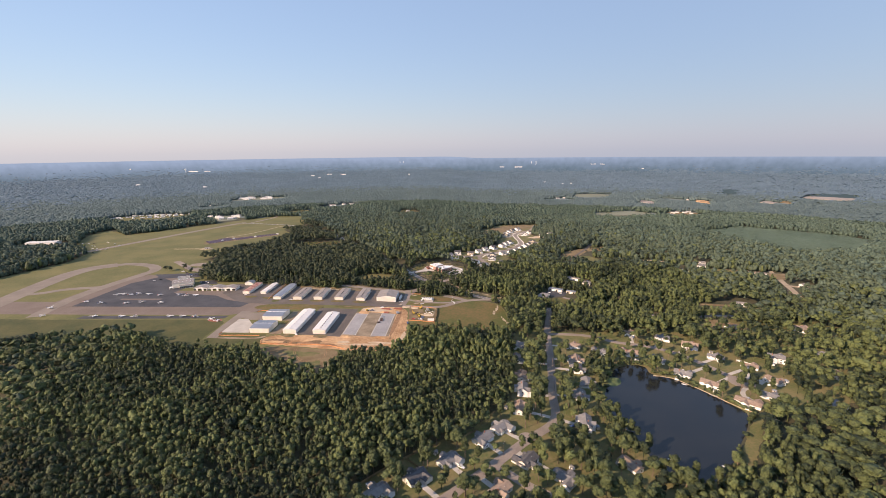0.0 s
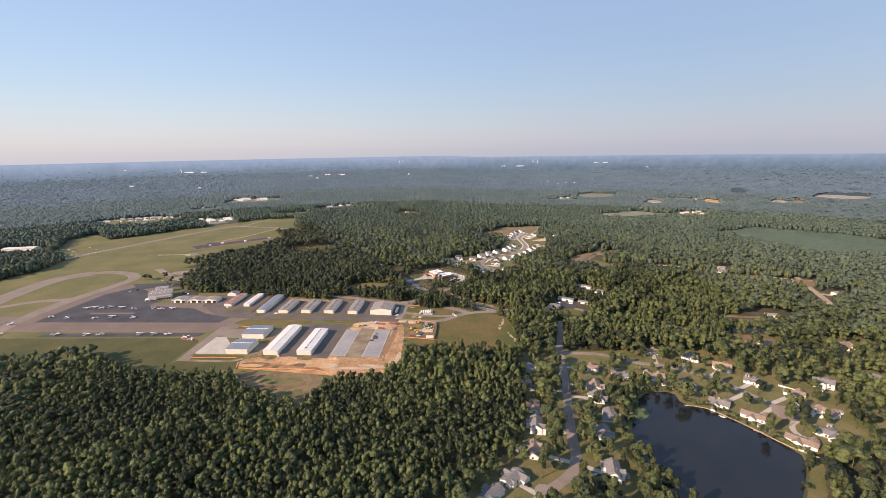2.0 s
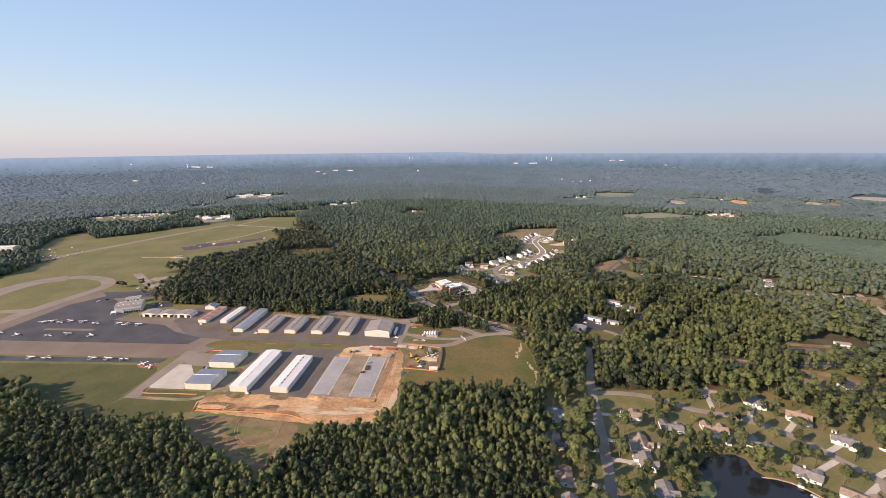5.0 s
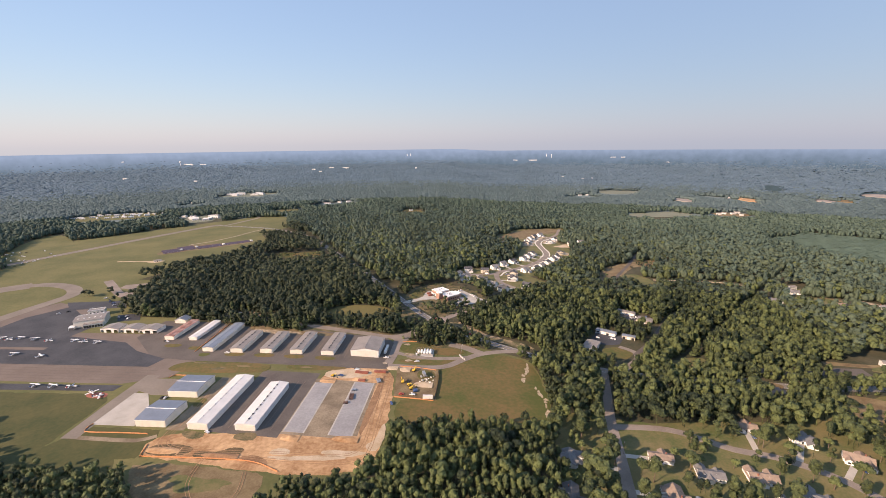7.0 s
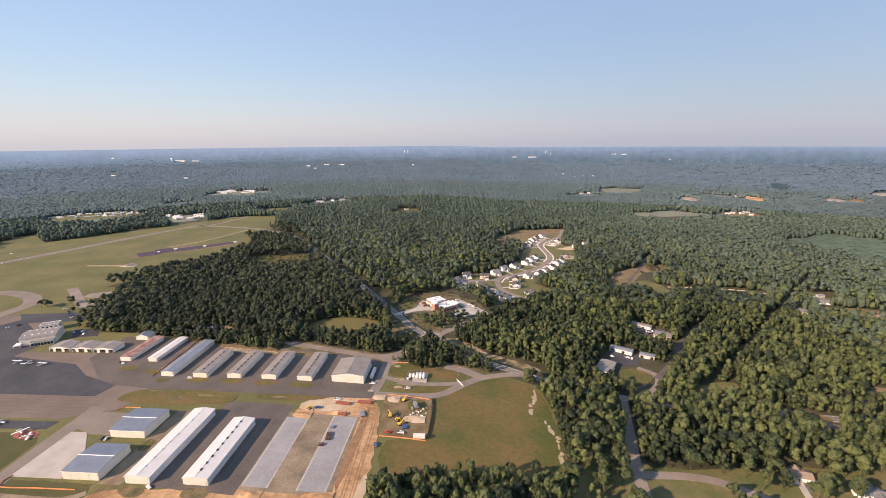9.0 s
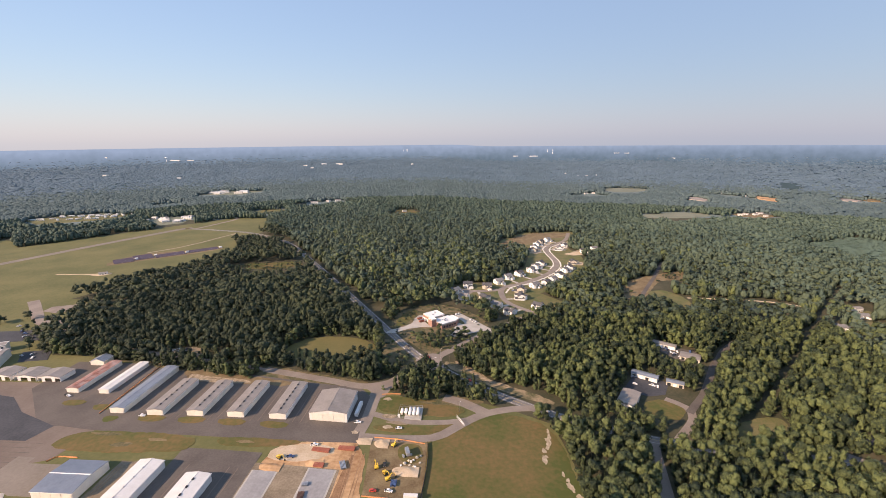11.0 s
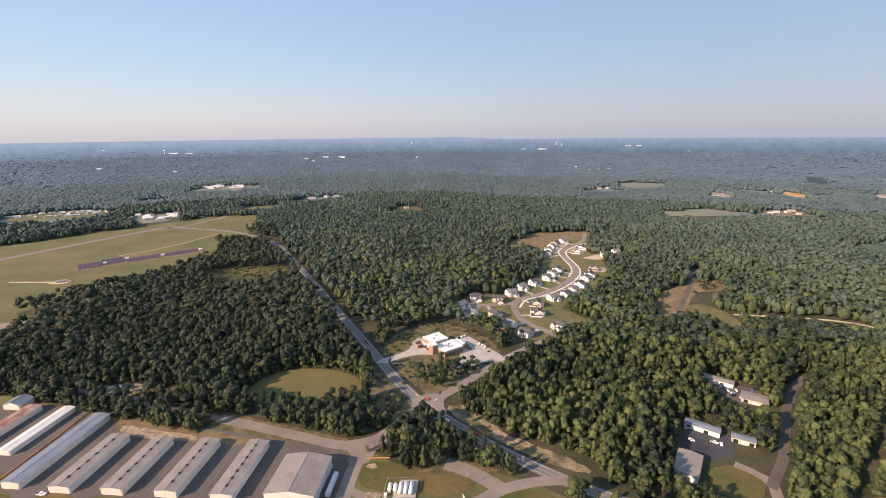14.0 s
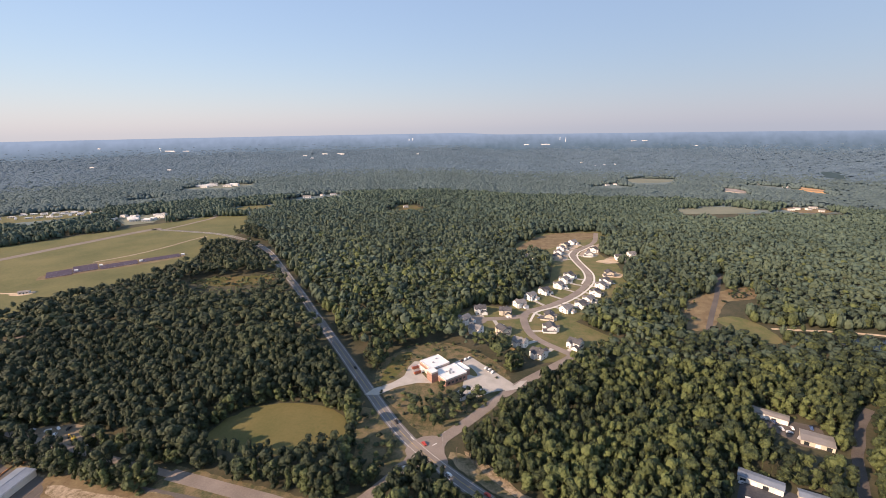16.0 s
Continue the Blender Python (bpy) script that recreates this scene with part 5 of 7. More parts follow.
for x, y, yaw, ln, paint, label in ((-118.5, 629, 85, 13, M_RUSTRED, "stack of red-oxide steel beams on clay"), (-101, 633, 88, 12, M_RUSTRED, "stack of red-oxide steel beams on clay"),
                                    (-115, 614, 88, 7, M_RUSTRED, "short stack of red-oxide steel"), (-117, 585, 8, 9, M_OXIDE, "stack of dark oxide steel on the slab"),
                                    (-99, 616, 25, 8, M_STEEL, "bundle of galvanised purlins"), (-62, 604, 5, 5, M_BLUE, "stack of blue panels in the yard"), (-118, 596, 10, 3, M_STEEL, "small crate of steel on the slab"),
                                    (-119.5, 575, 10, 3, M_OXIDE, "small bundle of dark steel on the slab")):
    beam_stack(x, y, yaw, ln, paint, label)


def digger(x, y, yaw, label):
    t = thing("excavator", bumped(x, y, yaw, 0.2), label, "excavator", "site machines")
    for s in (-1, 1):
        part("track", prism([(-1.9, .2), (-1.6, 0), (1.6, 0), (1.9, .2), (1.9, .6), (1.6, .8), (-1.6, .8), (-1.9, .6)], s * 1.0 - .3, s * 1.0 + .3, axis="x"), M_BLACK, t)
    part("body", box(-1.3, 1.3, -.6, 2.0, .9, 2.0, bevel=.15), M_YELLOW, t)
    c = part("cab", box(-1.3, -.3, -1.4, .4, 1.0, 2.9, bevel=.1), M_YELLOW, t)
    part("pane", box(-1.34, -.26, -1.3, .2, 1.9, 2.7), M_GLASS, c)
    part("boom", tube([(.3, -.6, 1.8), (.3, -2.6, 4.0), (.3, -4.4, 3.6)], [.25, .3, .2], 6), M_YELLOW, t)
    part("stick", tube([(.3, -4.4, 3.7), (.3, -5.4, 1.2)], [.2, .16], 6), M_YELLOW, t)
    part("bucket", prism([(-5.9, .4), (-5.1, .3), (-5.0, 1.2), (-5.4, 1.3)], -.2, .8, axis="x"), M_BLACK, t)


for x, y, yaw, label in ((-69, 612, 40, "yellow tracked excavator beside the sand heap"), (-66, 607, 120, "yellow tracked excavator in the yard"), (-76, 617, 200, "yellow tracked loader in the yard"),
                         (-68, 641, 150, "yellow tracked machine at the yard's corner"), (-144, 618, 60, "small yellow excavator at the slab's end")):
    digger(x, y, yaw, label)


def heap(name, x, y, rx_, ry_, h, mat, label, yaw=0):
    """An uneven heap of loose earth."""
    bm = bmesh.new()
    bmesh.ops.create_grid(bm, x_segments=16, y_segments=12, size=1)
    for v in bm.verts:
        r = min(1.0, math.hypot(v.co.x, v.co.y))
        z = (1 - r * r) * h * (0.75 + 0.5 * noise.noise((v.co.x * 2 + x, v.co.y * 2 + y, 1)))
        v.co = Vector((v.co.x * rx_, v.co.y * ry_, max(z, 0) - .05))
    ob = part(name, bm, mat, smooth=True)
    ob.matrix_basis = bumped(x, y, yaw, .22)
    tagged(ob, label, "earth heap", "heaps of earth")


heap("sand_mound", -57, 616, 10, 5, 2.2, M_SAND, "heap of pale sand in the yard")
heap("sand_mound", -78, 642, 6, 5, 1.4, M_SAND, "low heap of pale sand")
heap("sand_mound", -92, 643, 7, 4, 1.0, M_SAND, "low heap of pale sand by the lane")
heap("clay_mound", -148, 609, 9, 4, 1.4, M_CLAY, "heap of orange clay at the slab's end")
heap("clay_mound", -120, 616, 7, 4, 1.3, M_CLAY, "heap of orange clay at the slab's end")
heap("clay_mound", -235, 500, 14, 4, 1.5, M_CLAY, "low bank of orange clay")
heap("clay_mound", -192, 498, 16, 3, 1.6, M_CLAYDARK, "long low bank of brown spoil")
heap("clay_mound", -149, 523, 8, 4, 1.5, M_CLAY, "low bank of pale spoil below the slab")
heap("clay_mound", -108, 527, 12, 4, 1.5, M_CLAY, "low bank of pale spoil below the slab")
patch("yard_ground", [(-86, 648), (-44, 648), (-42, 592), (-80, 592)], 0.23, M_STRAW, "trodden brown ground of the contractor's yard", "ground")
patch("yard_grass", rounded([(-66, 643), (-47, 646), (-46, 624), (-62, 624)]), 0.26, M_FIELD, "scrubby grass in the contractor's yard", "grass")
for x, y, yaw, k in ((-80, 580, 20, 5), (-74, 596, 90, 4), (-64, 597, 80, 3), (-71, 620, 10, 2), (-125, 634, 95, 3), (-137, 620, 95, 5), (-68, 661, 100, 3)):
    put_car(x, y, yaw, k, "site vehicles", 0.3)
site_rng = random.Random(9)
for k in range(16):
    x, y = site_rng.uniform(-60, -46), site_rng.uniform(620, 634)
    t = thing("pallet_load", bumped(x, y, site_rng.uniform(0, 90), 0.26), "wrapped pallet of building material", "pallet", "pallets in the yard")
    part("pallet", box(-.7, .7, -.6, .6, 0, .15), M_BEIGE, t)
    part("load", box(-.62, .62, -.55, .55, .15, site_rng.uniform(.6, 1.5), bevel=.05), site_rng.choice((M_WHITE, M_STEEL, M_BEIGE)), t)


def fence(line, h, mat, label, post=4.0):
    t = thing("silt_fence", pose(0, 0, 0), label, "fence", "fences of the building site")
    c = curve_through(line, post)
    for k, (a, b) in enumerate(zip(c, c[1:])):
        d = Vector((b[0] - a[0], b[1] - a[1], 0)).normalized()
        s = Vector((-d.y, d.x, 0)) * .12
        za, zb = float(height(*a)) + .1, float(height(*b)) + .1
        bm = bmesh.new()
        lo = [bm.verts.new((p[0] + q * s.x, p[1] + q * s.y, z)) for p, z in ((a, za), (b, zb)) for q in (-1, 1)]
        hi = [bm.verts.new((v.co.x, v.co.y, v.co.z + h)) for v in lo]
        for q in ((0, 2, 6, 4), (1, 3, 7, 5), (0, 1, 5, 4), (2, 3, 7, 6), (4, 5, 7, 6), (0, 1, 3, 2)):
            bm.faces.new([(lo + hi)[i] for i in q])
        part("fabric", bm, mat, t)
        part("post", tube([(a[0], a[1], za - .2), (a[0], a[1], za + h + .2)], [.12, .12], 5), M_BARK, t)


for line in ([(-259, 518), (-285, 518), (-311, 518), (-312, 528)], [(-246, 493), (-212, 494), (-181, 495), (-161, 494), (-142, 487)], [(-309, 657), (-311, 708), (-312, 735), (-307, 738)],
             [(-84, 648), (-64, 648), (-46, 646)], [(-80, 591), (-60, 591), (-44, 590)], [(-90, 706), (-82, 708), (-74, 709)], [(-300, 602), (-296, 607), (-282, 607)], [(-246, 492), (-250, 506)]):
    fence(line, 0.9, M_ORANGE, "orange silt fence on wooden posts")
fence([(-44, 647), (-42, 625), (-43, 592)], 1.8, M_DARK, "black screened fence of the contractor's yard")

# grass islands and strips between the pavements
for name, poly in (("north_island", [(-313, 629), (-298, 636), (-246, 637), (-217, 634), (-210, 628), (-212, 616), (-312, 612)]), ("slab_island", [(-198, 631), (-194, 636), (-162, 637), (-133, 638), (-140, 631), (-187, 625)]),
                   ("loop_island", [(-88, 664), (-65, 666), (-38, 668), (-36, 661), (-64, 656), (-87, 657)]), ("tank_island", [(-90, 697), (-85, 706), (-46, 704), (-18, 696), (-18, 686), (-47, 680), (-84, 680), (-90, 686)])):
    patch("grass_" + name, rounded(poly), 0.33, M_FIELD, "mown grass island between asphalt lanes", "grass")
for x, w in ((-262.5, 24), (-230, 24), (-197.5, 24), (-164, 24), (-313, 20), (-343, 22), (-295, 14)):
    y = 657.4 if w == 24 else 670 if w == 20 else 675 if w == 22 else 655
    patch("grass_front_strip", rounded([(x - w / 2, y), (x + w / 2, y), (x + w / 2 - 3, y - 8), (x - w / 2 + 3, y - 8)], 1), 0.34, M_FIELD, "strip of grass before a hangar", "grass")
patch("soil_north_bank", [(-300, 730), (-284, 729), (-270, 710), (-180, 708), (-160, 714), (-240, 724), (-300, 735)], 0.30, M_STRAW, "strip of bare sandy soil behind the hangars", "ground")
patch("grass_lane_strip", [(-214, 620), (-160, 620), (-160, 610), (-214, 608)], 0.27, M_ASPHALT, "asphalt turning area before the long hangars", "pavement")
patch("ramp_faded", [(-545, 652), (-480, 653), (-480, 659), (-545, 658)], 0.30, M_RAMP, "faded concrete strip across the apron", "ramp")

ribbon("terminal_lane_east", [(-540, 850), (-500, 830), (-470, 800), (-440, 775)], 8, 0.33, M_ROAD, "asphalt lane through the airport trees")
patch("terminal_lot", [(-590, 800), (-510, 812), (-488, 785), (-560, 772)], 0.28, M_TAR, "dark asphalt car park at the terminal", "car park")
patch("terminal_lot_east", [(-478, 757), (-452, 764), (-436, 742), (-462, 736)], 0.3, M_TAR, "dark asphalt car park beside the terminal", "car park")


# ---- solar field and small airfield buildings ----
def solar_block(x, y, yaw, cols, rows):
    t = thing("solar_array", at(x, y, yaw), "rows of dark tilted solar panels on steel frames", "solar panels", "solar arrays on the airfield")
    first = None
    for r_ in range(rows):
        y0 = -rows * 2.3 + r_ * 4.6
        part("rail", box(-cols * 3.1, cols * 3.1, y0 + 1.2, y0 + 1.4, 1.0, 1.15), M_STEEL, t)
        for c_ in range(cols):
            x0 = -cols * 3.1 + c_ * 6.2
            if first is None:
                bm = bmesh.new()
                a = [bm.verts.new(p) for p in ((0, 0, .6), (6, 0, .6), (6, 3.6, 2.0), (0, 3.6, 2.0), (0, 0, .48), (6, 0, .48), (6, 3.6, 1.88), (0, 3.6, 1.88))]
                for q in ((0, 1, 2, 3), (7, 6, 5, 4), (0, 4, 5, 1), (1, 5, 6, 2), (2, 6, 7, 3), (3, 7, 4, 0)):
                    bm.faces.new([a[i] for i in q])
                first = part("panel", bm, M_PANEL, t)
                first.location = (x0, y0, 0)
            else:
                p = new("panel", first.data)
                p.parent, p.location = t, (x0, y0, 0)
    part("inverter_hut", box(cols * 3.1 + 2, cols * 3.1 + 7, -3, 3, -.3, 2.8), M_WHITE, t)


for x, y, cols, rows in ((-651, 1114, 5, 7), (-634, 1142, 5, 8), (-595, 1163, 8, 5), (-553, 1202, 9, 4)):
    solar_block(x, y, 43, cols, rows)


patch("soil_solar", rounded([(-672, 1096), (-652, 1080), (-606, 1130), (-560, 1164), (-516, 1214), (-534, 1236), (-590, 1196), (-640, 1182), (-664, 1150)], 1), 0.16, M_STRAW, "trodden tan ground round the solar arrays", "ground")
ribbon("solar_road", [(-652, 1176), (-620, 1219), (-597, 1275), (-585, 1325), (-572, 1366)], 5, 0.22, M_DIRTROAD, "pale service road to the solar arrays", "road")
ribbon("road_branch", [(-706, 1424), (-696, 1460), (-686, 1500), (-676, 1556), (-690, 1610), (-724, 1660)], 9, 0.22, M_ROAD, "pale side road leading off beyond the airfield", "road")
patch("hut_pad", rounded([(-636, 1022), (-612, 1024), (-608, 1040), (-626, 1042), (-640, 1032)]), 0.20, M_SAND, "pale sandy pad round the airfield hut", "ground")


def plain_building(x, y, yaw, w, d, h, roof, wall, label, group="", pitch=0.25, category="building"):
    """A far building: walls, pitched roof, a door and windows."""
    t = thing("building", at(x, y, yaw), label, category, group)
    part("wall", prism([(-d / 2, -3), (d / 2, -3), (d / 2, h), (0, h + d / 2 * pitch), (-d / 2, h)], -w / 2, w / 2, axis="x"), wall, t)
    top = h + d / 2 * pitch
    part("roof", prism([(-d / 2 - .4, h - .1), (0, top + .05), (d / 2 + .4, h - .1), (d / 2 + .4, h + .2), (0, top + .4), (-d / 2 - .4, h + .2)], -w / 2 - .4, w / 2 + .4, axis="x"), roof, t)
    part("door", box(-.8, .8, -d / 2 - .1, -d / 2 + .1, 0, 2.2), M_DARK, t)
    for k in (-.3, .3):
        part("window", box(k * w - .9, k * w + .9, -d / 2 - .1, -d / 2 + .1, 1.0, 2.3), M_GLASS, t)
    return t


far_rng = random.Random(31)
HOME = plain_building(-1255, 1532, 20, 15, 5, 3.0, M_METAL_WHITE, M_METAL_WHITE, "white mobile home with pale roof", "trailer park homes", category="mobile home")
spots = [(i, j) for i in range(9) for j in range(4)]
for i, j in spots[1:]:
    x, y = -1248 + i * 22 + far_rng.uniform(-4, 4) + j * 8, 1522 + j * 26 + i * 6 + far_rng.uniform(-4, 4)
    if far_rng.random() < 0.75:
        copy_thing(HOME, at(x, y, 40 + far_rng.choice((0, 90)) + far_rng.uniform(-20, 20)))
for k in range(18):
    x, y = far_rng.uniform(-925, -810), far_rng.uniform(1490, 1600)
    plain_building(x, y, far_rng.uniform(-40, 40), far_rng.uniform(10, 26), far_rng.uniform(7, 12), far_rng.uniform(3, 5), far_rng.choice((M_ROOF_GREY, M_METAL_WHITE, M_METAL_WHITE)), M_METAL_WHITE,
                   "pale low depot building on gravel", "depot buildings")
for k in range(11):
    x, y = far_rng.uniform(-1120, -950), far_rng.uniform(2160, 2270)
    plain_building(x, y, far_rng.uniform(-30, 30), far_rng.uniform(20, 48), far_rng.uniform(12, 20), far_rng.uniform(5, 7), far_rng.choice((M_METAL_WHITE, M_ROOF_GREY, M_METAL_WHITE)), M_METAL_WHITE,
                   "pale storage hall in the far yards", "far storage halls", 0.15)
plain_building(-1085, 1085, 12, 70, 24, 7, M_METAL_WHITE, M_METAL_WHITE, "long white warehouse beyond the runway", "", 0.1, "warehouse")
for k in range(26):
    a, b = far_rng.uniform(0, 1), far_rng.uniform(0, 1)
    x, y = -985 + 120 * a, 1030 + 110 * b - 60 * a
    put_car(x, y, far_rng.uniform(0, 180), far_rng.choice((0, 1, 2, 3)), "cars in the far scrapyard", 0.5)
plain_building(-621, 1032, 30, 12, 7, 3, M_ROOF_GREY, M_METAL_WHITE, "small white hut on the airfield grass", "", 0.25, "hut")
ribbon("hut_path", [(-700, 1028), (-660, 1030), (-628, 1031)], 4, 0.3, M_SAND, "pale sandy path to the airfield hut", "path")
for x, y, w, d in ((-567, 1893, 40, 18), (-500, 1947, 30, 14), (-530, 1930, 22, 12), (-1105, 1904, 16, 9), (-222, 1705, 20, 9), (1027, 2329, 18, 10), (1057, 2224, 22, 12), (465, 2321, 26, 12), (500, 2340, 20, 10),
                   (790, 1762, 22, 12), (812, 1775, 24, 12), (838, 1770, 20, 12), (862, 1790, 26, 13), (850, 1740, 18, 10), (572, 876, 24, 12), (433, 700, 24, 11), (506, 967, 18, 10), (600, 802, 20, 11)):
    plain_building(x, y, far_rng.uniform(-30, 30), w * .62, d * .8, 5, M_ROOF_GREY, M_METAL_WHITE, "white farm building among the trees", "far white buildings")
    HOUSES.append((x, y, w * .5 + 14))
    if y > 1500:
        HOUSES.append((x * .955, 260 + (y - 260) * .955, w * .5 + 0.025 * y))
# pale buildings on the far rise
for x, y, w, d, h in ((-2152, 3516, 120, 22, 12), (-2058, 3549, 70, 20, 10), (-2045, 2745, 50, 24, 10), (-1606, 2723, 34, 18, 8), (-2639, 3482, 30, 18, 12), (-1173, 3447, 40, 18, 12), (-1078, 3558, 60, 18, 12), (-971, 3568, 80, 18, 12),
                      (-1083, 3328, 30, 14, 10), (329, 4232, 60, 20, 12), (476, 4208, 110, 22, 14), (1166, 4277, 70, 20, 10), (1242, 4252, 60, 20, 10), (1453, 3854, 30, 16, 10), (588, 3031, 16, 10, 8), (546, 3195, 16, 10, 8),
                      (640, 3060, 16, 10, 8), (700, 3080, 14, 10, 8), (-450, 3588, 20, 12, 14)):
    t = plain_building(x, y, far_rng.uniform(-12, 12), w * .6, d * .6, h * .42, M_METAL_WHITE, M_METAL_WHITE, "pale building on the far wooded rise", "buildings on the far rise", 0.1)
    t.location.z += 14


def water_tower(x, y, h, label):
    t = thing("water_tower", at(x, y, 0, 8), label, "water tower")
    part("stem", tube([(0, 0, -6), (0, 0, h * .25), (0, 0, h * .8)], [3.2, 2.2, 2.6], 12), M_WHITE, t, smooth=True)
    part("bowl", tube([(0, 0, h * .74), (0, 0, h * .82), (0, 0, h * .93), (0, 0, h)], [3, 10, 10, 2], 16), M_WHITE, t, smooth=True)


water_tower(-2185, 3470, 34, "white water tower on the far rise")
for x, y, h in ((660, 4384, 34), (630, 4480, 24), (-610, 4444, 22), (-640, 4440, 18)):
    t = thing("radio_mast", at(x, y, 0, 8), "pale mast on the far horizon", "mast")
    part("mast", tube([(0, 0, -4), (0, 0, h)], [3.0, 1.6], 6), M_WHITE, t)
    part("head", tube([(0, 0, h), (0, 0, h + 4)], [3.0, 3.0], 8), M_WHITE, t)


# far clearings and tracks
def clearing(x, y, rx_, ry_, mat, label):
    n = 14
    poly = [(x + rx_ * math.cos(a) * far_rng.uniform(.75, 1.15), y + ry_ * math.sin(a) * far_rng.uniform(.75, 1.15)) for a in [2 * math.pi * k / n for k in range(n)]]
    OPEN.append(poly)
    patch("far_clearing", rounded(poly, 1), 2.5 if y > 2100 else 0.35, mat, label, "clearing", depth=4.0 if y > 2100 else 0.3)


for x, y, rx_, ry_, mat, label in ((1762, 2258, 120, 90, M_HAZE_SAND, "broad far clearing of pinkish sand paled by haze tint"), (1462, 2580, 40, 60, M_HAZE_SAND, "small pale far clearing"), (1098, 2148, 34, 70, M_CLAY, "bright orange far clearing"),
                                   (1361, 2107, 34, 45, M_HAZE_SAND, "tan far clearing"), (1434, 2104, 30, 50, M_STRAW, "brown far clearing"), (840, 2144, 34, 60, M_HAZE_SAND, "tan far clearing among trees"), (830, 1765, 60, 42, M_STRAW, "bare ground round far houses"),
                                   (590, 870, 50, 26, M_STRAW, "bare brown lot among trees"), (500, 905, 40, 24, M_LAWN, "small lawn among trees"), (280, 652, 17, 9, M_STRAW, "orange bare lot among trees"), (432, 690, 26, 9, M_LAWN, "open lawn among trees"),
                                   (355, 606, 34, 18, M_STRAW, "bare yard round a house"), (330, 684, 40, 9, M_ASPHALT, "grey yard among the trees"), (-640, 1700, 60, 50, M_LAWN, "tan meadow beyond the highway"), (-222, 1700, 40, 50, M_FIELD, "small pale green clearing"),
                                   (506, 962, 22, 14, M_LAWN, "small lawn far off")):
    clearing(x, y, rx_, ry_, mat, label)
NORTH_TRACK = [(304, 1011), (345, 1008), (378, 1005), (414, 998), (440, 986), (448, 976)]
CLEARING_LANE = [(232, 1000), (249, 1032), (281, 1089), (294, 1112), (318, 1158), (345, 1212)]
for line, w, mat, label in ((NORTH_TRACK, 4, M_SAND, "pale sandy track along the narrow pond"), (CLEARING_LANE, 6, M_ASPHALT, "new grey lane in the clearing")):
    ribbon("track", line, w, 0.28, mat, label, "track")
    ROADS.append((line, w * .5 + 5))

# ---- road markings ----
M_LINE = material("worn white road paint", (0.55, 0.53, 0.48), (0.75, 0.73, 0.68), 4, 0.8)
M_YLINE = material("worn yellow road paint", (0.50, 0.36, 0.10), (0.62, 0.46, 0.16), 4, 0.8)


def offset_line(line, d, lo=0, hi=None):
    c = curve_through(line, 12)
    g = np.gradient(c, axis=0)
    g /= np.hypot(g[:, 0], g[:, 1])[:, None]
    return (c + np.stack([-g[:, 1], g[:, 0]], 1) * d)[lo:hi]


for d, mat in ((-3.7, M_LINE), (3.7, M_LINE), (0.0, M_YLINE)):
    ribbon("road_marking", offset_line(HIGHWAY, d), 0.22, 0.24, mat, "painted line along the highway", "road marking", 12, 0.03)
for x, y, yaw in ((-66, 786, -50), (-50, 782, 40), (-52, 764, -50), (-68, 758, 35)):
    ob = part("stop_bar", box(-2.2, 2.2, -.35, .35, 0, .03), M_LINE)
    ob.matrix_basis = at(x, y, yaw, 0.28)
    tagged(ob, "short white stop line at the crossing", "road marking", kind="structure")

JUNCTION = [(-70, 776), (-62, 788), (-50, 792), (-40, 790), (-44, 778), (-38, 764), (-46, 756), (-60, 758), (-68, 752), (-76, 756), (-66, 766)]
patch("road_junction", rounded(JUNCTION, 1), 0.22, M_ROAD, "worn asphalt of the crossing", "road")
patch("road_fork", rounded([(-104, 722), (-80, 736), (-74, 730), (-84, 716), (-88, 700), (-101, 700), (-100, 712), (-118, 714), (-118, 721)], 1), 0.25, M_ROAD, "worn asphalt where the lanes fork", "road")
patch("verge_cutting", rounded([(-38, 779), (-16, 768), (9, 742), (43, 731), (62, 719), (58, 712), (30, 722), (-8, 742), (-40, 768)], 1), 0.14, M_VERGE, "tan straw-covered cutting beside the highway", "verge")
patch("verge_pale", rounded([(-32, 779), (-22, 776), (-14, 768), (-6, 762), (4, 748), (14, 744), (24, 739), (28, 733), (16, 738), (4, 742), (-8, 752), (-20, 764)], 1), 0.20, M_CUT, "pale eroded gravel strip on the cutting", "verge")
patch("verge_side_road", rounded([(-30, 818), (4, 864), (10, 858), (-22, 810)], 1), 0.17, M_LAWN, "dry grass verge of the side road", "verge")
scar_rng = random.Random(41)
for a, b, n in (((50, 676), (44, 655), 6), ((44, 655), (42, 640), 4), ((53, 628), (58, 606), 6), ((58, 606), (57, 572), 8)):
    for k in range(n):
        u = (k + scar_rng.random()) / n
        x, y = a[0] + (b[0] - a[0]) * u + scar_rng.uniform(-1.6, 1.6), a[1] + (b[1] - a[1]) * u
        rx_, ry_ = scar_rng.uniform(0.8, 2.6), scar_rng.uniform(1.4, 4.2)
        patch("soil_edge", [(x + rx_ * math.cos(q) * scar_rng.uniform(.5, 1.2), y + ry_ * math.sin(q) * scar_rng.uniform(.5, 1.2)) for q in np.linspace(0, 6.283, 12)[:-1]], 0.22 + 0.004 * k, M_SCAR, "pale eroded sandy scar at the field's edge", "ground")


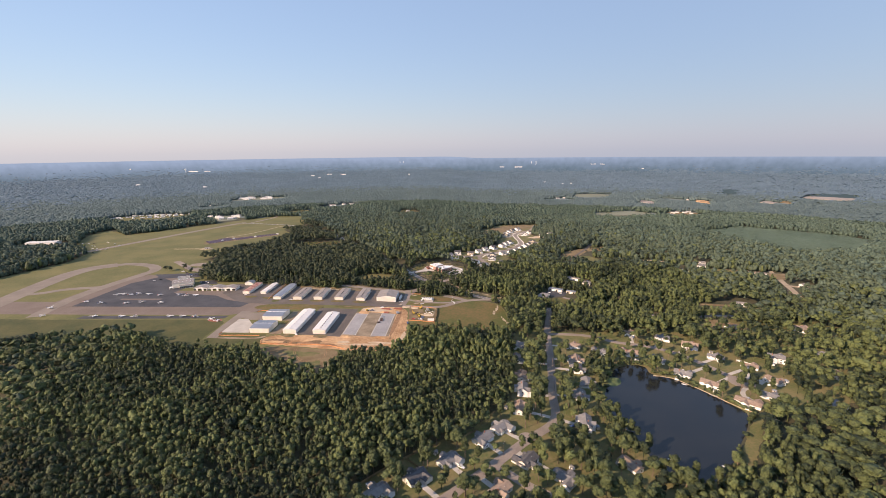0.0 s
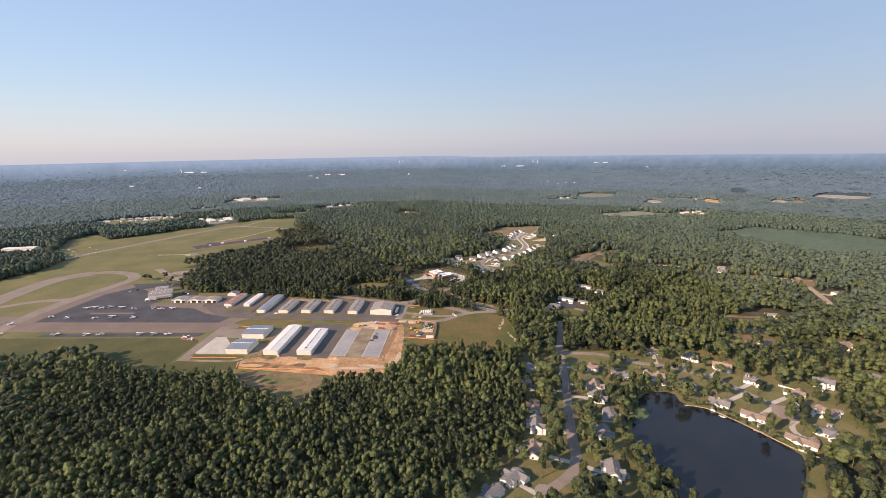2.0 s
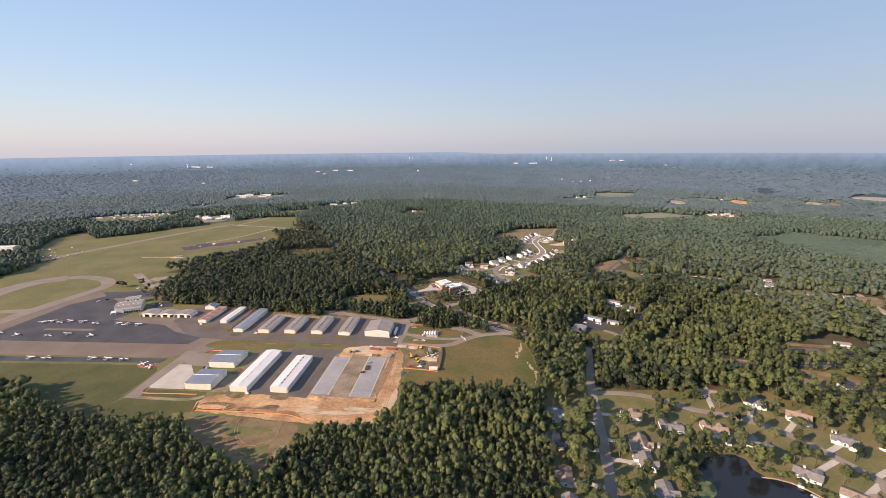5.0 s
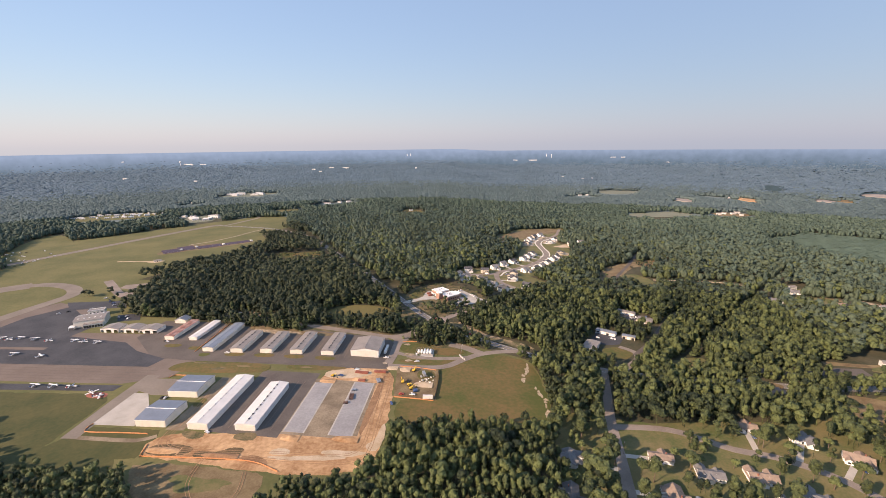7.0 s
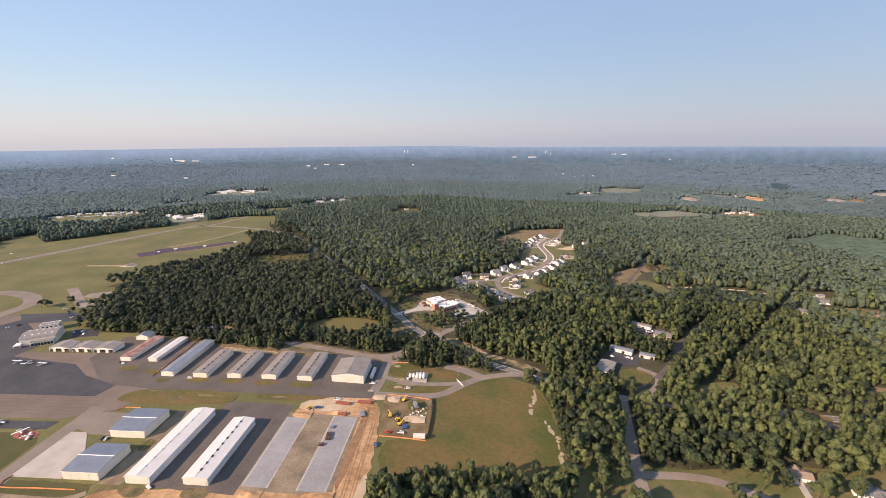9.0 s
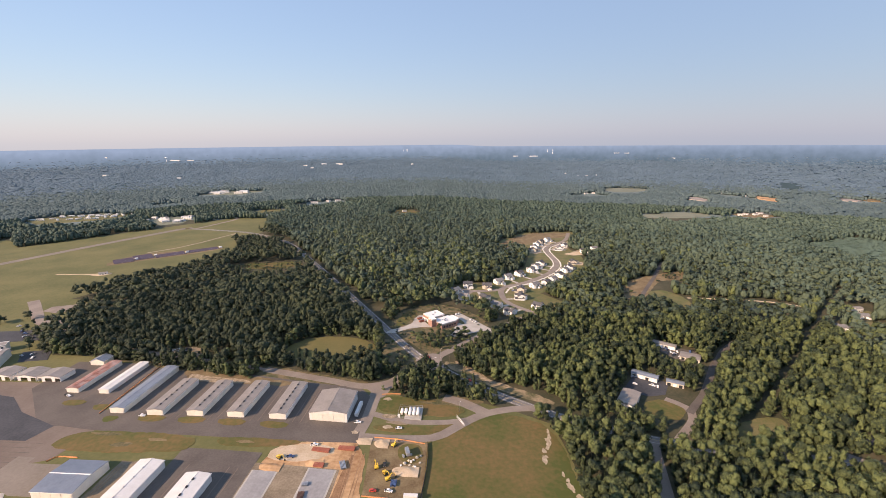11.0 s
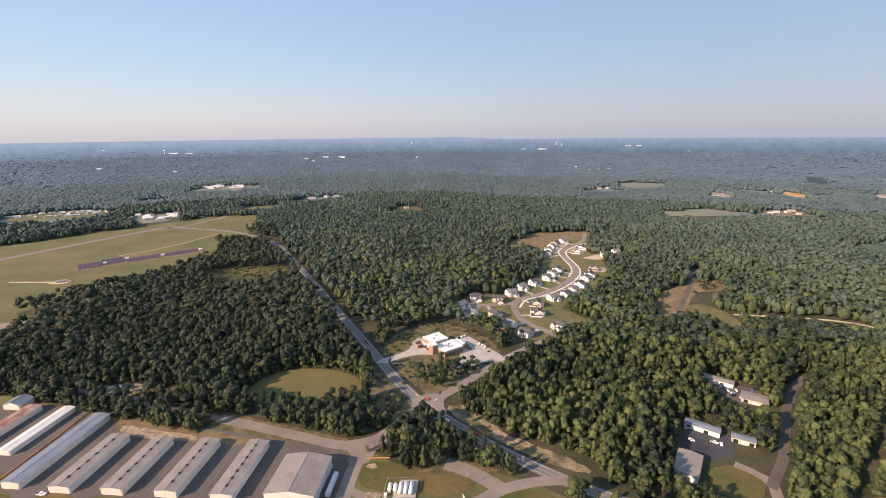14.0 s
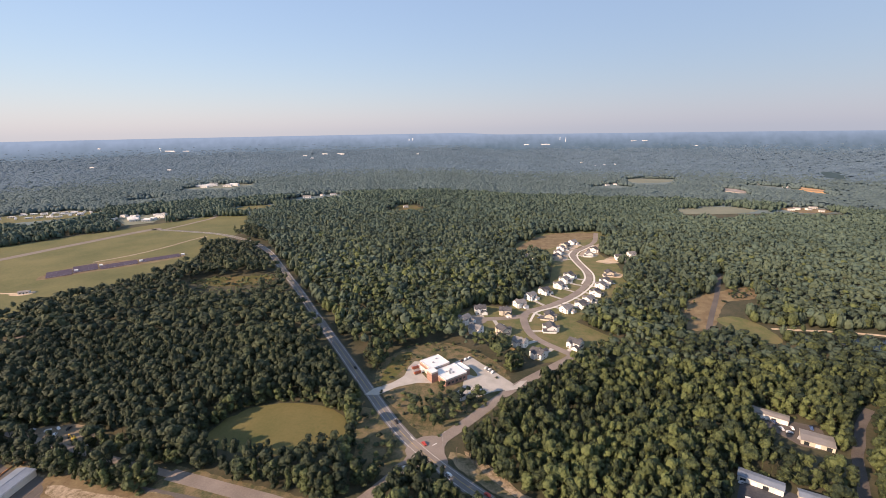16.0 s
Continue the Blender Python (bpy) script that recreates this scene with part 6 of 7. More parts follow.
# trees and hedges about the terminal
TERMINAL_TREES = []
t_rng = random.Random(3)
for cx, cy, n, spread in ((-520, 815, 8, 12), (-470, 775, 18, 14), (-448, 762, 14, 10), (-556, 850, 5, 10), (-500, 842, 12, 12), (-436, 764, 10, 8), (-490, 796, 14, 12), (-462, 798, 16, 14), (-582, 832, 5, 8)):
    for k in range(n):
        TERMINAL_TREES.append((cx + t_rng.uniform(-spread, spread), cy + t_rng.uniform(-spread, spread)))

# ---- poles, pond edge, boats, gardens ----
def pole(x, y, h=11, arm=True):
    t = thing("utility_pole", at(x, y, 60), "grey wooden utility pole beside the road", "utility pole", "utility poles")
    part("post", tube([(0, 0, -1), (0, 0, h)], [.17, .12], 6), M_BARK, t)
    if arm:
        part("crossarm", box(-1.2, 1.2, -.07, .07, h - 1.0, h - .85), M_BARK, t)
        for q in (-1, 0, 1):
            part("insulator", tube([(q, 0, h - .85), (q, 0, h - .6)], [.06, .05], 6), M_WHITE, t)
    return t


for x, y in ((10, 708), (-23, 690), (-80, 786), (-34, 768), (48, 690), (88, 684), (-120, 842), (-160, 900), (122, 640), (116, 600), (108, 540), (98, 480), (90, 425), (30, 320), (-5, 285)):
    pole(x, y)
ribbon("pond_wall", [(205, 466), (223, 461), (242, 437), (263, 404), (286, 384)], 0.9, 0.45, M_SAND, "pale timber retaining wall along the pond", "wall", 8, 0.9)


def boat(x, y, yaw, label):
    t = thing("boat", pose(x, y, float(height(x, y)) + .12, 0, 0, yaw), label, "boat", "small boats on the pond")
    part("hull", tube([(0, -2.1, .3), (0, -1.2, .25), (0, .6, .22), (0, 1.9, .25)], [(.1, .2), (.7, .28), (.8, .3), (.65, .28)], 8), M_WHITE, t)
    part("thwart", box(-.6, .6, -.2, .2, .5, .56), M_BEIGE, t)


boat(202, 319, 40, "small white rowing boat on the pond")
boat(230, 447, 60, "white skiff moored at the bank")
for x, y, yaw, ln in ((246, 428, 50, 7), (156, 322, 120, 9), (228, 450, 45, 6)):
    t = thing("dock", pose(x, y, float(height(x, y)) + .45, 0, 0, yaw), "short weathered wooden dock at the pond", "dock", "docks at the pond")
    for k in range(int(ln / .5)):
        part("plank", box(-1.2, 1.2, -ln + k * .5 + .03, -ln + k * .5 + .47, 0, .08), M_BEIGE, t)
    for xx in (-1, 1):
        part("pile", tube([(xx, -ln + .4, -1), (xx, -ln + .4, .5)], [.12, .12], 6), M_BARK, t)
garden_rng = random.Random(77)
for x, y, yaw, style in POND_HOMES[::2] + LAKE_HOMES[:8]:
    a = radians(yaw)
    bx, by = x - 13 * math.sin(a) + garden_rng.uniform(-5, 5), y + 13 * math.cos(a) + garden_rng.uniform(-4, 4)
    if inside(np.array([bx]), np.array([by]), POND)[0] or not inside(np.array([bx]), np.array([by]), HOMES)[0]:
        continue
    t = thing("garden_shed", at(bx, by, yaw + garden_rng.uniform(-20, 20)), "small pale garden shed behind a house", "shed", "garden sheds")
    gable(t, -1.8, 1.8, -1.4, 1.4, 2.2, 0.5, garden_rng.choice((M_BEIGE, M_WHITE)), garden_rng.choice((M_SH_GREY, M_ROOF_STEEL)), "x", -.5, 0.2)
    part("door", box(-.6, .6, -1.48, -1.38, 0, 1.9), M_DARK, t)


def board_fence(line, label="weathered brown board fence behind gardens", mat=M_STRAW):
    t = thing("board_fence", pose(0, 0, 0), label, "fence", "garden fences")
    c = curve_through(line, 2.4)
    for a, b in zip(c, c[1:]):
        d = Vector((b[0] - a[0], b[1] - a[1], 0))
        ob = part("board_panel", box(0, d.length - .05, -.05, .05, -.3, 1.9), mat, t)
        ob.matrix_basis = pose(float(a[0]), float(a[1]), float(height(*a)), 0, 0, math.degrees(math.atan2(d.y, d.x)))


board_fence([(-46, 304), (-36, 296), (-28, 288)])
board_fence([(-80, 268), (-62, 290), (-44, 308), (-22, 326)])
board_fence([(10, 348), (2, 342), (-6, 330)])
board_fence([(44, 400), (48, 440), (50, 480), (54, 520)])
board_fence([(7, 955), (-10, 950), (-20, 946)])
board_fence([(9, 935), (20, 928), (28, 915)])


# ---- soil, tracks and seams about the hangars ----
M_BANK = material("weedy dark spoil", (0.055, 0.050, 0.022), (0.20, 0.125, 0.062), 5, 0.95, 0.3, 4, contrast=(0.36, 0.64))
patch("soil_between", [(-249, 524), (-234, 524), (-234, 606), (-249, 606)], 0.19, M_GRAVEL, "trodden brown earth between the hangars", "ground")
patch("grass_between", rounded([(-249, 556), (-240, 556), (-240, 569), (-249, 569)], 1), 0.23, M_FIELD, "patch of grass between the hangars", "grass")
for poly, mat, label in (([(-246, 496), (-246, 505), (-231, 508), (-213, 506), (-214, 498), (-227, 494)], M_BANK, "dark weedy spoil bank"), ([(-210, 495), (-210, 502), (-192, 502), (-187, 508), (-176, 508), (-176, 501), (-180, 495), (-192, 493)], M_BANK, "dark weedy spoil bank"),
                         ([(-177, 496), (-170, 502), (-156, 499), (-151, 492), (-158, 492)], M_CLAYDARK, "dark damp clay slope"), ([(-157, 503), (-155, 510), (-143, 511), (-141, 504)], M_SAND, "pale graded pad of sand"),
                         ([(-190, 516), (-192, 524), (-177, 527), (-173, 522), (-175, 516)], M_ROUGH, "rough grass at a hangar's end"), ([(-232, 518), (-234, 524), (-216, 523), (-214, 516), (-223, 514)], M_ROUGH, "rough grass at a hangar's end"),
                         ([(-119, 508), (-119, 513), (-88, 515), (-84, 514), (-100, 506)], M_SAND, "pale sand below the slab"), ([(-160, 501), (-144, 498), (-112, 502), (-96, 507), (-114, 508), (-139, 503)], M_SAND, "pale sand below the slab"),
                         ([(-90, 523), (-84, 528), (-81, 554), (-77, 542), (-78, 518), (-86, 516)], M_SAND, "pale broken rim of the site"), ([(-95, 530), (-92, 600), (-95, 636), (-99, 600), (-99, 540)], M_CLAYDARK, "darker damp clay lane"),
                         ([(-152, 615), (-120, 617), (-105, 632), (-128, 636), (-154, 628)], M_SAND, "pale sand at the site's head")):
    patch("soil_patch", rounded(poly, 1), 0.30, mat, label, "ground")
for x, y, rx_, ry_, mat in ((-190, 470, 24, 8, M_LAWN), (-205, 455, 14, 6, M_STRAW), (-168, 448, 12, 8, M_LAWN), (-150, 450, 5, 12, M_VERGE)):
    poly = [(x + rx_ * math.cos(a) * far_rng.uniform(.6, 1.3), y + ry_ * math.sin(a) * far_rng.uniform(.6, 1.3)) for a in np.linspace(0, 6.283, 13)[:-1]]
    patch("soil_patch", rounded(poly, 1), 0.27, mat, "irregular patch of graded soil", "ground")
for line in ([(-240, 526), (-238, 512), (-226, 504), (-190, 503), (-150, 506), (-110, 508), (-92, 518), (-92, 560), (-94, 610), (-96, 640)], [(-244, 526), (-243, 510), (-228, 500), (-180, 499), (-120, 499), (-88, 508), (-86, 560), (-88, 630)],
             [(-246, 600), (-243, 560), (-241, 526)], [(-200, 495), (-196, 470), (-178, 452), (-160, 462), (-164, 484)]):
    for d in (-1.0, 1.0):
        ribbon("wheel_track", offset_line(line, d), 0.42, 0.32, M_RUT, "dark wheel track in the clay", "track", 8, 0.04)
for x, y0, y1 in ((-246, 654, 706), (-214, 654, 704), (-181, 656, 706), (-148, 658, 708), (-277, 656, 724), (-204, 530, 606), (-170, 530, 606), (-317, 662, 730), (-343, 676, 734)):
    for d in (-3.2, 3.0):
        ribbon("lane_edge", [(x + d, y0), (x + d, (y0 + y1) / 2), (x + d, y1)], 0.5, 0.30, M_RAMP, "pale drain line along a hangar lane", "pavement", 20, 0.04)
for k in range(6):
    ribbon("ramp_joint", [(-640 + 0 * k, 594 + 5 * k), (-480, 594.5 + 5 * k), (-320, 595 + 5 * k)], 0.3, 0.235, M_ASPHALT, "dark joint in the concrete ramp", "pavement", 40, 0.03)
patch("brown_field_north", rounded([(30, 1306), (112, 1478), (232, 1500), (216, 1440), (150, 1410), (100, 1330)], 1), 0.16, M_STRAW, "brown cleared field beyond the estate", "field")
for x, y, rx_, ry_ in ((152, 1380, 20, 24), (178, 1322, 9, 26), (205, 1275, 34, 14), (185, 1200, 12, 16)):
    patch("estate_sand", rounded([(x + rx_ * math.cos(a) * far_rng.uniform(.7, 1.2), y + ry_ * math.sin(a) * far_rng.uniform(.7, 1.2)) for a in np.linspace(0, 6.283, 13)[:-1]], 1), 0.18, M_SAND, "pale graded soil round unfinished houses", "ground")

# car park and lawn at the wood's edge beyond the terminal
LOT_LAWN = [(-630, 905), (-600, 915), (-538, 914), (-505, 888), (-500, 830), (-548, 828), (-598, 862)]
OPEN.append(LOT_LAWN)
patch("grass_car_park", rounded(LOT_LAWN), 0.16, M_GRASS, "dry lawn round the outer car park", "grass")
patch("car_park_outer", [(-566, 868), (-568, 884), (-533, 899), (-516, 880), (-543, 863)], 0.24, M_ROAD, "pale asphalt outer car park", "car park")
ribbon("lane_car_park", [(-616, 905), (-590, 882), (-566, 860), (-540, 838), (-508, 823)], 13, 0.27, M_ROAD, "broad pale lane to the outer car park", "road")
ribbon("lane_woods", [(-522, 893), (-508, 892), (-495, 908), (-484, 922)], 5, 0.26, M_ROAD, "narrow pale lane into the woods", "road")

SHOPS_NORTH = [(175, 714), (186, 727), (202, 746), (223, 778), (240, 805), (250, 816), (266, 837), (290, 860)]
ribbon("lane_shops_north", SHOPS_NORTH, 6.5, 0.24, M_ASPHALT, "worn asphalt lane past the workshops", "road")
ROADS.append((SHOPS_NORTH, 6.5))
# lots and lanes among the eastern woods
EAST_LOTS = []
for line, w, mat, label in (([(611, 911), (598, 870), (585, 835), (566, 778), (552, 744)], 9, M_DIRTROAD, "broad pale sandy lane in the eastern woods"), ([(556, 908), (571, 907), (585, 890), (624, 886)], 9, M_DIRTROAD, "pale sandy lane to a white shed"),
                            ([(518, 920), (549, 910)], 14, M_STRAW, "tan bare strip among trees"), ([(370, 706), (413, 700), (444, 699)], 8, M_STRAW, "tan bank above a grey lot"),
                            ([(367, 687), (400, 686)], 15, M_ASPHALT, "grey asphalt lot among trees"), ([(262, 668), (278, 653), (294, 640)], 9, M_ROAD, "pale lane past a bare lot"),
                            ([(341, 633), (365, 627), (384, 611)], 14, M_STRAW, "tan yard behind a house"), ([(581, 808), (608, 794), (640, 790)], 9, M_DIRTROAD, "pale sandy side lane")):
    ribbon("woodland_lane", line, w, 0.30, mat, label, "lane")
    for (ax, ay), (bx, by) in zip(line, line[1:]):
        n_ = np.array([ay - by, bx - ax]) / math.hypot(bx - ax, by - ay) * (w * .5 + 2)
        EAST_LOTS.append([(ax + n_[0], ay + n_[1]), (bx + n_[0], by + n_[1]), (bx - n_[0], by - n_[1]), (ax - n_[0], ay - n_[1])])

# lily leaves along the pond's shore
patch("lily_bed", rounded([(150, 441), (156, 440), (165, 447), (167, 457), (160, 462), (152, 458)], 1), 0.16, M_LILY, "pale green bed of floating lily leaves", "lily leaves")

OPEN.append([(-1125, 1040), (-1150, 1105), (-1050, 1120), (-990, 1050)])
# drives round the turning place above the pond
for line in ([(294, 444), (284, 437), (279, 426), (282, 417)], [(302, 438), (304, 432), (312, 430)], [(309, 451), (320, 458), (332, 452)], [(300, 459), (310, 470), (318, 478)]):
    ribbon("driveway_curved", line, 4.6, 0.24, M_CONC, "pale curved concrete driveway", "driveway", step=3.0)

# mown grass south of the ramp, earth strip north of the hangars, verge of the access road
patch("grass_south_strip", [(-720, 440), (-720, 566), (-545, 566), (-336, 571), (-327, 560), (-326, 500), (-262, 490), (-252, 470), (-262, 430)], 0.135, M_DARKGRASS, "dark green mown grass south of the ramp", "grass")
ACCESS_VERGE = [(-215, 713), (-100, 713), (-108, 724), (-139, 730), (-208, 742)]
OPEN.append(ACCESS_VERGE)
patch("verge_access", ACCESS_VERGE, 0.14, M_ROUGH, "rough grass verge of the airport access road", "verge")
patch("soil_hangar_edge", [(-330, 737), (-300, 730), (-240, 720), (-196, 714), (-196, 719), (-240, 726), (-300, 738), (-330, 745)], 0.26, M_VERGE, "bare sandy earth strip behind the hangars", "ground")

# small yard under the trees north of the hangars
SCRAP_YARD = [(-338, 756), (-338, 768), (-318, 776), (-300, 777), (-282, 766), (-280, 754), (-302, 756)]
OPEN.append(SCRAP_YARD)
patch("soil_scrap_yard", rounded(SCRAP_YARD, 1), 0.18, M_GRAVEL, "grey trodden ground of a yard in the trees", "ground")
for x, y, yaw, k in ((-317, 771, 60, 0), (-313, 764, 20, 3), (-334, 768, 100, 1), (-282, 755, 75, 1), (-322, 768, 140, 0), (-309, 771, 10, 2)):
    put_car(x, y, yaw, k, "vehicles in the yard under the trees", 0.2)
digger(-295, 760, 250, "yellow tracked machine in the yard under the trees")
patch("soil_sand_bank", rounded([(-277, 723), (-241, 717), (-212, 715), (-210, 709), (-241, 708), (-270, 713)], 1), 0.36, M_CUT, "bare pale sand behind the hangars", "ground")

# rough ground between the oval clearing and the crossing, and open grass beside the solar arrays
CROSSING_SCRUB = [(-112, 799), (-107, 821), (-85, 803), (-67, 781), (-62, 770), (-72, 752), (-86, 746), (-98, 742), (-101, 767)]
SOLAR_GRASS = [(-560, 1030), (-522, 1060), (-516, 1120), (-494, 1160), (-490, 1205), (-505, 1250), (-540, 1300), (-560, 1330), (-580, 1200)]
OPEN += [CROSSING_SCRUB, SOLAR_GRASS]
patch("grass_crossing", rounded(CROSSING_SCRUB, 1), 0.12, M_ROUGH, "straw-coloured scrub beside the crossing", "grass")
patch("grass_solar", SOLAR_GRASS, 0.08, M_GRASS, "mown grass beside the solar arrays", "grass")

# grass with tree shade put into its colour, gravel lane before the square hangars
patch("grass_dark_corner", [(-309, 525), (-252, 524), (-248, 507), (-250, 490), (-328, 482), (-323, 505)], 0.15, M_DARKGRASS, "dark rough grass beside the building site", "grass")
ribbon("gravel_lane", [(-314, 511), (-290, 510), (-262, 510), (-250, 516)], 4.5, 0.20, M_GRAVEL, "grey gravel lane below the silt fence", "lane")
board_fence([(316, 505), (324, 497), (332, 488)], "white garden fence beside a lawn", M_WHITE)

# trodden soil on the grass islands, drain kerb and a sliding gate by the fuel tanks
soil_rng = random.Random(17)
for x, y, rx_, ry_, mat in ((-78, 676, 6, 3.5, M_CUT), (-77, 662, 5, 2.2, M_SCAR), (-84, 700, 4, 2.5, M_CUT), (-70, 668, 9, 2.4, M_GRAVEL), (-45, 700, 14, 2.6, M_ROUGH), (-282, 633, 13, 2.2, M_ROUGH), (-262, 622, 9, 3, M_ROUGH),
                         (-240, 629, 8, 2, M_STRAW), (-176, 632, 8, 1.8, M_STRAW), (-100, 652, 3, 2.2, M_SCAR)):
    poly = [(x + rx_ * math.cos(a) * soil_rng.uniform(.55, 1.2), y + ry_ * math.sin(a) * soil_rng.uniform(.55, 1.2)) for a in np.linspace(0, 6.283, 15)[:-1]]
    patch("soil_trodden", rounded(poly, 1), 0.37, mat, "worn soil showing through short grass", "ground")
t = thing("sliding_gate", pose(-20.5, 677, float(height(-20.5, 677)) + 0.25, 0, 0, 120), "pale steel sliding gate across the loop road", "gate")
for z in (0.25, 1.2, 2.1):
    part("rail", box(-6.5, 6.5, -.08, .08, z, z + .16), M_WHITE, t)
for k in range(9):
    part("bar", box(-6.5 + 1.6 * k, -6.36 + 1.6 * k, -.06, .06, .05, 2.2), M_WHITE, t)
for x, y, h in ((-22, 691, 9), (9, 707, 12), (-44, 781, 11)):
    t = thing("lamp_post", at(x, y, 30), "pale metal lamp post beside the road", "lamp post", "lamp posts")
    part("post", tube([(0, 0, -.5), (0, 0, h)], [.16, .10], 8), M_STEEL, t)
    part("arm", tube([(0, 0, h - .1), (1.2, 0, h + .25)], [.07, .06], 6), M_STEEL, t)
    part("lamp_head", box(1.0, 1.8, -.2, .2, h + .18, h + .34, bevel=.05), M_WHITE, t)

ribbon("wood_trail", WOOD_TRAIL, 2.2, 0.12, M_CUT, "pale sandy trail through the young stand", "track")
patch("grass_tank_copse", rounded([(-66, 712), (-70, 738), (-58, 756), (-30, 740), (2, 724), (-1, 704), (-30, 697)], 1), 0.13, M_ROUGH, "rough straw ground under the small copse", "grass")

patch("grass_station_lawn", rounded([(-106, 858), (-100, 896), (-86, 914), (-82, 898), (-88, 872), (-98, 852)], 1), 0.14, M_FIELD, "mown green lawn beside the fire station", "grass")

# raw soil about the newest houses of the estate
for poly in ([(150, 1300), (178, 1292), (196, 1330), (210, 1370), (240, 1400), (232, 1420), (196, 1382), (168, 1345)], [(176, 1255), (225, 1268), (252, 1300), (236, 1322), (200, 1300)], [(96, 1270), (124, 1262), (136, 1310), (160, 1360), (150, 1385), (118, 1340)]):
    patch("soil_estate", rounded(poly, 1), 0.17, M_DIRTROAD, "pale raw soil round new houses", "ground")


# ---- planting ----
def clear_of_houses(x, y, extra=0.0):
    bad = np.zeros(len(x), bool)
    for hx, hy, hr in HOUSES:
        bad |= np.hypot(x - hx, y - hy) < hr + extra
    return bad


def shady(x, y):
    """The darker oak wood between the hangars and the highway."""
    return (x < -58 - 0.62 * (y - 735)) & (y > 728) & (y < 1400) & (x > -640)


def seen_over(poly, tall=17.0):
    """Open ground grown towards the flight line, as the woods in front of it are cut back."""
    p = np.array(poly, float)
    centre = np.array([0.0, 260.0])
    pts = sorted(map(tuple, np.vstack([p, centre + (p - centre) * (1 - tall / 225)])))
    half = []
    for seq in (pts, pts[::-1]):
        chain = []
        for q in seq:
            while len(chain) > 1 and (chain[-1][0] - chain[-2][0]) * (q[1] - chain[-2][1]) - (chain[-1][1] - chain[-2][1]) * (q[0] - chain[-2][0]) <= 0:
                chain.pop()
            chain.append(q)
        half += chain[:-1]
    return half


OPEN += [seen_over(poly, 16.0 if poly in (FAR_FIELD, TRAILER_PARK, DEPOT, YARDS, MID_OPEN) else 15.0 if np.mean([q[1] for q in poly]) > 1900 else 7.0) for poly in OPEN[9:] if np.mean([q[1] for q in poly]) > 1000 and poly is not YOUNG_FIELD]
OPEN += [seen_over([(-470, 1322), (-554, 1373), (-644, 1398), (-644, 1414), (-554, 1390), (-470, 1340)], 14.0)]
OPEN += [seen_over(poly, 8.0) for poly in EAST_LOTS] + [seen_over(ROUND_FIELD, 2.5), seen_over(DIRT_CLEARING[-5:] + DIRT_CLEARING[:3], 6.0)]
OPEN += [seen_over(WORKSHOPS, 11.0), seen_over(BUSINESS, 2.5)]


def ragged(x, y):
    """Uneven edges to the woods."""
    far = np.clip((y - 900) / 300, 0, 2.2)
    d = np.array([(noise.noise((a / 34, b / 34, 1.0)), noise.noise((a / 34, b / 34, 8.0))) for a, b in zip(x, y)]).reshape(-1, 2)
    return x + 13 * far * d[:, 0], y + 13 * far * d[:, 1]


shape_rng = np.random.default_rng(11)
NEAR_SHAPES = [join([crown_shape(shape_rng, 3 - k % 2, 66 + 12 * (k % 2), k % 3 != 2), TRUNK]) for k in range(10)]
MID_SHAPES = [crown_shape(shape_rng, 1 + k % 2, 15, k % 3 != 2) for k in range(9)]
OAK_SHAPES = [crown_shape(shape_rng, 2, 20, False) for k in range(6)]
PLAIN_SHAPES = [crown_shape(shape_rng, 1, 7, k % 2 == 0) for k in range(6)]
v0, f0 = ico(0)
FAR_SHAPES = []                  # far crowns: five-sided uneven domes
for k in range(6):
    ring = [(shape_rng.uniform(.75, 1.2) * math.cos(1.257 * i), shape_rng.uniform(.75, 1.2) * math.sin(1.257 * i), shape_rng.uniform(.66, .80)) for i in range(5)]
    FAR_SHAPES.append((np.array(ring + [(shape_rng.uniform(-.3, .3), shape_rng.uniform(-.3, .3), 1.0)]), np.array([[i, (i + 1) % 5, 5] for i in range(5)])))

EDGE_SHAPES = [(v0 * shape_rng.uniform(0.75, 1.2, v0.shape) * [1, 1, 0.5] + [0, 0, 0.48], f0) for k in range(5)]

LEAFY_EDGE = [join([(v, f), shards(shape_rng, np.array([0, 0, .48]), np.array([.96, .96, .5]), 20, 0.42)]) for v, f in EDGE_SHAPES]
YOUNG_SHAPES = [join([crown_shape(shape_rng, 2, 44, k % 3 != 2), TRUNK]) for k in range(8)]
NEAR_EDGE = []                   # crowns leafy almost to the ground
for k, (v, f) in enumerate(NEAR_SHAPES[:6]):
    a = 2.1 * k
    low = [np.array([.30 * math.cos(a), .30 * math.sin(a), .42]), np.array([-.28 * math.cos(a), -.28 * math.sin(a), .24])]
    NEAR_EDGE.append(join([(v, f)] + [q for c in low for q in ((v0 * shape_rng.uniform(.75, 1.2, v0.shape) * [.62, .62, .17] + c, f0), shards(shape_rng, c, np.array([.66, .66, .18]), 18, 0.40))]))
HAZY_SHAPES = [(v * [1, 1, .55] + [0, 0, .45], f) for v, f in FAR_SHAPES]

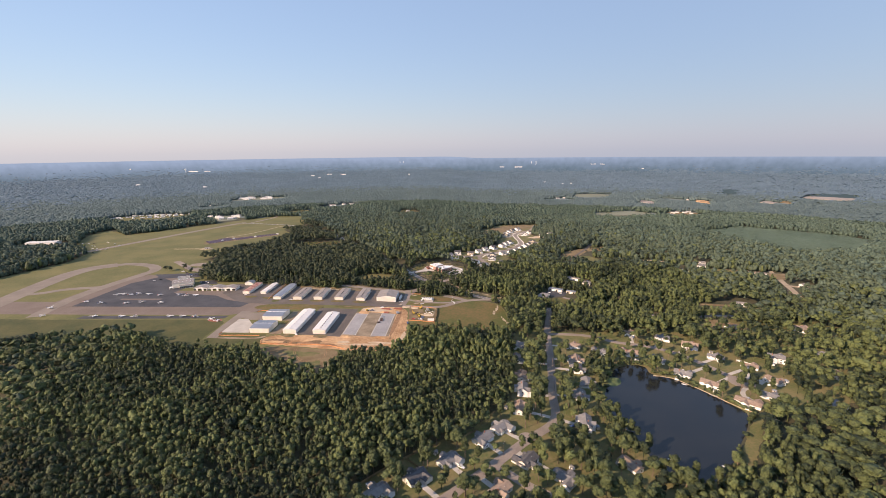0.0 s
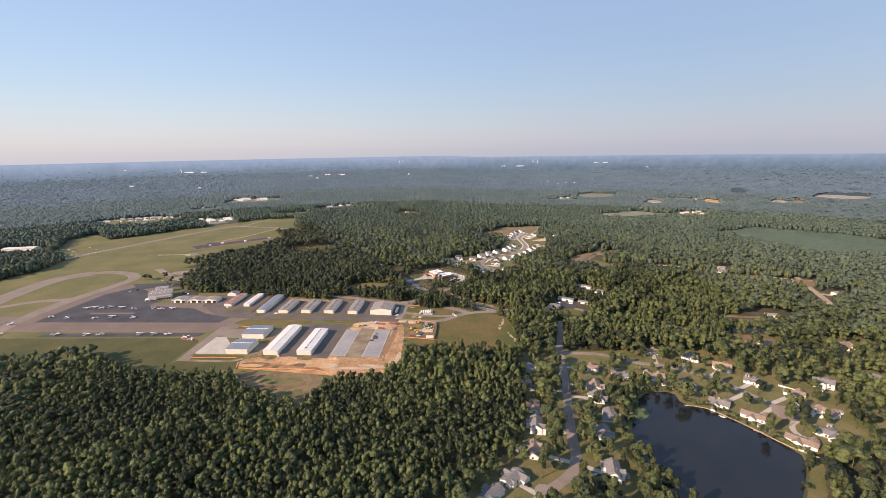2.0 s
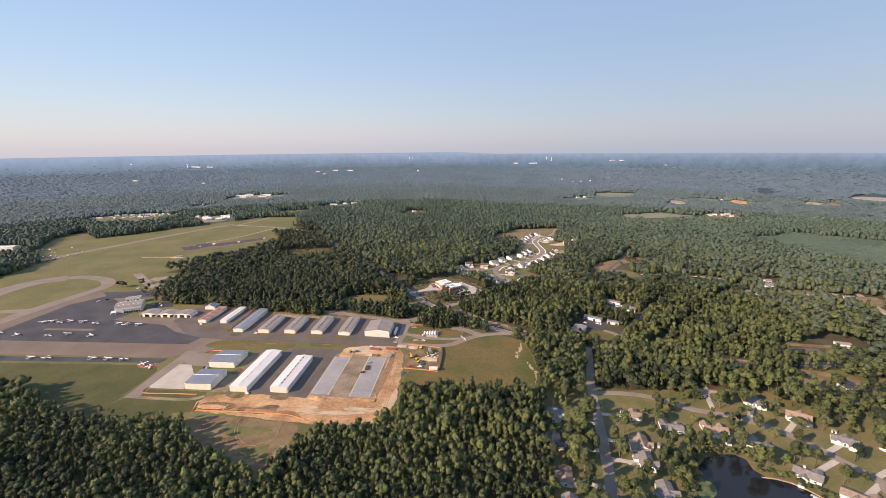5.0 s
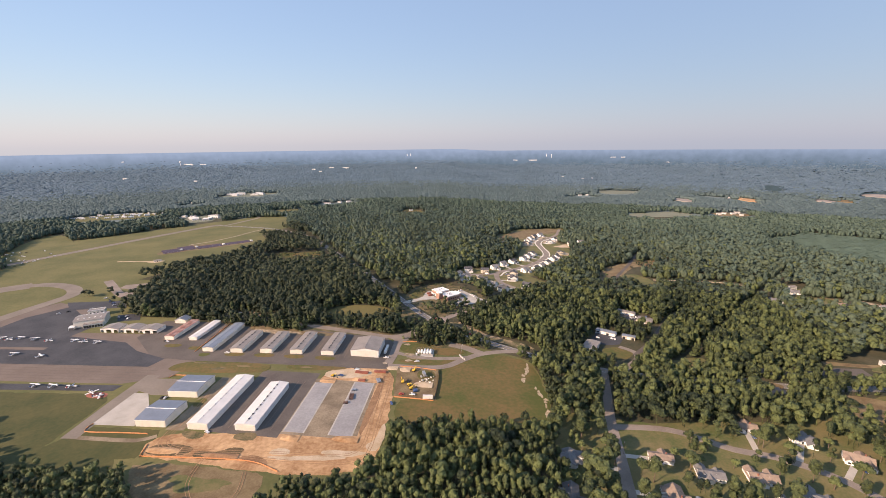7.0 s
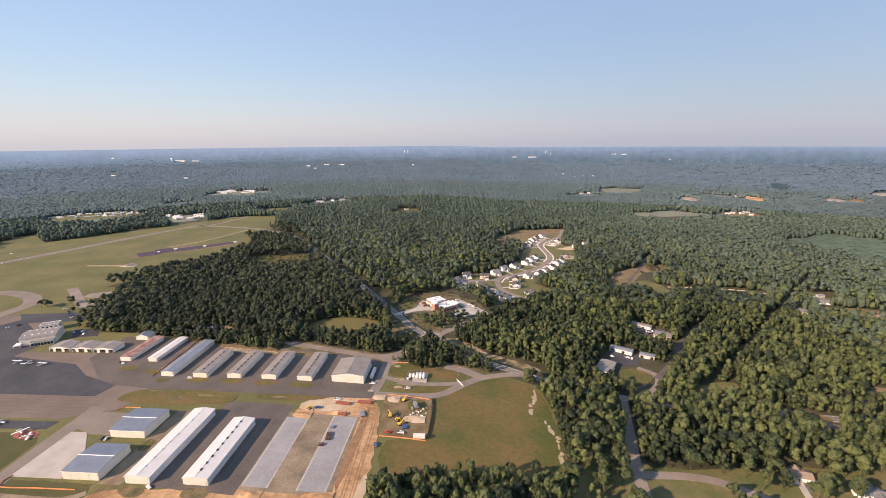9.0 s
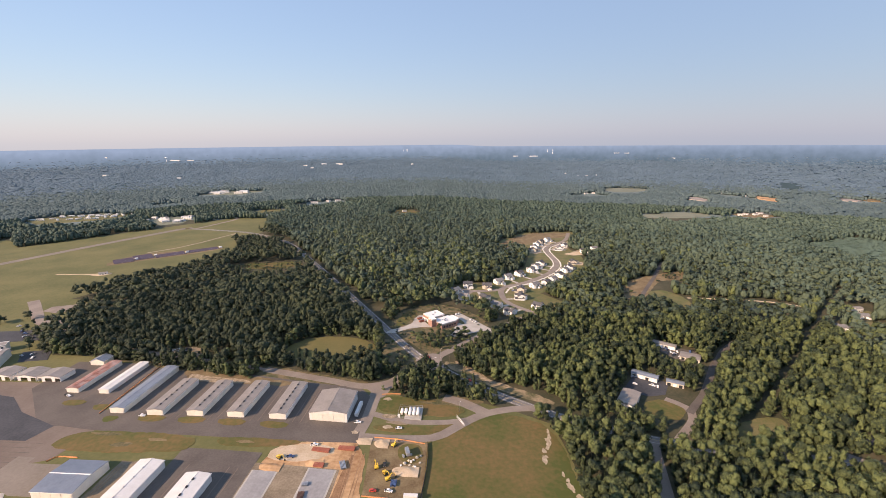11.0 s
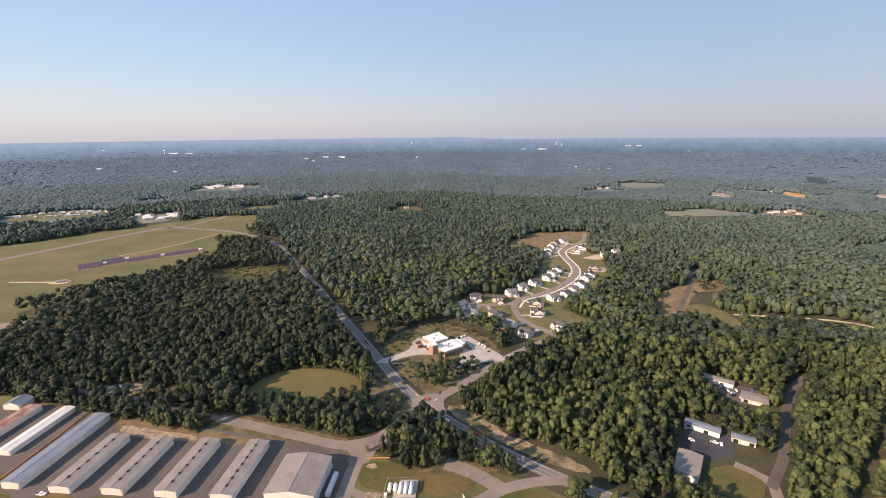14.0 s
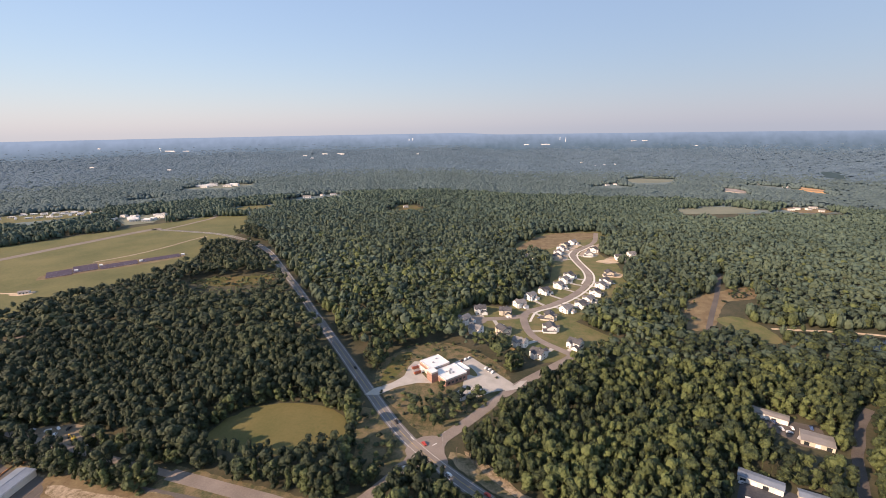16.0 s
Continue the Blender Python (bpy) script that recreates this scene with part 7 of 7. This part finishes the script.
# trees that stand singly between the houses
SINGLE_LABELS = ["tall sunlit pine with a lumpy crown beside houses", "broad green oak in a front garden", "slender pine with a bare trunk near the street", "young yellow-green garden tree"]
PATTERNS = []
for k in range(8):
    r_, h_ = (4.3, 20) if k % 4 == 0 else (5.2, 15) if k % 4 == 1 else (3.3, 18) if k % 4 == 2 else (3.2, 9)
    v, f = crown_shape(shape_rng, 5, 150, k % 2 == 0)
    t = thing("tree", pose(0, 0, -500), SINGLE_LABELS[k % 4], "tree", "trees between the houses")
    bm = tube([(0, 0, -.6), (.15, .1, h_ * .35), (-.1, .2, h_ * .75)], [.34, .26, .10], 6)
    for a in (0.3, 2.2, 4.4):
        tube([(.05, .1, h_ * (.42 + .04 * a)), (r_ * .5 * math.cos(a), r_ * .5 * math.sin(a), h_ * (.58 + .03 * a))], [.14, .05], 5, bm)
    part("trunk", bm, M_BARK, t)
    me = mesh_of("crown", v * [r_, r_, h_], [tuple(int(i) for i in q) for q in f], M_PINE, False)
    me.attributes.new("tint", "FLOAT", "POINT").data.foreach_set("value", np.full(len(v), (0.5, 0.62, 0.4, 0.95)[k % 4], np.float32))
    new("crown", me).parent = t
    PATTERNS.append(t)

x, y, rng = scatter(-140, 550, 235, 670, 6.6, 21)
free = inside(x, y, HOMES) & ~clear_of_houses(x, y, 1.0) & ~is_open(x, y) & ~inside(x, y, POND)
pick = np.nonzero(free)[0]
open_lawn = inside(x, y, SUNNY)
close = (y[pick] < 560) & (x[pick] < 330) & (~open_lawn[pick] | (rng.random(len(pick)) < 0.28))
order = np.concatenate([pick[close][rng.permutation(int(close.sum()))[:290]]])
single = np.zeros(len(x), bool)
single[order] = True
for i, j in enumerate(order):
    if i < len(PATTERNS):
        PATTERNS[i].matrix_basis = at(float(x[j]), float(y[j]), float(rng.uniform(0, 360)))
    else:
        base = PATTERNS[int(rng.integers(0, len(PATTERNS)))]
        copy_thing(base, at(float(x[j]), float(y[j]), float(rng.uniform(0, 360))) @ Matrix.Scale(float(rng.uniform(.8, 1.15)), 4))
rest = free & ~single & (rng.random(len(x)) < np.where(open_lawn, 0.07, np.where((y < 560) & (x < 330), 0.30, 0.55)))
woods("garden_trees", x[rest], y[rest], NEAR_SHAPES, 11, 20, 4.2, M_PINE, "mixed pines and oaks among the outer gardens", 22, smooth=False)

x, y, rng = scatter(-500, 520, 215, 1180, 5.5, 3)
gaps = np.array([noise.noise((a / 13, b / 13, 21.0)) + .5 * noise.noise((a / 40, b / 40, 4.0)) for a, b in zip(x, y)]) < -0.46
keep = near_zone(x, y) & ~clear_of_houses(x, y) & ~is_open(x, y) & ~inside(x, y, HOMES) & ~gaps
grove = (x > 262) & (y < 392)
big = keep & grove & (rng.random(len(x)) < 0.36)
woods("oak_grove", x[big], y[big], NEAR_SHAPES, 12, 20, 6.2, M_PINE, "big rounded oaks beside the pond", 55, smooth=False)
keep &= ~grove
dark = shady(x, y)
rim = keep & (is_open(x, y - 7) | is_open(x - 6, y - 4) | is_open(x + 6, y - 4)) & ~inside(x, y - 9, HOMES)
woods("woods_near_edge", x[rim & ~dark], y[rim & ~dark], NEAR_EDGE, 11, 18, 3.3, M_PINE, "leafy pines and oaks facing open ground", 56, smooth=False)
woods("woods_airport_edge", x[rim & dark], y[rim & dark], NEAR_EDGE, 10, 17, 3.5, M_PINE, "leafy trees along the access road", 57, smooth=False)
keep &= ~rim
stand = (y < 492 - 0.12 * (x + 100)) & (x < 75)
keep &= ~stand
woods("woods_near", x[keep & ~dark], y[keep & ~dark], NEAR_SHAPES, 13, 21, 3.45, M_PINE, "dense sunlit pine and oak wood", 5, smooth=False)
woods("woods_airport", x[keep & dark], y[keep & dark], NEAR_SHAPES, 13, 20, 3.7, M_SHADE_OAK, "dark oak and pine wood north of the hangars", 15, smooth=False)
x, y, rng = scatter(-500, 80, 215, 500, 4.5, 71)
keep = (y < 492 - 0.12 * (x + 100)) & (x < 75) & near_zone(x, y) & ~clear_of_houses(x, y) & ~is_open(x, y, 2.0) & ~inside(x, y, HOMES)
gaps = np.array([noise.noise((a / 11, b / 11, 21.0)) + .5 * noise.noise((a / 40, b / 40, 4.0)) for a, b in zip(x, y)]) < -0.48
keep &= ~gaps
woods("woods_young", x[keep], y[keep], YOUNG_SHAPES, 10, 16, 2.75, M_PINE, "dense stand of young pines and oaks", 72, smooth=False)
x, y, rng = scatter(-80, 20, 690, 860, 7.2, 8)
keep = (inside(x, y, TANK_COPSE) | inside(x, y, FIRE_COPSE)) & (distance(x, y, HIGHWAY) > 10) & (distance(x, y, LOOP_SPUR) > 7) & (distance(x, y, FIRE_ROAD) > 9) & (distance(x, y, ACCESS) > 16)
woods("copse", x[keep], y[keep], NEAR_SHAPES, 7, 12, 3.2, M_PINE, "small stand of pines beside the highway", 6)
tx = np.array([p[0] for p in TERMINAL_TREES])
ty = np.array([p[1] for p in TERMINAL_TREES])
ok = (distance(tx, ty, [(-506, 800), (-540, 850), (-560, 880), (-590, 905)]) > 8) & (distance(tx, ty, [(-540, 850), (-500, 830), (-470, 800), (-440, 775)]) > 7)
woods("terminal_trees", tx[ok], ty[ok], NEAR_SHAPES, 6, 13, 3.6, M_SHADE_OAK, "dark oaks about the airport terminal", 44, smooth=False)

# undergrowth along the edges of the woods
x, y, rng = scatter(-480, 480, 240, 1150, 4.2, 41)
keep = near_zone(x, y) & is_open(x, y, 7.0) & ~is_open(x, y, 1.5) & ~clear_of_houses(x, y, -2) & ~inside(x, y, HOMES)
edge = np.zeros(len(x), bool)
for poly in OPEN[:8]:
    p = np.vstack([poly, poly[:1]])
    edge |= (distance(x, y, p) < 8) & ~is_open(x, y)
keep = (keep | (edge & near_zone(x, y))) & (rng.random(len(x)) < 0.6)
woods("undergrowth", x[keep], y[keep], MID_SHAPES, 2.5, 7, 2.3, M_PINE, "bushy undergrowth along the edge of the woods", 42, smooth=False, dip=1.2)
shrub = inside(x, y, FIRE_STATION) & ~inside(x, y, [(-104, 838), (-74, 895), (-46, 910), (-28, 914), (4, 860), (-14, 846), (-58, 846)]) & (rng.random(len(x)) < 0.22)
woods("shrubs", x[shrub], y[shrub], MID_SHAPES, 1.2, 4, 1.7, M_PINE, "scattered shrubs round the fire station", 43, smooth=False, dip=0.6)

x, y, rng = scatter(-1950, 1950, 100, 2150, 7.3, 4)
# eastern trees count as farther, so take the haze-tinted colours sooner
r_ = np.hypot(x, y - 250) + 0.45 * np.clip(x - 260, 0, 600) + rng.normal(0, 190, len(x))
keep = ~near_zone(x, y) & ~clear_of_houses(x, y) & ~is_open(*ragged(x, y)) & (np.hypot(x, y - 250) < 1750)
rim = (is_open(*ragged(x, y - 12)) | is_open(*ragged(x - 8, y - 8)) | is_open(*ragged(x + 8, y - 8))) & (np.hypot(x, y - 250) > 700)
# bands outwards, each with more haze in its foliage colour
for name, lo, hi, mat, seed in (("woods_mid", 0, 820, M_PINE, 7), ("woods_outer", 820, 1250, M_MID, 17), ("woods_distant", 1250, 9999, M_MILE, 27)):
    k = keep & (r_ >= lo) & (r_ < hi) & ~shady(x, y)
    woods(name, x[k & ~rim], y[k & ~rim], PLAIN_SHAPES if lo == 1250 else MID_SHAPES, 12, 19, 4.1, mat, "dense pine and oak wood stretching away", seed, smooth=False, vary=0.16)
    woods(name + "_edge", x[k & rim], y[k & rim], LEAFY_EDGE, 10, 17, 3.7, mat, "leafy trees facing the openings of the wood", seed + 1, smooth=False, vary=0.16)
k = keep & shady(x, y)
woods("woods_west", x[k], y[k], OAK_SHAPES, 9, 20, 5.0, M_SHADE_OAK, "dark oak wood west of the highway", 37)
x, y, rng = scatter(-2700, 2700, 100, 2800, 8.6, 9)
keep = ~clear_of_houses(x, y) & ~is_open(*ragged(x, y)) & (np.hypot(x, y - 250) < 2560 + 160 * rng.standard_normal(len(x))) & (np.hypot(x, y - 250) >= 1750) & (np.abs(x) < 1.12 * y + 120)
edge = np.zeros(len(x), bool)
for dx, dy in ((-14, -14), (14, -14), (-14, 14), (14, 14), (0, -24)):
    edge |= is_open(*ragged(x + dx, y + dy))
edge = keep & (edge | clear_of_houses(x, y, 16))
keep &= ~edge
woods("wood_edge", x[edge], y[edge], EDGE_SHAPES, 10, 15, 5.5, M_FAR_HAZE, "far trees round the clearings", 14, smooth=False, vary=0.13)
woods("woods_far", x[keep], y[keep], FAR_SHAPES, 12, 18, 6.0, M_FAR_HAZE, "unbroken far woodland", 10, smooth=False, vary=0.13)

x, y, rng = scatter(-3700, 3700, 1500, 4100, 11.6, 29)
r_ = np.hypot(x, y - 250)
keep = (r_ > 2460 + 120 * rng.standard_normal(len(x))) & (r_ < 3750 + 180 * rng.standard_normal(len(x))) & ~is_open(*ragged(x, y)) & ~clear_of_houses(x, y)
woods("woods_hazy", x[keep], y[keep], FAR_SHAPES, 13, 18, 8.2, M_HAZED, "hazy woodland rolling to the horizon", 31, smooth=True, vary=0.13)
x, y, rng = scatter(-520, -260, 980, 1150, 5.0, 33)
keep = (inside(x, y, MID_OPEN) | inside(x, y, seen_over(MID_OPEN))) & (rng.random(len(x)) < 0.4)
woods("scrub", x[keep], y[keep], MID_SHAPES, 1.5, 5, 2.2, M_PINE, "low scrub in the opening of the woods", 34, smooth=False, dip=0.8)
x, y, rng = scatter(-115, -60, 738, 824, 4.6, 51)
keep = inside(x, y, CROSSING_SCRUB) & (distance(x, y, ACCESS) > 9) & (distance(x, y, HIGHWAY) > 9) & (rng.random(len(x)) < 0.32)
woods("crossing_bushes", x[keep], y[keep], MID_SHAPES, 2, 8, 2.2, M_PINE, "young pines and bushes beside the crossing", 52, smooth=False, dip=0.6)
x, y, rng = scatter(660, 1100, 1040, 1470, 4.4, 35)
keep = inside(*ragged(x, y), YOUNG_FIELD)
woods("young_trees", x[keep], y[keep], HAZY_SHAPES, 2.5, 4, 3.2, M_YOUNG, "low young plantation in a broad field", 36, dip=0.5)
x, y, rng = scatter(200, 370, 1000, 1145, 5.0, 38)
keep = inside(x, y, DIRT_CLEARING) & (distance(x, y, CLEARING_LANE) > 9) & (rng.random(len(x)) < np.where((x > 300) & (y > 1100), 0.3, 0.05))
woods("clearing_scrub", x[keep], y[keep], MID_SHAPES, 3, 10, 2.6, M_PINE, "young growth in the bare clearing", 39, smooth=False, dip=0.8)
# the same woods go on under the flight's beginning
rng = np.random.default_rng(61)
X, Y = np.meshgrid(np.arange(-430, 440, 9.6), np.arange(-90, 240, 9.6), indexing="ij")
x, y = X.ravel() + rng.uniform(-4, 4, X.size), Y.ravel() + rng.uniform(-4, 4, X.size)
keep = ((y < 205) | (np.abs(x + 0.05 * y) > 1.08 * y + 40)) & ~inside(x, y, HOMES) & ~clear_of_houses(x, y) & ~is_open(x, y)
woods("woods_south", x[keep], y[keep], PLAIN_SHAPES, 12, 20, 6.0, M_PINE, "pine and oak wood going on southwards", 62, smooth=False)
